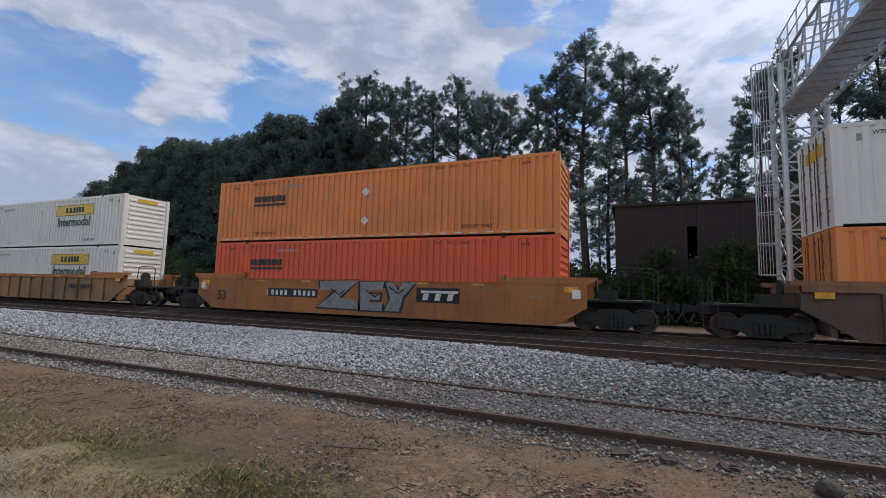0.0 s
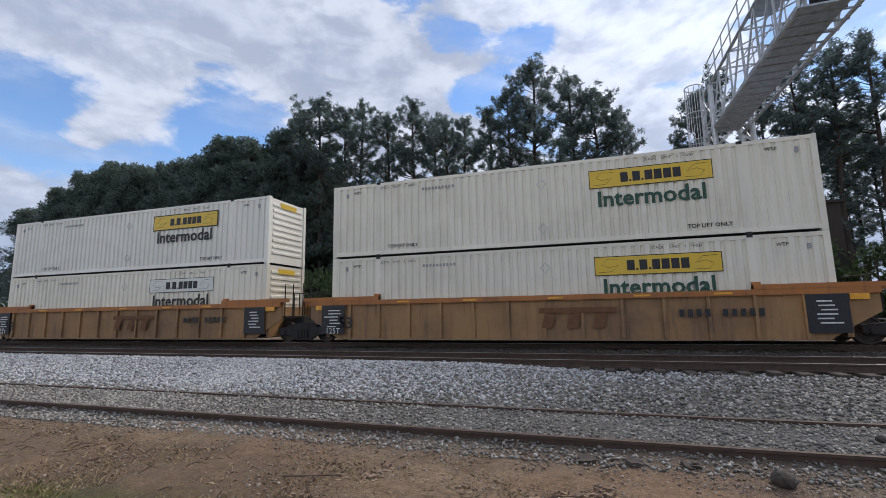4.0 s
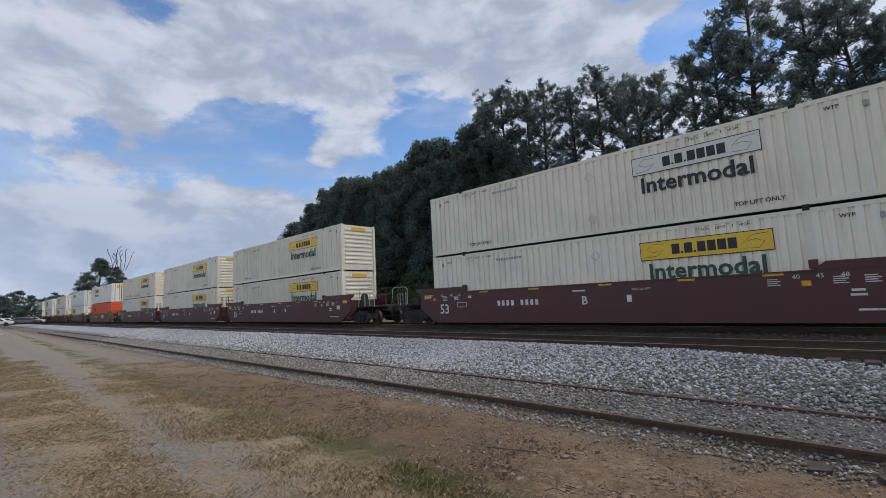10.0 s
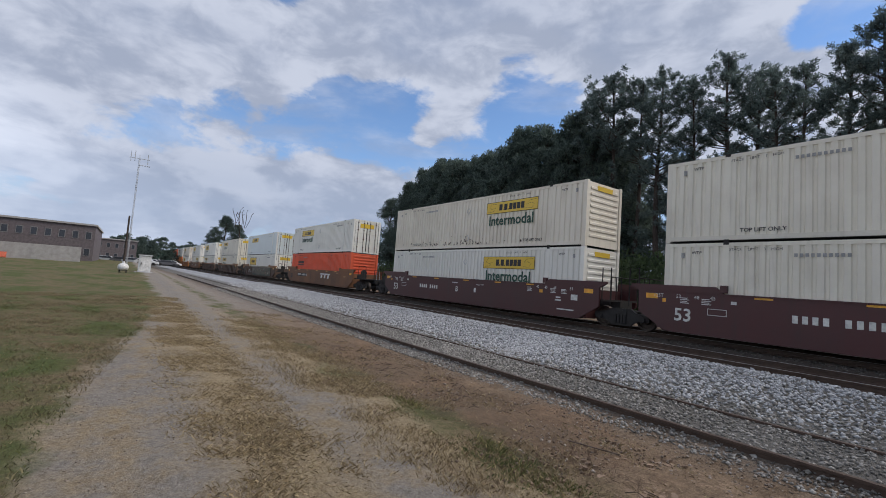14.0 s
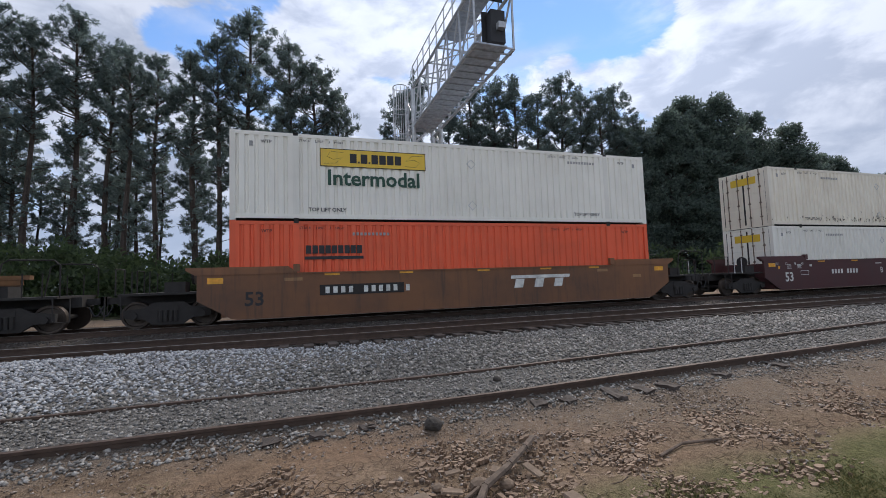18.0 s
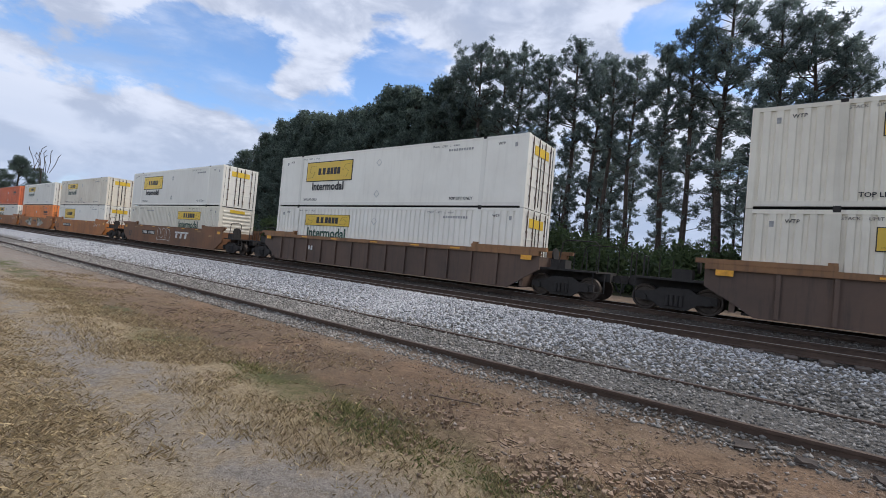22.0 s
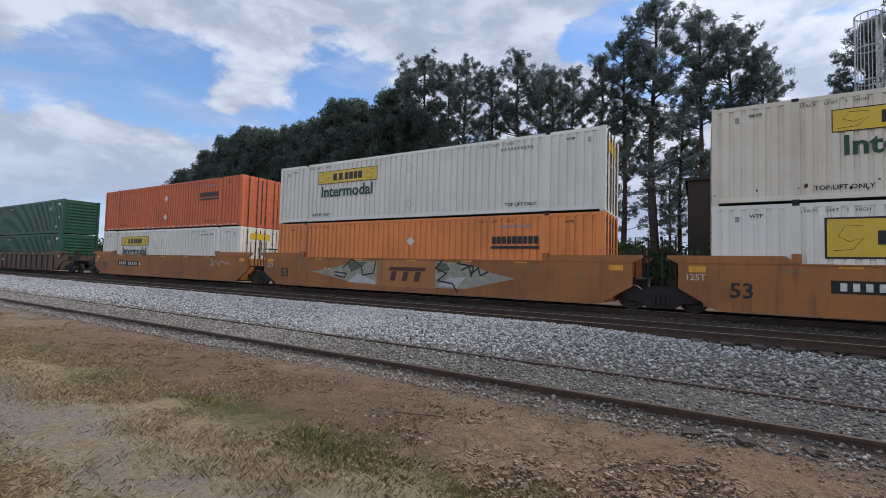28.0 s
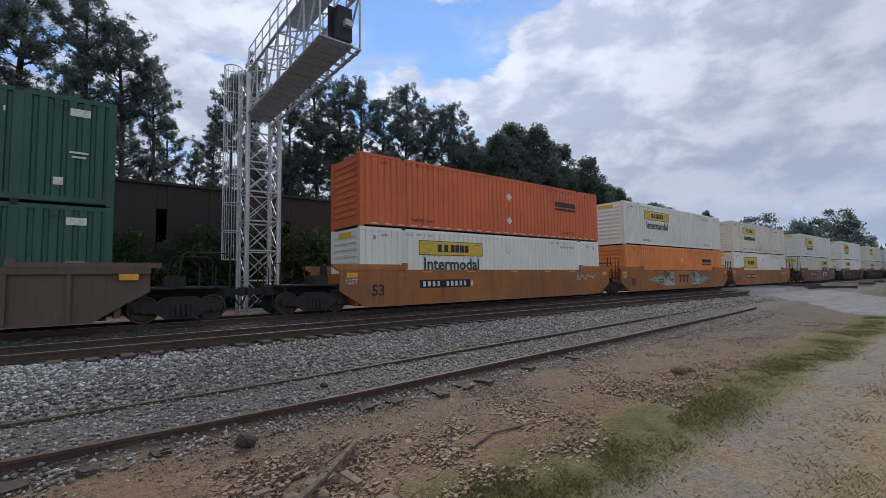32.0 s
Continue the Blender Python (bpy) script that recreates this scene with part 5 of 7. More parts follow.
def stones(name, x, y, size, material, label, lift=0.3):
    """Broken stones as one loose heap: squashed, twisted eight-faced lumps."""
    g = np.random.default_rng(len(x))
    n = len(x)
    base = np.array([(1, 0, 0), (0, 1, 0), (-1, 0, 0), (0, -1, 0), (0, 0, 1), (0, 0, -1)], float)
    v = base[None] * g.uniform(0.55, 1.25, (n, 6, 1)) + g.normal(0, 0.18, (n, 6, 3))
    a = g.uniform(0, 6.28, n)
    c, s = np.cos(a), np.sin(a)
    rot = np.stack([np.stack([c, -s, 0 * a], -1), np.stack([s, c, 0 * a], -1), np.stack([0 * a, 0 * a, 1 + 0 * a], -1)], 1)
    tilt = g.uniform(-0.9, 0.9, n)
    ct, st = np.cos(tilt), np.sin(tilt)
    rx = np.stack([np.stack([1 + 0 * a, 0 * a, 0 * a], -1), np.stack([0 * a, ct, -st], -1), np.stack([0 * a, st, ct], -1)], 1)
    v = v * np.array([1, 0.8, 0.62])
    v = np.einsum("nij,nkj->nki", rot @ rx, v) * size[:, None, None]
    z = sheet_height(x, y) + size * lift
    v += np.stack([x, y, z], -1)[:, None]
    f0 = np.array([(0, 1, 4), (1, 2, 4), (2, 3, 4), (3, 0, 4), (1, 0, 5), (2, 1, 5), (3, 2, 5), (0, 3, 5)])
    f = (f0[None] + 6 * np.arange(n)[:, None, None]).reshape(-1, 3)
    me = bpy.data.meshes.new(name)
    me.vertices.add(n * 6)
    me.vertices.foreach_set("co", v.reshape(-1))
    me.loops.add(len(f) * 3)
    me.loops.foreach_set("vertex_index", f.reshape(-1))
    me.polygons.add(len(f))
    me.polygons.foreach_set("loop_start", np.arange(len(f)) * 3)
    me.update(calc_edges=True)
    me.validate()
    me.materials.append(material)
    return tagged(new(name, me), label, "stones", kind="stuff")


def scatter(n, x0, x1, y0, y1, g, gather=0.0):
    """Random places, thicker near x = 0 by gather."""
    t = g.uniform(-1, 1, n)
    t = np.sign(t) * np.abs(t) ** (1 + gather)
    mid, half = (x0 + x1) / 2, (x1 - x0) / 2
    return mid + half * t, g.uniform(y0, y1, n)


def build_stones():
    g = np.random.default_rng(3)
    x, y = scatter(62000, -46, 30, 7.5, 11.0, g, 0.55)
    fresh = g.random(len(x)) < np.interp(x + 1.5 * (9 - y) + g.normal(0, 0.8, len(x)), [-2.0, 2.5], [0.97, 0.0])
    fresh &= g.random(len(x)) < np.interp(y, [7.5, 8.1], [0.35, 1])
    s = g.uniform(0.022, 0.058, len(x)) * np.interp(np.abs(x), [0, 12, 45], [0.95, 1.1, 1.8])
    kept = g.random(len(x)) < np.interp(x + g.normal(0, 1.0, len(x)), [13, 24], [1, 0.3])
    x, y, s, fresh = x[kept], y[kept], s[kept], fresh[kept]
    stones("fresh_ballast", x[fresh], y[fresh], s[fresh], M["fresh_stone"], "pale freshly dumped ballast stones")
    stones("old_ballast", x[~fresh], y[~fresh], s[~fresh], M["old_stone"], "grey weathered ballast stones")
    x, y = scatter(36000, -40, 22, 5.35, 7.5, g, 0.5)
    kept = g.random(len(x)) < np.interp(x, [9, 19], [1, 0.15])
    x, y = x[kept], y[kept]
    s = g.uniform(0.016, 0.044, len(x)) * np.interp(np.abs(x), [0, 12, 45], [0.95, 1.1, 1.8])
    stones("siding_ballast", x, y, s, M["old_stone"], "grey ballast stones between the siding rails", 0.28)
    x, y = scatter(12000, -26, 30, 11.2, 15.4, g, 0.3)
    stones("track_ballast", x, y, g.uniform(0.025, 0.055, len(x)), M["grimy_shaded_stone"], "dark ballast stones between the main tracks")
    x, y = scatter(22000, -9, 20, 2.9, 5.7, g, 0.2)
    keep = g.random(len(x)) < np.interp(x, [-9, -1, 2], [0.25, 0.6, 1]) * np.interp(y, [2.9, 4.3, 5.4], [0.35, 0.7, 1])
    x, y = x[keep], y[keep]
    stones("dirt_gravel", x, y, g.uniform(0.008, 0.03, len(x)), M["dirt_stone"], "brown gravel lying on the dirt bank", 0.25)
    x, y = scatter(15000, -20, 1, 2.3, 5.4, g, 0.1)
    keep = np.array([noise.noise((a * 0.6, c * 1.1, 8)) + 0.25 * noise.noise((a * 2, c * 3, 2)) for a, c in zip(x, y)]) > g.uniform(-0.35, 0.45, len(x))
    x, y = x[keep], y[keep]
    stones("dirt_clods", x, y, g.uniform(0.006, 0.03, len(x)) * g.uniform(0.5, 1.2, len(x)), M["clod"], "brown clods and crumbs of dirt on the bank", 0.2)
    x, y = scatter(9000, -14, 16, -1.3, 2.4, g, 0.3)
    stones("lane_gravel", x, y, g.uniform(0.005, 0.016, len(x)), M["dirt_stone"], "small stones lying in the lane", 0.2)


build_stones()


def mud_flakes():
    """Curled plates of dried clay."""
    g = np.random.default_rng(31)
    n = 15000
    x, y = g.uniform(-3.0, 10.0, n), g.uniform(2.6, 4.9, n)
    keep = g.random(n) < np.interp(x, [-3, -1.5, 0, 4, 8, 10], [0.1, 0.5, 1, 1, 0.7, 0.2]) * np.interp(y, [2.6, 2.9, 3.9, 4.9], [0.3, 1, 1, 0.15]) * np.array([0.25 + 0.75 * (noise.noise((a * 0.9, c * 1.4, 3)) > -0.05) for a, c in zip(x, y)])
    x, y = x[keep], y[keep]
    n = len(x)
    size = g.uniform(0.010, 0.036, n) * g.uniform(0.6, 1.2, n)
    ang = np.arange(6) * math.pi / 3
    r = g.uniform(0.6, 1.25, (n, 6)) * size[:, None]
    turn = g.uniform(0, 6.28, n)[:, None]
    px, py = np.cos(ang + turn) * r, np.sin(ang + turn) * r * g.uniform(0.5, 1.0, (n, 1))
    tx, ty = g.normal(0, 0.22, (n, 1)), g.normal(0, 0.22, (n, 1))
    z = ground_height(x, y)[:, None] + 0.012 + px * tx + py * ty
    thick = g.uniform(0.0, 0.012, (n, 1))
    top = np.stack([x[:, None] + px, y[:, None] + py, z + thick], -1)
    low = np.stack([x[:, None] + px * 0.85, y[:, None] + py * 0.85, z - 0.03], -1)
    v = np.concatenate([top, low], 1).reshape(-1, 3)
    faces = []
    for k in range(n):
        b = 12 * k
        faces.append([b + j for j in range(6)])
        faces += [[b + j, b + 6 + j, b + 6 + (j + 1) % 6, b + (j + 1) % 6] for j in range(6)]
    me = bpy.data.meshes.new("mud_flakes")
    me.from_pydata(v.tolist(), [], faces)
    me.materials.append(stone_material("dried_clay", [(0, (0.12, 0.078, 0.05)), (0.5, (0.22, 0.148, 0.096)), (1, (0.36, 0.255, 0.175))]))
    tagged(new("mud_flakes", me), "curled plates of dried brown clay on the bank", "clay", kind="stuff")


mud_flakes()


def dead_twigs():
    g = random.Random(17)
    bm = bmesh.new()
    for k in range(230):
        x = g.gauss(-8.5, 2.6) if k % 5 else g.uniform(-2, 9)
        y = g.gauss(4.2, 0.45) if k % 5 else g.uniform(2.6, 4.6)
        a, ln = g.gauss(0.1, 0.7), g.uniform(0.05, 0.25)
        z = float(ground_height(x, y)) + 0.02
        p = (x, y, z)
        q = (x + 0.55 * ln * math.cos(a), y + 0.55 * ln * math.sin(a), z + g.uniform(0.0, 0.06))
        w = (x + ln * math.cos(a + g.uniform(-0.5, 0.5)), y + ln * math.sin(a + 0.3), z + g.uniform(-0.01, 0.05))
        tube(bm, [p, q, w], g.uniform(0.002, 0.006), 4)
    ob = new("dead_twigs", mesh_of(bm, "dead_twigs", plain("dead_twig_bark", (0.085, 0.06, 0.042), 0.95, 0, 0.4)))
    tagged(ob, "dead brown twigs strewn over the dirt bank", "twigs", kind="stuff")


dead_twigs()


# ---- grass ----
def blades(name, x, y, height, lean, material, label, width=0.0035):
    g = np.random.default_rng(len(x) + 1)
    n = len(x)
    z = sheet_height(x, y) - 0.015
    a, b = g.uniform(0, 6.28, n), g.uniform(0, 6.28, n)
    w = width * g.uniform(0.6, 1.6, n)
    base = np.stack([x, y, z], -1)
    side = np.stack([np.cos(a) * w, np.sin(a) * w, 0 * w], -1)
    bend = np.stack([np.cos(b), np.sin(b), 0 * b], -1) * (lean * height * g.uniform(0.2, 1.2, n))[:, None]
    up = np.stack([0 * b, 0 * b, height], -1)
    v = np.stack([base - side, base + side, base + bend * 0.4 + up * 0.6 + side * 0.6, base + bend + up * 0.9], 1).reshape(-1, 3)
    f = np.arange(4 * n).reshape(-1, 4)
    me = bpy.data.meshes.new(name)
    me.from_pydata(v.tolist(), [], f.tolist())
    me.materials.append(material)
    return tagged(new(name, me), label, "grass", kind="stuff")


def blade_material(name, stops, dry=None):
    mt, nt, b = nodes_of(name)
    isl = nt.nodes.new("ShaderNodeNewGeometry").outputs["Random Per Island"]
    col = ramp(nt, isl, stops)
    if dry:
        col = mixc(nt, bare_patches(nt), col, ramp(nt, isl, dry))
    nt.links.new(col, b.inputs["Base Color"])
    b.inputs["Roughness"].default_value = 0.8
    return mt


M["green_blade"] = blade_material("green_grass_blade", [(0, (0.062, 0.075, 0.021)), (0.6, (0.135, 0.148, 0.046)), (1, (0.29, 0.245, 0.115))])
M["strip_blade"] = blade_material("strip_grass_blade", [(0, (0.085, 0.092, 0.028)), (0.55, (0.185, 0.178, 0.062)), (1, (0.38, 0.31, 0.15))])
M["lawn_blade"] = blade_material("lawn_grass_blade", [(0, (0.045, 0.056, 0.016)), (0.6, (0.10, 0.112, 0.034)), (1, (0.21, 0.18, 0.085))], [(0, (0.09, 0.066, 0.034)), (0.6, (0.165, 0.128, 0.068)), (1, (0.28, 0.22, 0.125))])
M["dry_blade"] = blade_material("dry_grass_blade", [(0, (0.14, 0.100, 0.053)), (0.6, (0.295, 0.220, 0.120)), (1, (0.48, 0.385, 0.225))])


def clumped(n, x0, x1, y0, y1, g, spots, spread):
    cx, cy = g.uniform(x0, x1, spots), g.uniform(y0, y1, spots)
    k = g.integers(0, spots, n)
    return cx[k] + g.normal(0, spread, n), cy[k] + g.normal(0, spread, n)


def build_grass():
    g = np.random.default_rng(9)
    x = 1.6 + 28 * g.uniform(0, 1, 60000) ** 1.5
    y = 2.55 + 0.16 * np.sin(x * 0.9) + 0.10 * np.sin(x * 2.3 + 1) + g.normal(0, 0.25, len(x))
    blades("grass_strip", x, y, g.uniform(0.015, 0.055, len(x)), 1.1, M["strip_blade"], "short green grass strip beside the lane")
    x, y = clumped(2600, -5.5, 2.2, 2.6, 3.1, g, 60, 0.10)
    blades("weeds", x, y, g.uniform(0.02, 0.08, len(x)), 0.9, M["green_blade"], "green and dry weeds at the edge of the dirt")
    x, y = clumped(80000, -24, 3, 0.15, 1.35, g, 2600, 0.16)
    blades("dry_grass_middle", x, y, g.uniform(0.015, 0.06, len(x)), 1.6, M["dry_blade"], "flattened straw-coloured grass between the wheel tracks")
    x, y = clumped(40000, -16, 2.5, 1.9, 3.3, g, 1600, 0.18)
    blades("dry_grass_edge", x, y, g.uniform(0.015, 0.07, len(x)), 1.1, M["dry_blade"], "dry grass along the edge of the lane")
    x, y = clumped(9000, 3, 12, 0.0, 1.2, g, 420, 0.2)
    blades("dry_grass_far", x, y, g.uniform(0.015, 0.06, len(x)), 1.1, M["dry_blade"], "dry grass between the wheel tracks near the crossing")
    x, y = clumped(60000, -24, -3.5, -6.0, 0.2, g, 2600, 0.2)
    keep = y < np.interp(x, [-22, -5.5], [0.9, -1.2])
    x, y = x[keep], y[keep]
    blades("lawn_grass", x, y, g.uniform(0.02, 0.07, len(x)), 0.9, M["lawn_blade"], "rough mown grass with dry patches", 0.005)
    x, y = clumped(9000, -20, 0, 2.7, 4.9, g, 330, 0.13)
    blades("dry_grass_bank", x, y, g.uniform(0.015, 0.08, len(x)), 1.3, M["dry_blade"], "dead grass wisps on the dirt bank")
    for k, (tx, ty, r, n, h) in enumerate(((-5.27, 3.04, 0.16, 420, 0.10), (-3.36, 3.02, 0.10, 220, 0.13), (-2.6, 2.9, 0.22, 380, 0.09), (-1.6, 2.8, 0.25, 380, 0.09), (0.2, 2.6, 0.15, 200, 0.10))):
        x, y = tx + g.normal(0, r * 1.4, n), ty + g.normal(0, r * 0.5, n)
        blades("grass_tuft", x, y, g.uniform(0.3 * h, h, n), 0.8, M["strip_blade"], "green grass tuft growing in bare dirt")


build_grass()


# ---- tracks ----
def rail_mesh(x0, x1, path):
    bm = bmesh.new()
    pr = [(-0.075, 0.0), (0.075, 0.0), (0.075, 0.02), (0.012, 0.04), (0.012, 0.12), (0.036, 0.13), (0.036, 0.165), (-0.036, 0.165), (-0.036, 0.13), (-0.012, 0.12), (-0.012, 0.04), (-0.075, 0.02)]
    n = 60
    rings = []
    for k in range(n + 1):
        x = x0 + (x1 - x0) * k / n
        dy, dz = path(x)
        rings.append([bm.verts.new((x, y + dy, zz - 0.165 + dz)) for y, zz in pr])
    for a, c in zip(rings, rings[1:]):
        for k in range(len(pr)):
            bm.faces.new((a[k], a[(k + 1) % len(pr)], c[(k + 1) % len(pr)], c[k]))
    bm.faces.new(rings[0])
    bm.faces.new(rings[-1])
    return bm


def straight(x):
    return 0.0, 0.0


def build_track(name, y, z, x0, x1, tie_from, tie_to, label, shiny=True, path=straight):
    ob = thing(name, label, "railway track", kind="structure")
    for s in (-0.765, 0.765):
        r = part("rail", rail_mesh(x0, x1, path), M["rail"], ob)
        r.location = (0, y + s, z)
        if shiny:
            bm = bmesh.new()
            box(bm, x0, x1, -0.030, 0.030, 0, 0.004)
            h = part("running_surface", bm, M["rail_top"], ob, "polished strip on the rail head")
            h.location = (0, y + s, z)
    bm = bmesh.new()
    box(bm, -0.115, 0.115, -1.3, 1.3, -0.17, 0)
    bmesh.ops.bevel(bm, geom=bm.edges[:], offset=0.012, segments=1, affect="EDGES")
    me = mesh_of(bm, "tie", M["tie"])
    rng = random.Random(name)
    x = tie_from
    while x < tie_to:
        t = part("tie", me, M["tie"], ob)
        t.matrix_local = pose(x + rng.uniform(-0.04, 0.04), y + path(x)[0] + rng.uniform(-0.08, 0.08), z - 0.155 + rng.uniform(-0.03, 0.012), rng.uniform(-0.5, 0.5), 0, rng.uniform(-1.5, 1.5))
        x += 0.53
    return ob


build_track("track_main_near", 11.95, 0.38, -700, 700, -45, 60, "rusty main line rails on dark timber ties in ballast")
build_track("track_main_far", TRACK_Y, RAIL_Z, -700, 700, -30, 35, "main line rails under the freight train")


def bend(x):
    return 0.0024 * max(0.0, x - 6) ** 2, float(np.interp(x, [3, 6, 8, 11.3, 14, 18, 23], [0, 0.06, 0.09, 0.12, 0.15, 0.165, 0.18]))


siding = build_track("track_siding", 6.635, 0.0, -75, 23, 90, 91, "dull rusty siding rails half buried in gravel", False, bend)


def tie_stubs():
    """Ends of old ties that stick out of the bank beside the siding."""
    rr = random.Random(4)
    for x, y, ln, turn in ((0.03, 5.55, 0.25, 5), (0.53, 5.55, 0.22, -6), (1.12, 5.6, 0.2, 8), (3.5, 5.6, 0.34, -12), (3.95, 5.58, 0.3, 10), (4.69, 5.52, 0.62, -8), (5.2, 5.55, 0.5, 4), (5.65, 5.5, 0.45, 9), (8.3, 5.7, 0.5, -5), (6.9, 5.62, 0.35, 8)):
        bm = bmesh.new()
        box(bm, -0.09, 0.09, -ln * 0.36, ln * 0.36, -0.08, 0.035)
        bmesh.ops.subdivide_edges(bm, edges=bm.edges[:], cuts=2, use_grid_fill=True)
        for v in bm.verts:
            v.co += Vector((rr.uniform(-0.012, 0.012), rr.uniform(-0.03, 0.03), rr.uniform(-0.015, 0.012)))
        ob = solid("tie_stub", bm, M["tie"], "rotten dark end of a timber tie in the bank", "timber", "old tie ends by the siding")
        ob.matrix_basis = pose(x, y - 0.05, -0.15 + 0.9 * bend(x)[1], rr.uniform(-4, 4), rr.uniform(-6, 6), turn)


tie_stubs()


def debris():
    rr = random.Random(6)
    M["board"] = plain("grey_broken_board", (0.19, 0.135, 0.092), 0.9, 0, 0.3, 9, 0.006)
    M["stick"] = plain("weathered_stick", (0.13, 0.095, 0.07), 0.95, 0, 0.35, 12, 0.006)
    M["lump"] = plain("dark_lump", (0.055, 0.046, 0.038), 0.95, 0, 0.4, 10, 0.01)

    def stick(pts, r, label):
        bm = bmesh.new()
        for a, c in zip(pts, pts[1:]):
            rod(bm, a, c, r, 7, r * 0.85)
        return solid("stick", bm, M["stick"], label, "stick")
    stick([(1.55, 3.15, -0.10), (1.75, 3.42, -0.05), (2.1, 3.68, -0.03), (2.45, 4.05, -0.06), (2.75, 4.42, -0.12)], 0.035, "weathered broken branch lying on the dirt")
    stick([(1.45, 3.3, -0.11), (1.85, 3.62, -0.10), (2.1, 3.66, -0.08)], 0.018, "thin grey stick beside the broken branch")
    stick([(-3.1, 4.1, -0.13), (-2.75, 4.18, -0.12), (-2.5, 4.3, -0.13)], 0.010, "thin pale stick on bare dirt")
    stick([(-0.9, 3.0, -0.12), (-0.5, 2.98, -0.1), (-0.1, 2.9, -0.11), (0.2, 2.75, -0.12)], 0.014, "crooked grey stick at the edge of the weeds")
    stick([(3.6, 3.5, -0.12), (4.0, 3.62, -0.1), (4.5, 3.6, -0.12)], 0.016, "weathered stick lying on the dirt")
    for x, y, w, d, turn, tilt in ((1.2, 3.46, 0.42, 0.26, 24, 8), (1.5, 3.52, 0.30, 0.2, -15, -10), (2.3, 3.62, 0.14, 0.34, 20, 14), (2.0, 3.75, 0.2, 0.14, 60, 10), (1.62, 3.85, 0.24, 0.1, -5, 5), (2.35, 3.05, 0.2, 0.3, 12, 6), (0.05, 3.45, 0.26, 0.2, 15, 5), (0.5, 3.35, 0.2, 0.16, -20, 8)):
        bm = bmesh.new()
        w, d = w * 0.6, d * 0.6
        prism(bm, [(-w / 2, -0.008), (w / 2 * 0.9, -0.01), (w / 2, 0.006), (-w / 2 * 0.85, 0.008)], -d / 2, d / 2)
        ob = solid("broken_board", bm, M["board"], "flat piece of broken grey board on the dirt", "board", "broken boards on the dirt")
        ob.matrix_basis = pose(x, y, -0.085, tilt, rr.uniform(-8, 8), turn)
    for x, y, r, mt in ((1.885, 5.28, 0.115, "lump"), (1.78, 3.6, 0.09, "board"), (2.0, 3.55, 0.07, "board"), (1.45, 3.72, 0.06, "board"), (8.6, 3.6, 0.14, "board"), (8.9, 3.55, 0.09, "board"), (3.4, 6.7, 0.07, "lump")):
        bm = bmesh.new()
        bmesh.ops.create_icosphere(bm, subdivisions=2, radius=r)
        for v in bm.verts:
            v.co *= 1 + 0.28 * noise.noise(v.co * 9 + Vector((x, y, 0)))
            v.co.z *= 0.72
        ob = solid("rock", bm, M[mt], "dark lump of old ballast and dirt" if mt == "lump" else "pale broken rock on the dirt", "rock")
        ob.location = (x, y, float(ground_height(x, y)) + r * 0.45)


debris()


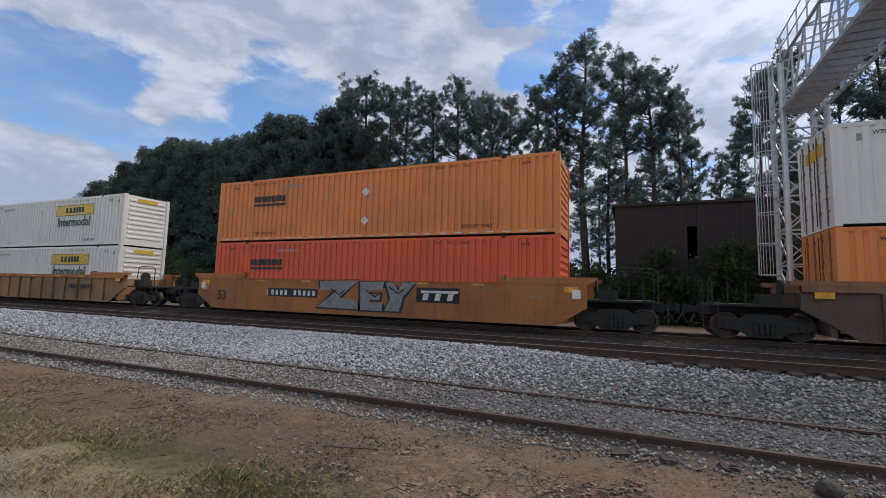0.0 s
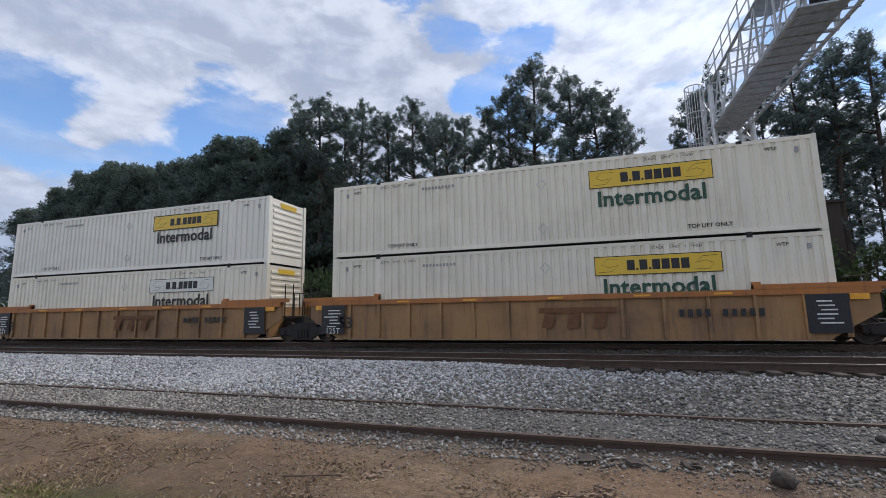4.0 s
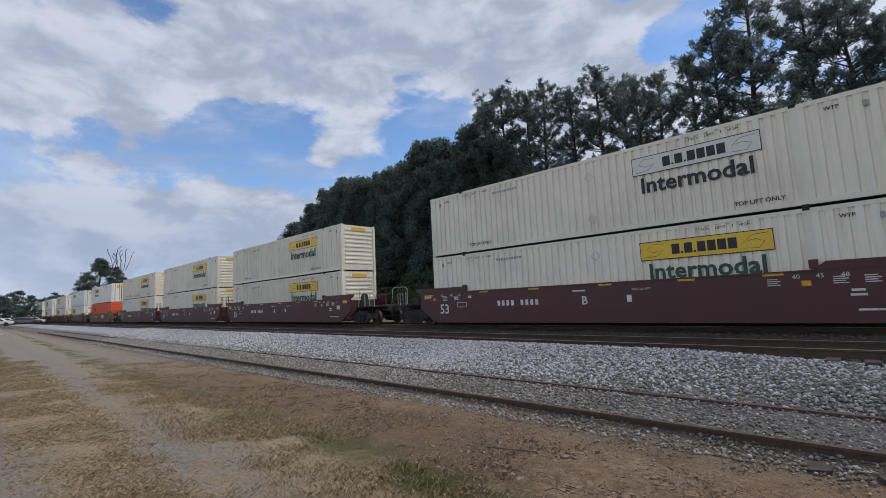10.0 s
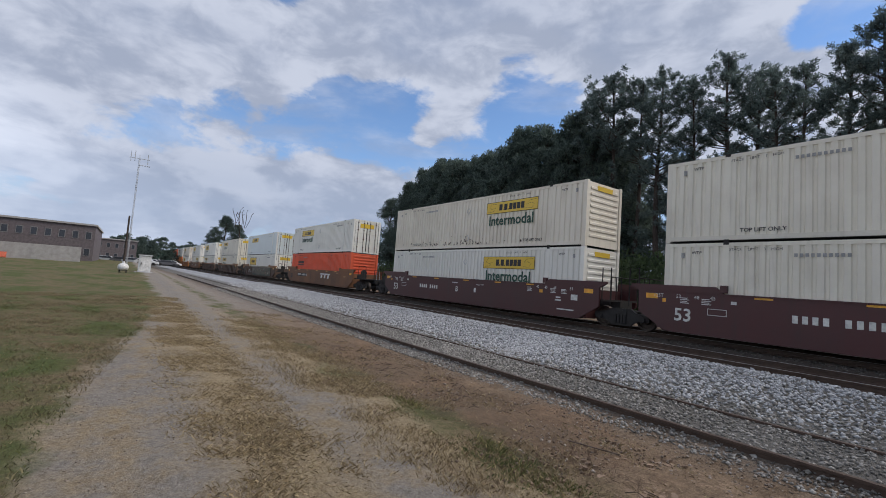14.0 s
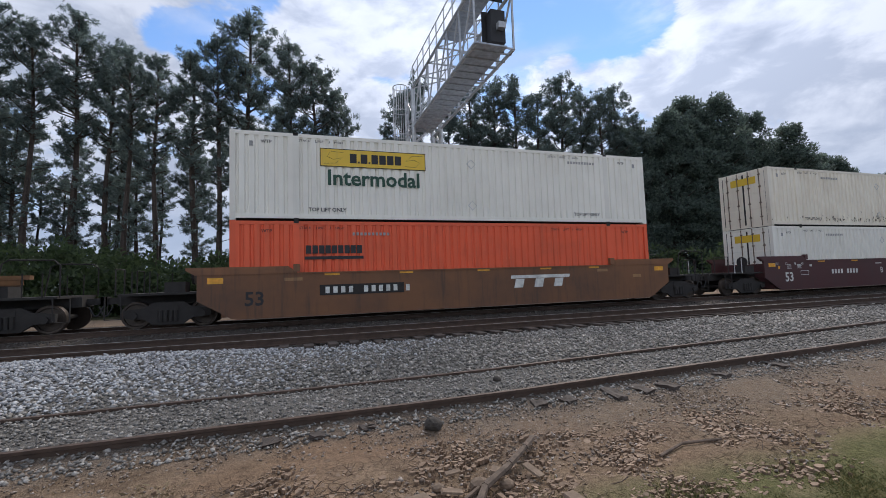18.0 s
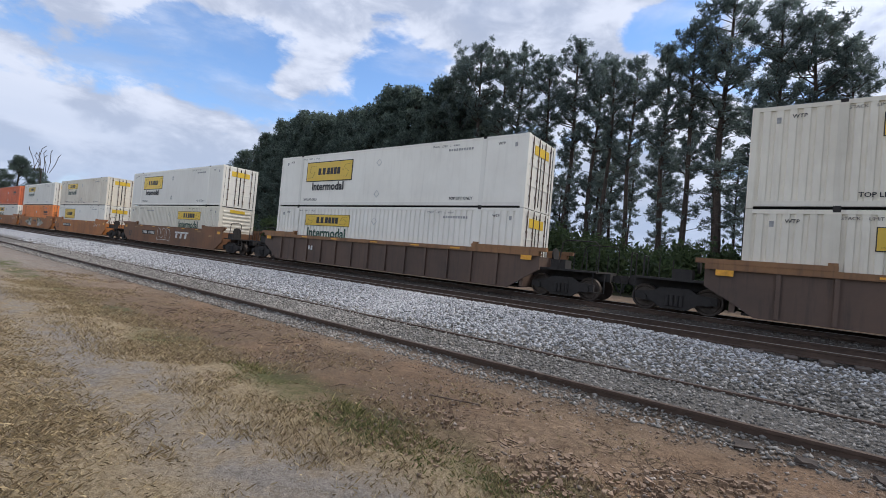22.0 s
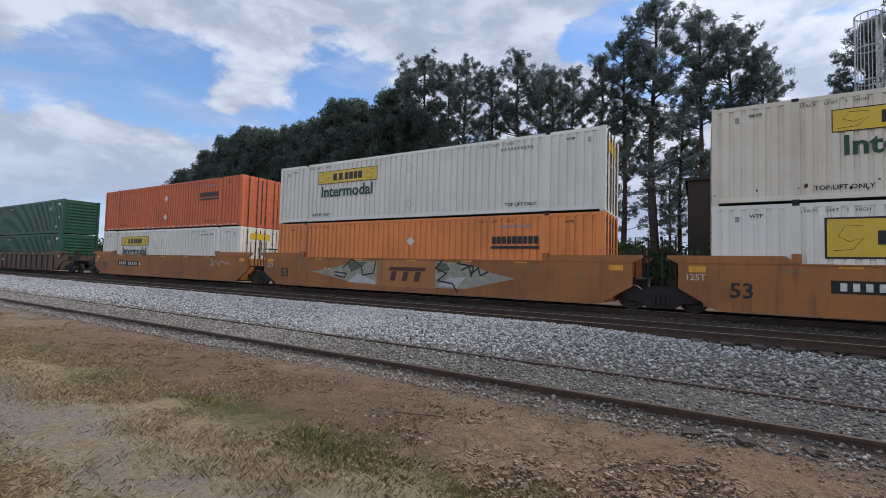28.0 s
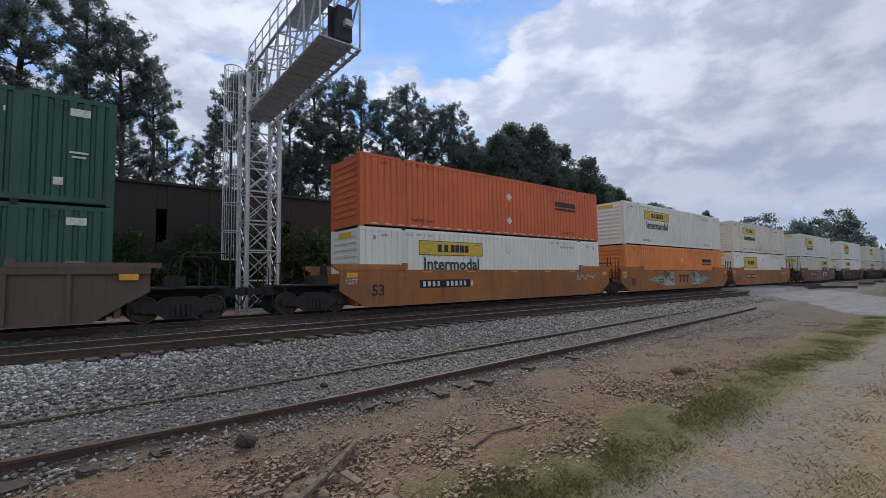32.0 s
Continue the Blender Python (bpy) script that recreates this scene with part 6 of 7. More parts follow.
# ---- signal gantry ----
def build_gantry():
    ob = thing("signal_gantry", "galvanised steel cantilever signal gantry with ladder cage and walkway", "signal gantry")
    x0, x1, y0, y1, zt, zb = 5.7, 7.05, 20.0, 21.3, 10.9, 9.0
    for x in (x0, x1):
        for y in (y0, y1):
            bm = bmesh.new()
            rod(bm, (x, y, -0.1), (x, y, zt), 0.105, 10)
            part("leg", bm, M["galv"], ob, smooth=False)

    def brace(name, a, c, w):
        part(name, bar(bmesh.new(), a, c, w), M["galv"], ob)
    for k in range(8):
        z, z2 = 0.4 + k * 1.3, 0.4 + (k + 1) * 1.3
        for a, c in (((x0, y0), (x1, y0)), ((x0, y1), (x1, y1)), ((x0, y0), (x0, y1)), ((x1, y0), (x1, y1))):
            brace("tower_rung", (*a, z), (*c, z), 0.06)
            brace("tower_brace", (*a, z), (*c, z2), 0.04)
            brace("tower_brace", (*c, z), (*a, z2), 0.04)
    # arm over the tracks
    tip = 12.3
    for x in (x0, x1):
        for z in (zb, zt):
            part("arm_chord", rod(bmesh.new(), (x, y1, z), (x, tip, z), 0.06, 8), M["galv"], ob)
    n = 6
    for k in range(n):
        ya, yb = y0 - (y0 - tip) * k / n, y0 - (y0 - tip) * (k + 1) / n
        for x in (x0, x1):
            brace("arm_post", (x, yb, zb), (x, yb, zt), 0.055)
            brace("arm_brace", (x, ya, zb), (x, yb, zt), 0.05)
        brace("arm_strut", (x0, yb, zt), (x1, yb, zt), 0.05)
        brace("arm_brace", (x0, ya, zt), (x1, yb, zt), 0.04)
        brace("arm_strut", (x0, yb, zb), (x1, yb, zb), 0.05)
    bm = bmesh.new()
    box(bm, x0 - 0.05, x1 - 0.28, tip - 0.1, y0 + 0.6, zb - 0.03, zb + 0.02)
    walkway = part("walkway", bm, M["grate"], ob, "grey steel grating walkway")
    for k in range(16):
        y = tip + 0.25 + k * 0.5
        part("walkway_joist", box(bmesh.new(), x0 - 0.05, x1 + 0.05, y, y + 0.05, zb - 0.07, zb - 0.032), M["grate"], walkway)
    bm = bmesh.new()
    box(bm, x0, x1 - 0.55, tip + 0.2, tip + 3.2, zt - 0.02, zt + 0.02)
    part("upper_platform", bm, M["grate"], ob)
    for x in (x0, x1):
        for k in range(9):
            y = tip + k * (y0 - tip) / 8
            part("guard_post", rod(bmesh.new(), (x, y, zt), (x, y, zt + 1.05), 0.025), M["galv"], ob)
        for dz in (0.55, 1.05):
            part("guard_rail", rod(bmesh.new(), (x, tip, zt + dz), (x, y0, zt + dz), 0.022), M["galv"], ob)
    for z in (zb + 0.35, zt + 0.25):
        bm = bmesh.new()
        box(bm, x0 + 0.72, x1 - 0.12, tip + 0.3, tip + 0.7, z, z + 1.1)
        head = part("signal_head", bm, M["dark_box"], ob, "black signal housing seen from behind")
        part("backing_board", box(bmesh.new(), x0 + 0.58, x1 + 0.02, tip + 0.703, tip + 0.75, z - 0.12, z + 1.22), M["dark_box"], head)
        part("signal_bracket", box(bmesh.new(), x0 + 0.9, x1 - 0.2, tip + 0.1, tip + 0.298, z + 0.4, z + 0.6), M["galv"], head)
    # ladder cage
    cx, cy = 5.15, 20.3
    for k in range(10):
        a = radians(60 + k * 33)
        part("cage_bar", rod(bmesh.new(), (cx + 0.36 * math.cos(a), cy + 0.36 * math.sin(a), 2.6), (cx + 0.36 * math.cos(a), cy + 0.36 * math.sin(a), zt + 0.1), 0.016, 4), M["galv"], ob)
    for k in range(8):
        z = 2.6 + k * 1.2
        part("cage_hoop", tube(bmesh.new(), [(cx + 0.36 * math.cos(radians(j * 30)), cy + 0.36 * math.sin(radians(j * 30)), z) for j in range(13)], 0.022, 4), M["galv"], ob)
    for y in (cy - 0.2, cy + 0.2):
        part("ladder_rail", rod(bmesh.new(), (cx + 0.3, y, 0.3), (cx + 0.3, y, zt + 0.1), 0.022), M["galv"], ob)
    for k in range(34):
        part("ladder_rung", rod(bmesh.new(), (cx + 0.3, cy - 0.2, 0.5 + k * 0.3), (cx + 0.3, cy + 0.2, 0.5 + k * 0.3), 0.014, 4), M["galv"], ob)
    for a in (x0, x1):
        for c in (y0, y1):
            part("footing", box(bmesh.new(), a - 0.3, a + 0.3, c - 0.3, c + 0.3, -0.4, 0.05), M["pale"], ob, "concrete footing")
    return ob


build_gantry()


# ---- trees ----
def foliage(name, dark, light):
    mt, nt, b = nodes_of(name)
    isl = nt.nodes.new("ShaderNodeNewGeometry").outputs["Random Per Island"]
    c = ramp(nt, isl, [(0.0, dark), (1.0, light)])
    nt.links.new(c, b.inputs["Base Color"])
    b.inputs["Roughness"].default_value = 0.6
    tr = nt.nodes.new("ShaderNodeBsdfTranslucent")
    nt.links.new(c, tr.inputs[0])
    mx = nt.nodes.new("ShaderNodeMixShader")
    mx.inputs[0].default_value = 0.62
    nt.links.new(b.outputs[0], mx.inputs[1]), nt.links.new(tr.outputs[0], mx.inputs[2])
    nt.links.new(mx.outputs[0], nt.nodes["Material Output"].inputs[0])
    return mt


M["needles"] = foliage("pine_needles", (0.064, 0.090, 0.092), (0.22, 0.280, 0.250))
M["leaves"] = foliage("broad_leaves", (0.050, 0.070, 0.064), (0.18, 0.235, 0.188))
M["scrub"] = foliage("scrub_leaves", (0.040, 0.064, 0.030), (0.105, 0.15, 0.065))


def leaf_mesh(name, centres, radii, per, size, material, rng, slim=0.45):
    """Clumps of small leaves or needle tufts: centres (n,3), radii (n,3)."""
    n = len(centres) * per
    c = np.repeat(np.array(centres), per, 0)
    r = np.repeat(np.array(radii), per, 0)
    d = rng.normal(size=(n, 3))
    d /= np.linalg.norm(d, axis=1)[:, None]
    p = c + d * r * (rng.uniform(0.15, 1.0, (n, 1)) ** 0.7)
    a = d + rng.normal(size=(n, 3)) * 0.8
    a[:, 2] += 0.35
    a /= np.linalg.norm(a, axis=1)[:, None]
    b = np.cross(a, rng.normal(size=(n, 3)))
    b /= np.linalg.norm(b, axis=1)[:, None] + 1e-9
    s = size * rng.uniform(0.6, 1.35, (n, 1))
    v = np.stack([p - a * s, p + b * s * slim, p + a * s, p - b * s * slim], 1).reshape(-1, 3)
    f = np.arange(4 * n).reshape(-1, 4)
    me = bpy.data.meshes.new(name)
    me.from_pydata(v.tolist(), [], f.tolist())
    me.materials.append(material)
    return me


def trunk_mesh(path, r0, r1, limbs, n=8):
    bm = bmesh.new()
    prev = None
    for k, p in enumerate(path):
        r = r0 + (r1 - r0) * k / (len(path) - 1)
        ring = [bm.verts.new((p[0] + r * math.cos(j * 2 * math.pi / n), p[1] + r * math.sin(j * 2 * math.pi / n), p[2])) for j in range(n)]
        if prev:
            for j in range(n):
                bm.faces.new((prev[j], prev[(j + 1) % n], ring[(j + 1) % n], ring[j]))
        prev = ring
    for pts, r in limbs:
        for k, (a, c) in enumerate(zip(pts, pts[1:])):
            q = r * (1 - k / len(pts))
            rod(bm, a, c, q, 5, q * 0.65)
    return mesh_of(bm, "trunk", M["bark"])


def needle_mesh(name, centres, radii, per, material, rng):
    """Brushes of thin pointed needles that stand out from each twig's end."""
    n = len(centres) * per
    c, r = np.repeat(np.array(centres), per, 0), np.repeat(np.array(radii), per)[:, None]
    d = rng.normal(size=(n, 3))
    d[:, 2] = d[:, 2] * 0.75 + 0.35
    d /= np.linalg.norm(d, axis=1)[:, None]
    b = np.cross(d, rng.normal(size=(n, 3)))
    b /= np.linalg.norm(b, axis=1)[:, None] + 1e-9
    root = c + rng.normal(size=(n, 3)) * r * 0.30
    tip = root + d * r * rng.uniform(0.55, 1.1, (n, 1))
    w = rng.uniform(0.016, 0.034, (n, 1))
    v = np.stack([root - b * w * 0.6, root + b * w * 0.6, (root + tip) / 2 + b * w, tip, (root + tip) / 2 - b * w], 1)[:, [0, 1, 2, 3, 4]].reshape(-1, 3)
    me = bpy.data.meshes.new(name)
    me.from_pydata(v.tolist(), [], np.arange(5 * n).reshape(-1, 5).tolist())
    me.materials.append(material)
    return me


def pine_meshes(seed, crown, spread, limbs_n, lean):
    """A pine 20 m tall: long bare trunk, short curved limbs, needle brushes at and along their ends."""
    rng = np.random.default_rng(seed)
    height = 20.0
    path = [(lean * (k / 10) ** 2 + 0.12 * math.sin(k * 0.9 + seed), 0.12 * math.cos(k * 0.7 + seed), height * k / 10) for k in range(11)]
    z, xs, ys = [p[2] for p in path], [p[0] for p in path], [p[1] for p in path]
    limbs, cs, rs = [], [], []

    def limb(h, reach, rise, thick, fill):
        px, py = np.interp(h, z, xs), np.interp(h, z, ys)
        a = rng.uniform(0, 2 * math.pi)
        end = np.array((px + reach * math.cos(a), py + reach * math.sin(a), h + reach * rise))
        mid = np.array((px + 0.5 * reach * math.cos(a - 0.2), py + 0.5 * reach * math.sin(a - 0.2), h + reach * rise * 0.25))
        limbs.append(([(px, py, h - 0.15), tuple(mid), tuple(end)], thick))
        for f in np.arange(0.45, 1.01, 0.30 / max(0.5, reach)):
            base = mid + (end - mid) * (f - 0.4) / 0.6
            for j in range(fill):
                cs.append(base + rng.normal(0, 0.20, 3) * (1, 1, 0.7) + (0, 0, 0.1))
                rs.append(rng.uniform(0.21, 0.37))

    for k in range(limbs_n):
        t = (k + rng.uniform(0, 1)) / limbs_n
        shape = min(1.0, 0.22 + 2.3 * (1 - t)) * min(1.0, 0.50 + 1.6 * t)
        limb(height * (crown + (0.99 - crown) * t), spread * shape * rng.uniform(0.4, 1.15), rng.uniform(0.05, 0.55) + 0.35 * t, 0.055 * (1.25 - t), 2)
    for k in range(24):
        limb(height * rng.uniform(crown * 0.42, crown), rng.uniform(0.6, 2.0), rng.uniform(-0.15, 0.25), 0.028, 1)
    for k in range(7):
        cs.append((xs[-1] + rng.normal(0, 0.15), ys[-1] + rng.normal(0, 0.15), height - 0.22 * k))
        rs.append(0.36)
    return trunk_mesh(path, 0.27, 0.05, limbs), needle_mesh("crown", cs, rs, 38, M["needles"], rng)


PINES = [pine_meshes(*q) for q in ((1, 0.60, 2.2, 62, 0.5), (2, 0.66, 2.3, 58, -0.6), (3, 0.55, 2.0, 66, 0.2), (4, 0.70, 2.5, 52, 0.8), (5, 0.62, 1.9, 60, -0.3), (6, 0.52, 2.2, 64, 0.0))]


def broad_meshes(seed, clumps, per, pointed=False):
    rng = np.random.default_rng(seed)
    cs, rs, limbs = [], [], []
    for k in range(clumps):
        a, t = rng.uniform(0, 6.28), rng.uniform(0.04, 1)
        if pointed:
            t = t ** 0.85
            r = 3.7 * min(1.0, 0.10 + 1.5 * (1 - t)) ** 0.8 * rng.uniform(0.4, 1.12)
        else:
            r = 3.5 * math.sin(math.pi * min(0.97, 0.30 + 0.69 * t)) ** 0.7 * rng.uniform(0.5, 1.0)
        end = (r * math.cos(a), r * math.sin(a), 15.9 * t)
        cs.append(end)
        q = 0.85 - 0.3 * t if pointed else 0.9
        rs.append((q * rng.uniform(0.67, 1.33), q * rng.uniform(0.67, 1.33), rng.uniform(0.45, 0.85)))
        if k % 2 == 0:
            limbs.append(([(0, 0, max(0.8, end[2] - r * 0.8)), (end[0] * 0.5, end[1] * 0.5, end[2] - r * 0.3), end], 0.07))
    path = [(0.1 * math.sin(k), 0.1 * math.cos(k), 15 * k / 8) for k in range(9)]
    return trunk_mesh(path, 0.28, 0.05, limbs), leaf_mesh("crown", cs, rs, per, 0.135, M["leaves"], rng, 0.36)


BROADS = [broad_meshes(s, 120, 210) for s in (11, 12, 13, 14)]
POINTED = [broad_meshes(s, 190, 140, True) for s in (21, 22, 23, 24)]


def plant(kind, meshes, x, y, height, label, group, wide=1.0, turn=0.0, base=-0.2):
    ob = thing("tree", label, kind, group)
    part("trunk", meshes[0], M["bark"], ob)
    part("crown", meshes[1], M["needles"], ob)
    full = 20.2 if kind == "pine tree" else 16.4
    k = (height - base) / full
    ob.matrix_basis = pose(x, y, base, 0, 0, turn) @ Matrix.Diagonal((wide * k, wide * k, k, 1))
    return ob


FAR_TREES = []


def afar(x, y, height, wide, base):
    FAR_TREES.append((x, y, height, wide, base))


def far_tree_belt():
    """The trees too far off to tell apart, as clumps of leaves over short trunks."""
    g = np.random.default_rng(40)
    cs, rs = [], []
    for x, y, height, wide, base in FAR_TREES:
        k = (height - base) / 16.4
        t, a = g.uniform(0.04, 1, 60), g.uniform(0, 6.28, 60)
        r = 3.5 * np.sin(math.pi * np.minimum(0.97, 0.30 + 0.69 * t)) ** 0.7 * g.uniform(0.5, 1.0, 60) * k * wide
        cs.append(np.stack([x + r * np.cos(a), y + r * np.sin(a), base + 15.9 * t * k], 1))
        rs.append(np.stack([g.uniform(0.7, 1.3, 60) * k * wide, g.uniform(0.7, 1.3, 60) * k * wide, g.uniform(0.6, 1.0, 60) * k], 1))
    ob = new("distant_trees", leaf_mesh("distant_trees", np.concatenate(cs), np.concatenate(rs), 44, 0.24, M["leaves"], g, 0.5))
    tagged(ob, "distant dark green trees along the line", "trees", kind="stuff")


rng = random.Random(7)
ROW = "pines behind the railway"
# the front pines: x, y, height of the top, which form, breadth
FRONT = ((-2.75, 32.6, 20.9, 2, 1.1), (-4.6, 32.6, 18.9, 4, 0.9), (0.1, 32, 18.7, 0, 0.85), (1.9, 32, 17.3, 1, 1.05), (3.6, 32.6, 15.6, 3, 0.85), (7.6, 31.5, 15.8, 1, 0.9), (9.3, 34, 18.2, 3, 0.8), (-6.2, 33, 17.8, 2, 0.95), (-8.6, 33.5, 17.6, 5, 0.9), (-10.4, 34, 18.0, 4, 0.9))
WEST = ((-13.9, 35.4, 20.9, 2, 0.95), (-12.2, 35.8, 19.2, 0, 0.9), (-16.2, 35, 19.6, 4, 0.9), (-18.6, 34.6, 21.0, 5, 1.0), (-20.6, 35.0, 20.8, 2, 0.9), (-22.6, 34.5, 21.9, 1, 0.95), (-24.9, 35, 21.4, 0, 0.95), (-27.4, 35.5, 20.0, 5, 1.0), (13.6, 37, 17.2, 2, 1.0))
EAST = ((16.0, 37.4, 19.9, 5, 1.0), (18.2, 38, 20.8, 0, 1.0), (20.8, 38, 21.4, 2, 1.0), (23.3, 38, 20.2, 5, 1.0), (26.3, 38, 22.3, 2, 1.05), (28.9, 38.4, 21.0, 0, 0.95), (31.0, 38, 20.9, 5, 1.0), (33.0, 38.2, 22.0, 2, 0.95), (36.0, 39, 19.5, 5, 1.0))
for x, y, h, v, w in FRONT + WEST + EAST:
    plant("pine tree", PINES[v], x, y, h, "tall dark pine with a bare lower trunk", ROW, w, rng.uniform(0, 360))
for k in range(31):
    x = -24 + k * 1.32 + rng.uniform(-0.5, 0.5)
    plant("pine tree", PINES[rng.randrange(6)], x, rng.uniform(35.5, 46), rng.uniform(10.5, 16.5) * (1 if x < 3 or x > 9 else 0.85), "slender dark pine standing in the second row", ROW, rng.uniform(0.8, 1.1), rng.uniform(0, 360))
for k in range(8):
    x = -26 + k * 1.6 + rng.uniform(-0.5, 0.5)
    plant("pine tree", PINES[(2, 5, 0)[k % 3]], x, rng.uniform(37, 48), rng.uniform(6.0, 10.5), "young dark pine among taller trunks", ROW, rng.uniform(1.1, 1.6), rng.uniform(0, 360))
for k in range(12):
    x = 12 + k * 2.2 + rng.uniform(-0.5, 0.5)
    plant("pine tree", PINES[rng.randrange(6)], x, rng.uniform(39, 48), rng.uniform(13, 18), "slender dark pine standing in the second row", ROW, rng.uniform(0.9, 1.2), rng.uniform(0, 360))
for k in range(4):
    x = 15 + k * 5.0 + rng.uniform(-0.5, 0.5)
    plant("pine tree", PINES[(2, 5, 0)[k % 3]], x, rng.uniform(38, 46), rng.uniform(7, 11), "young dark pine among taller trunks", ROW, rng.uniform(1.1, 1.5), rng.uniform(0, 360))
# dense woods to both sides
SIDE = "dense woods behind the railway"
for k in range(34):
    x = -23 - k * 1.28 + rng.uniform(-0.5, 0.5)
    top = np.interp(-x, [23, 26, 29, 31, 33, 37, 40, 46, 52, 55, 58, 63, 66], [17.5, 18.5, 20.3, 18.8, 19.7, 20.7, 18.4, 18.4, 20.7, 20.2, 18.0, 17.6, 15.5])
    plant("tree", (POINTED if k % 3 else BROADS)[rng.randrange(4)], x, 36 + rng.uniform(-1, 2), top * rng.uniform(0.93, 1.04), "dense dark green tree with foliage to the ground", SIDE, rng.uniform(0.8, 1.1), rng.uniform(0, 360))
for k in range(30):
    x_ = -22 + k * 1.9 + rng.uniform(-1, 1)
    plant("tree", BROADS[rng.randrange(4)], x_, rng.uniform(44, 60), rng.uniform(3.2, 5.0) * (1 if x_ < 2 else 0.9), "low dark tree deep in the woods", SIDE, rng.uniform(1.0, 1.5), rng.uniform(0, 360))
for k in range(44):
    x = 34.5 + k * 2.4 + rng.uniform(-0.7, 0.7)
    top = np.interp(x, [34, 38, 41, 44.7, 50.5, 55.6, 63, 71, 81, 140], [17.5, 18.3, 20.3, 23.2, 22.0, 20.4, 18.6, 17.0, 15.5, 13.0])
    plant("tree", (BROADS if k % 4 == 3 else POINTED)[rng.randrange(4)], x, 38 + rng.uniform(-1, 3.5), top * rng.uniform(0.84, 1.03), "dense dark green tree with foliage to the ground", SIDE, rng.uniform(0.95, 1.45), rng.uniform(0, 360))


def bush_row():
    g = np.random.default_rng(5)
    n = 560
    x = g.uniform(-75, 70, n)
    y = g.uniform(25, 31, n)
    c = np.stack([x, y, g.uniform(0.0, 1.0, n) * np.interp(x, [-75, -14, -1, 13, 20, 70], [4.6, 4.0, 3.0, 2.4, 3.2, 4.0])], 1)
    keep = ~((x > -1.2) & (x < 13) & (y > 25.4))
    c = c[keep]
    r = np.stack([g.uniform(0.6, 1.4, len(c)), g.uniform(0.6, 1.2, len(c)), g.uniform(0.5, 1.0, len(c))], 1)
    ob = new("undergrowth", leaf_mesh("undergrowth", c, r, 60, 0.2, M["scrub"], g, 0.4))
    tagged(ob, "dark green scrub and vines under the trees", "bushes", kind="stuff")
    n = 460
    x = g.uniform(-21, -0.9, n)
    c = np.stack([x, g.uniform(28, 36, n), g.uniform(0, 1, n) * np.interp(x, [-21, -11, -6, -1], [5.2, 3.8, 3.2, 3.4])], 1)
    r = np.stack([g.uniform(0.5, 1.2, n), g.uniform(0.5, 1.1, n), g.uniform(0.4, 0.9, n)], 1)
    ob = new("thicket", leaf_mesh("thicket", c, r, 46, 0.2, M["scrub"], g, 0.4))
    tagged(ob, "dark green thicket between pine trunks", "bushes", kind="stuff")
    n = 380
    x = g.uniform(-2, 22, n)
    c = np.stack([x, g.uniform(24.4, 25.4, n), g.uniform(0, 1, n) ** 1.3 * np.interp(x, [-2, 0, 2.5, 3.6, 6, 10, 22], [1.4, 3.0, 4.2, 3.6, 5.0, 4.4, 3.0])], 1)
    r = np.stack([g.uniform(0.4, 0.9, n), g.uniform(0.4, 0.7, n), g.uniform(0.4, 0.8, n)], 1)
    ob = new("hedge", leaf_mesh("hedge", c, r, 70, 0.16, M["scrub"], g, 0.4))
    tagged(ob, "green bushes growing against a dark shed wall", "bushes", kind="stuff")


bush_row()


# ---- the dark shed behind the tracks ----
def build_shed():
    mt = paint("black_weathered_boards", (0.034, 0.030, 0.027), (0.06, 0.042, 0.03), 0.6, 0.95)
    ob = thing("shed", "long dark weathered shed with open doorways behind the tracks", "building")
    x0, x1, y0, y1, h = -0.55, 12.4, 26.0, 32.0, 6.6
    holes = ((3.0, 3.45, 3.7, 5.4), (9.2, 9.7, 3.5, 5.2))
    xs = [x0] + [v for a in holes for v in a[:2]] + [x1]
    for a, c in zip(xs[::2], xs[1::2]):
        n = max(1, round((c - a) / 1.9))
        for k in range(n):
            bm = bmesh.new()
            box(bm, a + (c - a) * k / n + 0.008, a + (c - a) * (k + 1) / n - 0.008, y0, y0 + 0.2, -0.3, h)
            part("wall_panel", bm, mt, ob)
    for a, c, z0, z1 in holes:
        for lo, hi in ((-0.3, z0), (z1, h)):
            if hi - lo > 0.2:
                bm = bmesh.new()
                box(bm, a + 0.008, c - 0.008, y0, y0 + 0.2, lo, hi)
                part("wall_panel", bm, mt, ob)
    for a, c, d in ((x0, x0 + 0.2, y0 + 0.21), (x1 - 0.2, x1, y0 + 0.21), (x0 + 0.21, x1 - 0.21, y1 - 0.2)):
        part("wall", box(bmesh.new(), a, c, d, y1, -0.3, h), mt, ob)
    bm = bmesh.new()
    box(bm, x0 - 0.15, x1 + 0.15, y0 - 0.15, y1 + 0.15, h + 0.003, h + 0.14)
    part("roof", bm, mt, ob, "flat dark roof")


build_shed()


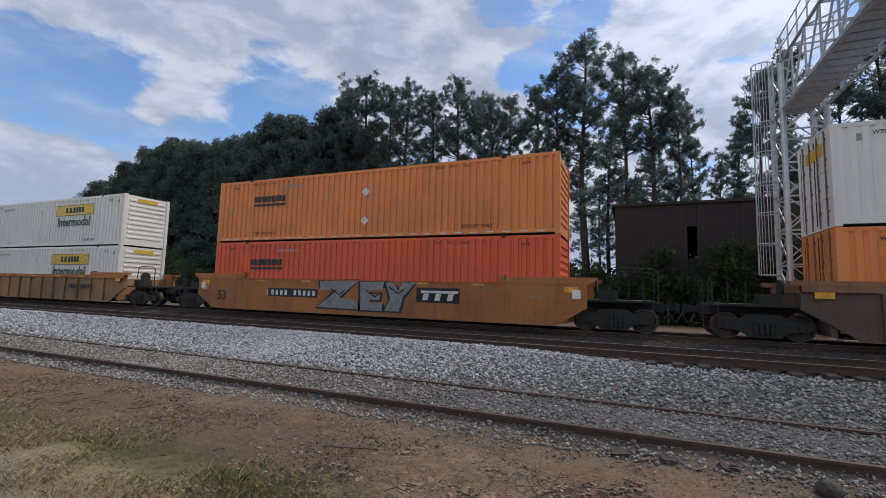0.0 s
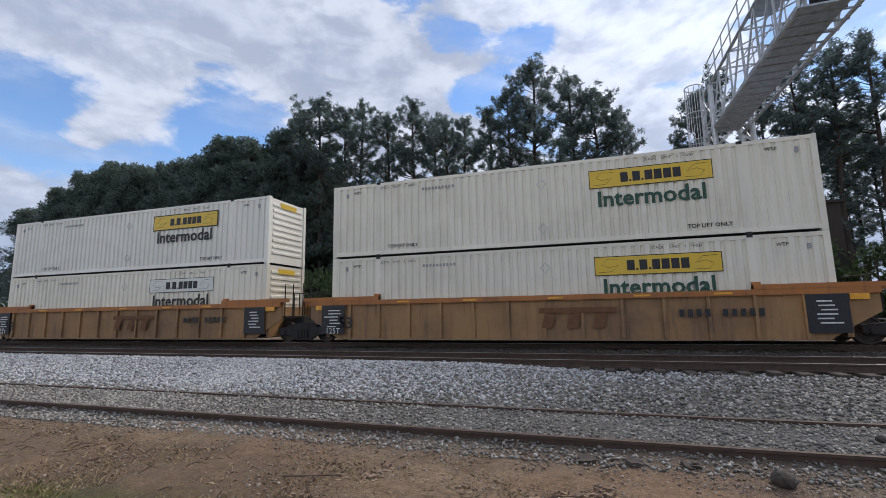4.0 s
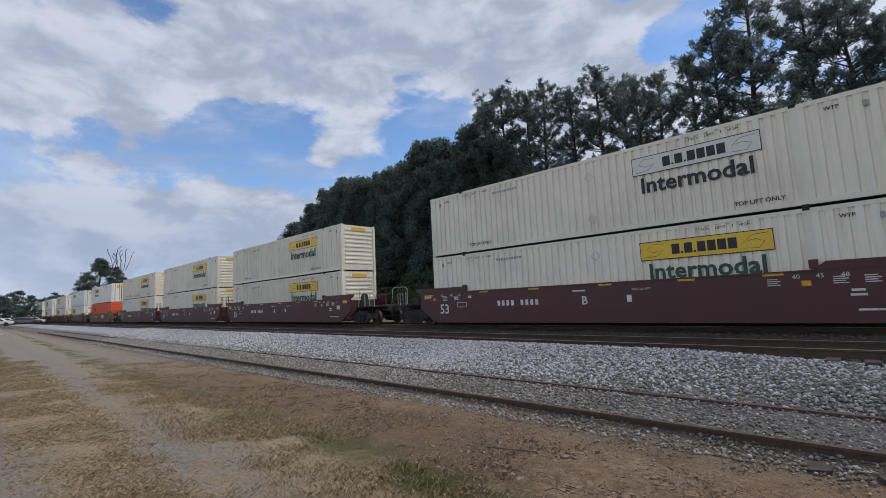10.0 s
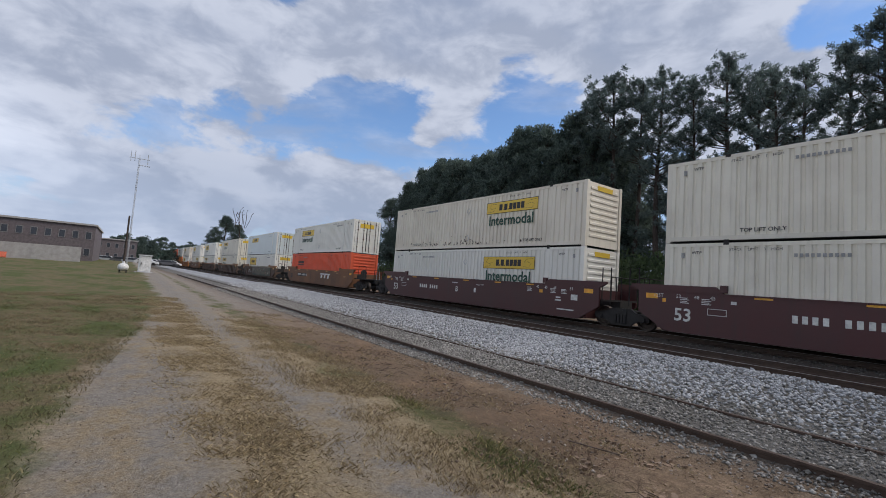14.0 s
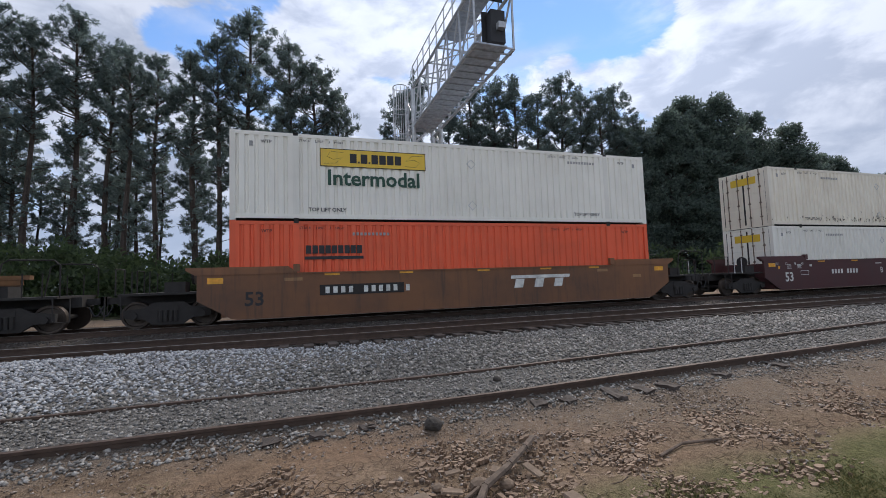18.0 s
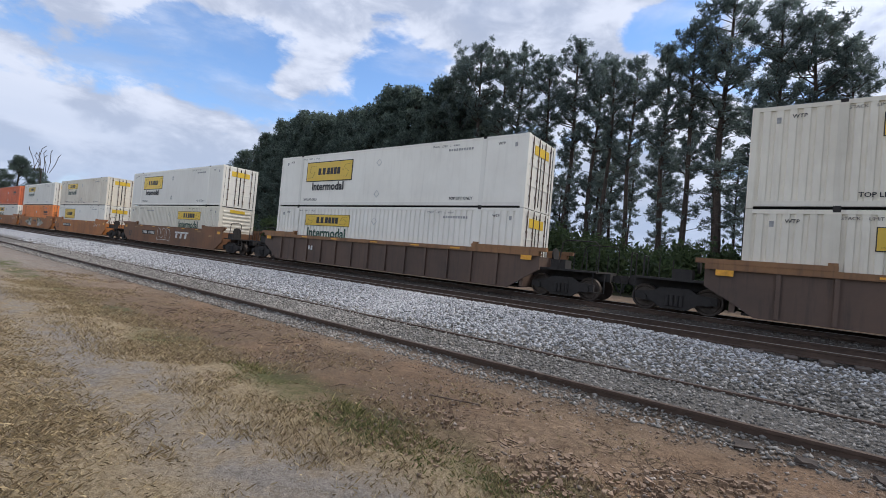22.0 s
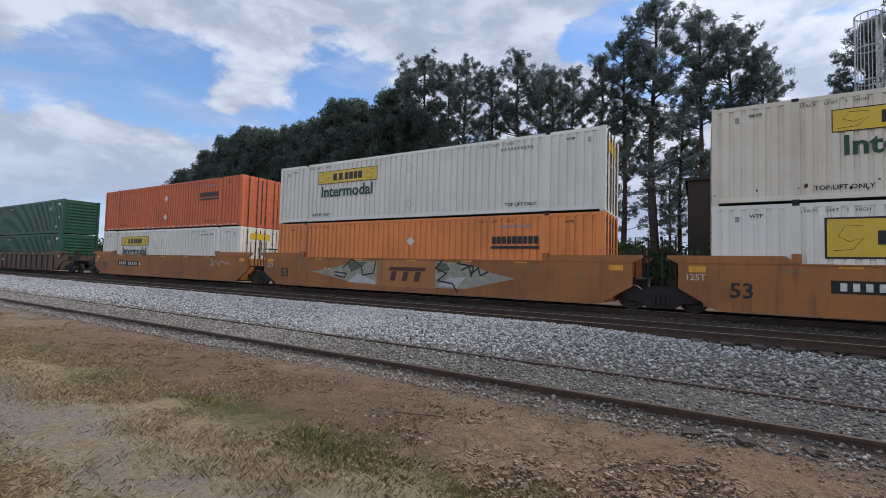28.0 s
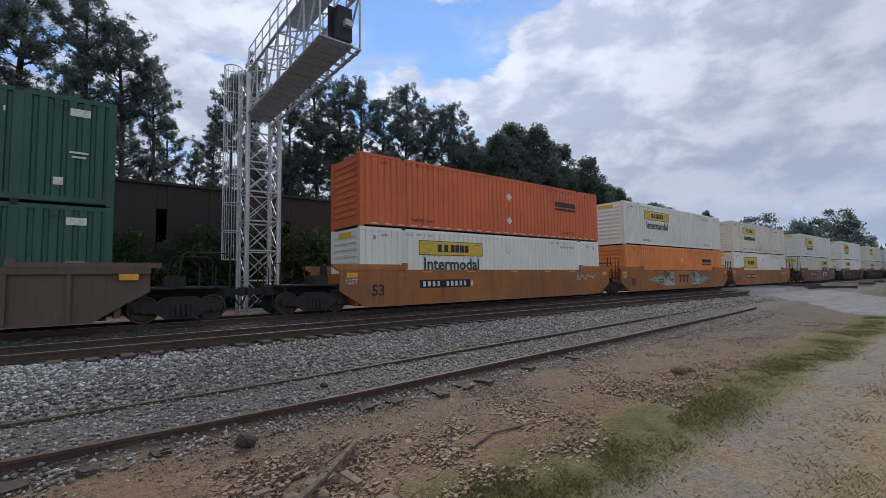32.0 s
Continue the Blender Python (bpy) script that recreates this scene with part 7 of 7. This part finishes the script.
# ---- far end to the left: mast, cabinet, tank, brick buildings ----
def far_left():
    M["brick"] = plain("brown_brick", (0.135, 0.112, 0.115), 0.9, 0, 0.25, 3, 0.01)
    M["pane"] = plain("dark_window_glass", (0.05, 0.055, 0.065), 0.15)
    M["frame"] = plain("pale_window_frame", (0.20, 0.19, 0.185), 0.6)
    M["concrete"] = plain("pale_concrete", (0.36, 0.34, 0.32), 0.9, 0, 0.2, 1.5)
    M["metal_roof"] = plain("pale_metal_roof", (0.50, 0.52, 0.54), 0.5, 0.3)
    M["cabinet"] = plain("pale_grey_cabinet", (0.62, 0.63, 0.63), 0.5)
    M["tank"] = plain("white_tank_paint", (0.68, 0.67, 0.64), 0.45)

    def block(label, x, ya, yb, z0, h, depth, rows, cols, flat=True):
        ob = thing("brick_building", label, "building")
        bm = bmesh.new()
        box(bm, x - depth, x, ya, yb, z0, z0 + h)
        part("wall", bm, M["brick"], ob)
        bm = bmesh.new()
        if flat:
            box(bm, x - depth - 0.2, x + 0.25, ya - 0.2, yb + 0.2, z0 + h, z0 + h + 0.28)
        else:
            prism(bm, [(x + 0.4, z0 + h), (x - depth, z0 + h), (x - depth, z0 + h + 1.6), (x - depth + 0.4, z0 + h + 1.6)], ya - 0.3, yb + 0.3)
        part("roof", bm, M["metal_roof" if not flat else "concrete"], ob, "pale roof edge")
        for r in range(rows):
            for c in range(cols):
                y = ya + (yb - ya) * (c + 0.5) / cols
                z = z0 + 1.1 + r * (h - 0.6) / rows
                bm = bmesh.new()
                box(bm, x + 0.004, x + 0.05, y - 0.42, y + 0.42, z, z + 1.25)
                w = part("window", bm, M["frame"], ob, "window with a pale frame")
                bm = bmesh.new()
                box(bm, x + 0.05, x + 0.055, y - 0.33, y + 0.33, z + 0.09, z + 1.16)
                part("pane", bm, M["pane"], w)
        return ob
    block("two-storey brown brick building with rows of windows", -92, -19.9, -4.9, 0.55, 6.1, 25, 2, 9)
    block("low brown brick building with a pale sloping metal roof", -74, -50, -18.7, 0.6, 5.1, 22, 1, 10, False)
    bm = bmesh.new()
    box(bm, -80.3, -80, -15.6, -5.7, 0.3, 2.85)
    solid("retaining_wall", bm, M["concrete"], "pale concrete wall in front of the brick building", "wall", kind="structure")
    bm = bmesh.new()
    prism(bm, [(-79.95, 0.75), (-79.6, 0.75), (-79.6, 0.9), (-79.95, 1.5)], -14.6, -13.2)
    solid("barrier", bm, plain("orange_barrier", (0.55, 0.12, 0.06), 0.7), "orange road barrier by the concrete wall", "barrier")
    # brick building farther off
    block("distant low brick building with a pale roof", -150, -9, 2, 0.6, 6.0, 20, 2, 6)
    # mast
    ob = thing("radio_mast", "thin grey lattice radio mast with antennas on top", "mast")
    mx, my, top = -56, -0.42, 12.5
    for k in range(3):
        a = radians(k * 120)
        bm = bmesh.new()
        rod(bm, (mx + 0.07 * math.cos(a), my + 0.07 * math.sin(a), 0.6), (mx + 0.07 * math.cos(a), my + 0.07 * math.sin(a), top), 0.018, 5)
        part("mast_leg", bm, M["galv"], ob)
    bm = bmesh.new()
    for k in range(30):
        z = 0.8 + k * 0.4
        for j in range(3):
            a, c = radians(j * 120), radians(j * 120 + 120)
            bar(bm, (mx + 0.07 * math.cos(a), my + 0.07 * math.sin(a), z), (mx + 0.07 * math.cos(c), my + 0.07 * math.sin(c), z + 0.4), 0.01)
    part("lattice", bm, M["galv"], ob)
    bm = bmesh.new()
    for dy, dz in ((-0.75, 0), (0.75, -0.1), (-0.4, 0.1)):
        rod(bm, (mx, my + dy, top - 0.5 + dz), (mx, my + dy, top + 0.6 + dz), 0.035, 5)
    rod(bm, (mx, my - 0.9, top - 0.1), (mx, my + 0.9, top - 0.1), 0.03, 5)
    rod(bm, (mx, my, top - 0.8), (mx, my + 1.0, top - 0.8), 0.03, 5)
    for k in range(4):
        rod(bm, (mx - 0.3, my + 0.35 + k * 0.2, top - 0.8), (mx + 0.3, my + 0.35 + k * 0.2, top - 0.8), 0.02, 5)
    part("antenna", bm, M["galv"], ob)
    bm = bmesh.new()
    rod(bm, (mx + 0.5, my - 0.25, 0.5), (mx + 0.5, my - 0.25, 6.2), 0.11, 8, 0.08)
    solid("utility_pole", bm, M["bark"], "short dark timber pole beside the mast", "pole")
    # equipment cabinet
    ob = thing("equipment_cabinet", "pale grey trackside equipment cabinet on a slab", "cabinet")
    bm = bmesh.new()
    box(bm, -52.4, -51, 0.5, 1.5, 0.55, 2.15)
    part("body", bm, M["cabinet"], ob)
    bm = bmesh.new()
    box(bm, -52.5, -50.9, 0.42, 1.58, 2.15, 2.24)
    part("lid", bm, M["cabinet"], ob)
    bm = bmesh.new()
    box(bm, -50.998, -50.97, 0.6, 1.42, 0.68, 2.08)
    d = part("door", bm, M["tank"], ob, "white cabinet door")
    bm = bmesh.new()
    box(bm, -50.97, -50.93, 0.66, 0.72, 1.2, 1.5)
    part("handle", bm, M["under"], d)
    bm = bmesh.new()
    box(bm, -52.7, -50.6, 0.25, 1.75, 0.35, 0.56)
    part("slab", bm, M["concrete"], ob)
    # tank
    ob = thing("gas_tank", "small round white tank standing on short legs", "tank")
    bm = bmesh.new()
    bmesh.ops.create_uvsphere(bm, u_segments=24, v_segments=16, radius=0.42)
    for v in bm.verts:
        v.co.z = v.co.z * 0.85
    t = part("shell", bm, M["tank"], ob, smooth=True)
    t.location = (-48, -0.68, 0.98)
    bm = bmesh.new()
    rod(bm, (-48, -0.68, 1.3), (-48, -0.68, 1.5), 0.1, 10)
    part("valve_cap", bm, M["tank"], ob)
    for dy in (-0.25, 0.25):
        bm = bmesh.new()
        box(bm, -48.2, -47.8, -0.68 + dy - 0.05, -0.68 + dy + 0.05, 0.5, 0.75)
        part("leg", bm, M["under"], ob)


far_left()


# ---- parked cars far down the line ----
def build_vehicle(colour):
    """A car 4.6 m long, front towards +x."""
    ob = thing("parked_car", "small parked car far down the line", "car", "parked cars")
    coat = plain("car_" + colour[0], colour[1], 0.3, 0.1, 0.05)
    bm = bmesh.new()
    prism(bm, [(-2.3, 0.3), (2.3, 0.3), (2.3, 0.75), (1.3, 0.9), (0.7, 1.4), (-1.3, 1.42), (-2.1, 0.95), (-2.3, 0.85)], -0.85, 0.85)
    bmesh.ops.bevel(bm, geom=bm.edges[:], offset=0.06, segments=1, affect="EDGES")
    part("body", bm, coat, ob)
    for s in (-1, 1):
        bm = bmesh.new()
        prism(bm, [(1.1, 0.92), (0.62, 1.34), (-1.2, 1.36), (-1.8, 0.95)], *sorted((s * 0.855, s * 0.87)))
        part("side_window", bm, M["pane"], ob)
        for x in (-1.4, 1.4):
            bm = bmesh.new()
            rod(bm, (x, s * 0.72, 0.32), (x, s * 0.9, 0.32), 0.32, 14)
            part("wheel", bm, M["ink"], ob)
    return ob


cars = [build_vehicle(c) for c in (("white", (0.7, 0.7, 0.7)), ("silver", (0.4, 0.42, 0.44)), ("grey", (0.12, 0.12, 0.13)))]
rng = random.Random(12)
for k, c in enumerate(cars):
    c.matrix_basis = pose(-118 - 3 * k, 3.5 - 2.2 * k, 0.62, 0, 0, 80)
for k in range(14):
    copy_thing(cars[k % 3], pose(-122 - rng.uniform(0, 60), rng.uniform(-4, 9), 0.62, 0, 0, rng.uniform(70, 110)))
for k in range(40):
    x = -110 - rng.uniform(0, 160)
    y = rng.uniform(17, 34) if k % 2 else rng.uniform(-60, 12)
    if y < 14:
        x = min(x, -190)
    afar(x, y, rng.uniform(6, 9) * (1.25 if x < -190 else 1), 1.5, 0.3)
plant("tree", BROADS[1], -190, 30.5, 21.5, "dark round tree with bare twigs on top", "distant trees", 1.15, 40, 0.2)
plant("tree", BROADS[2], -188, 26.5, 16.5, "dark round tree beside the line", "distant trees", 1.25, 10, 0.2)
plant("tree", BROADS[3], -192, 35.5, 18.5, "dark round tree beside the line", "distant trees", 1.2, 70, 0.2)
bare = thing("bare_tree", "dead leafless tree top rising over dark foliage", "tree", "distant trees")
twig_rng = random.Random(23)
for k in range(9):
    a = twig_rng.uniform(-0.7, 0.7)
    p, q = Vector((-186.5, 33 + 0.5 * k, 17)), Vector((-186.5, 33 + 0.5 * k + 3 * math.sin(a), 21.5 + twig_rng.uniform(0, 3.0)))
    part("branch", tube(bmesh.new(), [p, p.lerp(q, 0.5) + Vector((0, 0.3, 0.2)), q, q + Vector((0, twig_rng.uniform(-1.2, 1.2), 1.0))], 0.09, 5), M["bark"], bare)
part("trunk", rod(bmesh.new(), (-186.5, 35, 0.2), (-186.5, 35, 18), 0.3, 8, 0.15), M["bark"], bare)
for k in range(10):
    afar(-178 - (k % 3) * 7, -4 + k * 1.8, 8.6 + (k * 7 % 3), 1.5, 0.3)
for k in range(12):
    afar(-168 - (k % 4) * 6, -72 + k * 2.7, 15.5 + (k * 5 % 4), 1.5, 0.3)
for x, y, h in ((-60, -17.4, 3.6), (-58.5, -19.2, 3.0), (-61, -20.5, 3.3)):
    plant("bush", BROADS[2], x, y, h, "rounded green bush on the lawn", "bushes on the lawn", 2.2, 50, 0.75)
for k in range(6):
    afar(-104 - k * 3, -26 - k * 4.5, 12 + k % 3, 1.3, 0.8)


# ---- level crossing to the right ----
def far_right():
    M["asphalt"] = plain("worn_asphalt", (0.165, 0.162, 0.162), 0.9, 0, 0.3, 1.2, 0.012)
    bm = bmesh.new()
    rows = []
    for k in range(181):
        y = -30 + 64 * k / 180
        # the road meets the tracks aslant; its edge is broken and thins out into the dirt
        edge = float(np.interp(y, [-30, -6, 1, 4.1, 16.2, 34], [20, 20.5, 21.5, 25.2, 46.4, 77])) + 0.7 * noise.noise((y * 0.4, 3, 0)) + 0.15 * noise.noise((y * 1.3, 7, 0))
        crown = float(np.interp(y, [9.4, 10.6, 20, 24, 34], [-1.0, 0.40, 0.46, 0.3, 0.3]))
        row = []
        for f, lift in ((-0.9, -0.10), (0.0, 0.015), (2.0, 0.035), (4.5, 0.05), (8.0, 0.05), (11.5, 0.04), (13.5, 0.015), (14.3, -0.10)):
            row.append(bm.verts.new((edge + f, y, max(float(ground_height(edge + f, y)) + lift, crown + lift - 0.05))))
        rows.append(row)
    for a, c in zip(rows, rows[1:]):
        for p, q, r, t in zip(a, a[1:], c[1:], c):
            bm.faces.new((p, q, r, t))
    low = bmesh.ops.extrude_face_region(bm, geom=bm.faces[:])
    for v in [e for e in low["geom"] if isinstance(e, bmesh.types.BMVert)]:
        v.co.z -= 0.35
    solid("road", bm, M["asphalt"], "worn grey asphalt road over the level crossing", "road", kind="structure")

    def signal(x, y, z, face):
        ob = thing("crossing_signal", "silver level crossing signal with crossbuck and lamps", "crossing signal")
        bm = bmesh.new()
        rod(bm, (0, 0, 0), (0, 0, 4.6), 0.07, 10)
        part("mast", bm, M["galv"], ob)
        bm = bmesh.new()
        rod(bm, (0, 0, -0.3), (0, 0, 0.5), 0.3, 10, 0.14)
        part("base", bm, M["galv"], ob)
        for s in (-1, 1):
            bm = bmesh.new()
            box(bm, 0.08, 0.11, -0.72, 0.72, -0.12, 0.12)
            c = part("crossbuck_board", bm, M["tank"], ob, "white crossbuck board")
            c.matrix_local = pose(0.01 * s, 0, 4.1, s * 45, 0, 0)
            bm = bmesh.new()
            rod(bm, (0.02, s * 0.42, 2.9), (0.14, s * 0.42, 2.9), 0.26, 14)
            part("lamp", bm, M["dark_box"], ob, "black lamp with backing disc")
        bm = bmesh.new()
        rod(bm, (0, -0.5, 2.9), (0, 0.5, 2.9), 0.04, 6)
        part("lamp_arm", bm, M["galv"], ob)
        bm = bmesh.new()
        box(bm, -0.25, 0.25, -0.3, 0.3, 0.7, 1.4)
        part("gate_motor", bm, M["galv"], ob)
        ob.matrix_basis = pose(x, y, z, 0, 0, face)
    signal(50, 1.6, 0.25, 180)
    ob = thing("road_sign", "round white-backed road sign on a thin post", "road sign")
    bm = bmesh.new()
    rod(bm, (54, -4.6, 0.0), (54, -4.6, 3.9), 0.04, 6)
    part("post", bm, M["galv"], ob)
    bm = bmesh.new()
    rod(bm, (53.95, -4.6, 3.5), (53.9, -4.6, 3.5), 0.42, 18)
    part("disc", bm, M["cabinet"], ob)
    # leaning pole
    bm = bmesh.new()
    rod(bm, (110, 10.4, 0.0), (110, 9.6, 17.2), 0.28, 8, 0.2)
    solid("utility_pole", bm, M["bark"], "tall leaning dark timber pole beside the line", "pole")
    # stacked ties by the line
    rr = random.Random(3)
    stack = thing("tie_pile", "low pile of pale concrete and timber ties beside the line", "ties")
    for k in range(14):
        bm = bmesh.new()
        box(bm, -1.3, 1.3, -0.13, 0.13, -0.1, 0.1)
        o = part("tie", bm, M["concrete" if k % 3 else "tie"], stack)
        o.matrix_local = pose(52 + k * 2.1, 9.2 + rr.uniform(-0.8, 0.8), 0.32 + 0.2 * (k % 2), 0, 0, rr.uniform(60, 120))
    rg = random.Random(2)
    for k in range(16):
        x = 58 + rg.uniform(0, 9)
        y = 1.2 - k * 1.25
        plant("tree", BROADS[k % 4], x, y, rg.uniform(8.6, 10.6), "dense green roadside tree beyond the crossing", "trees beyond the crossing", 1.2, rg.uniform(0, 360), 0.0)
    plant("pine tree", PINES[5], 57, -2.9, 15.6, "tall pine rising above roadside bushes", "trees beyond the crossing", 1.1, 30, 0.0)
    plant("pine tree", PINES[2], 66, -8, 14.0, "tall pine rising above roadside bushes", "trees beyond the crossing", 1.1, 130, 0.0)
    for k in range(18):
        x = rg.uniform(135, 160)
        y = 21.5 + k * 1.1
        afar(x, y, 15.5 + 2.5 * math.sin(k * 1.9), 1.3, 0.0)
    for k in range(10):
        afar(rg.uniform(116, 150), 2.0 + k * 0.75, 8.5 + 1.5 * math.sin(k * 2.1), 1.3, 0.0)
    for k in range(26):
        x = 120 + rg.uniform(0, 120)
        afar(x, rg.uniform(20, 34) + (x - 120) * 0.05, rg.uniform(9, 14), 1.4, 0.0)
    for k in range(16):
        x = 110 + rg.uniform(0, 120)
        afar(x, rg.uniform(-6, 7), rg.uniform(7, 13), 1.4, 0.0)


far_right()
far_tree_belt()


# ---- woods round the horizon behind the camera and far off ----
def far_woods():
    g = np.random.default_rng(21)
    n = 900
    a = g.uniform(0, 2 * math.pi, n)
    d = g.uniform(260, 420, n)
    x, y = d * np.cos(a), d * np.sin(a)
    keep = (np.abs(y - 14) > 14) | (np.abs(x) > 330)
    c = np.stack([x, y, g.uniform(0, 9, n)], 1)[keep]
    r = np.stack([g.uniform(5, 10, len(c)), g.uniform(5, 10, len(c)), g.uniform(3, 6, len(c))], 1)
    ob = new("far_woods", leaf_mesh("far_woods", c, r, 46, 1.3, M["leaves"], g, 0.5))
    tagged(ob, "distant belt of dark green woods", "woods", kind="stuff")


far_woods()


# ---- what moves ----
def motions():
    for ob, x, z, turn in MOVING:
        walk(ob, [(t, pose(x + run(t), TRACK_Y, z, 0, 0, turn)) for t in (0, 4, 8, 12, 16, 20, 24, 28, 32)])
    # the wheelsets of the twenty units that pass roll along
    times = [k * 32 / 720 for k in range(721)]
    for ob, x, z, turn in MOVING[:60]:
        for ws in [c for c in ob.children if c.name.startswith("wheelset")]:
            at = ws.location.x
            walk(ws, [(t, pose(at, 0, WHEEL_R, 0, math.degrees(run(t) / WHEEL_R), 0)) for t in times])


motions()
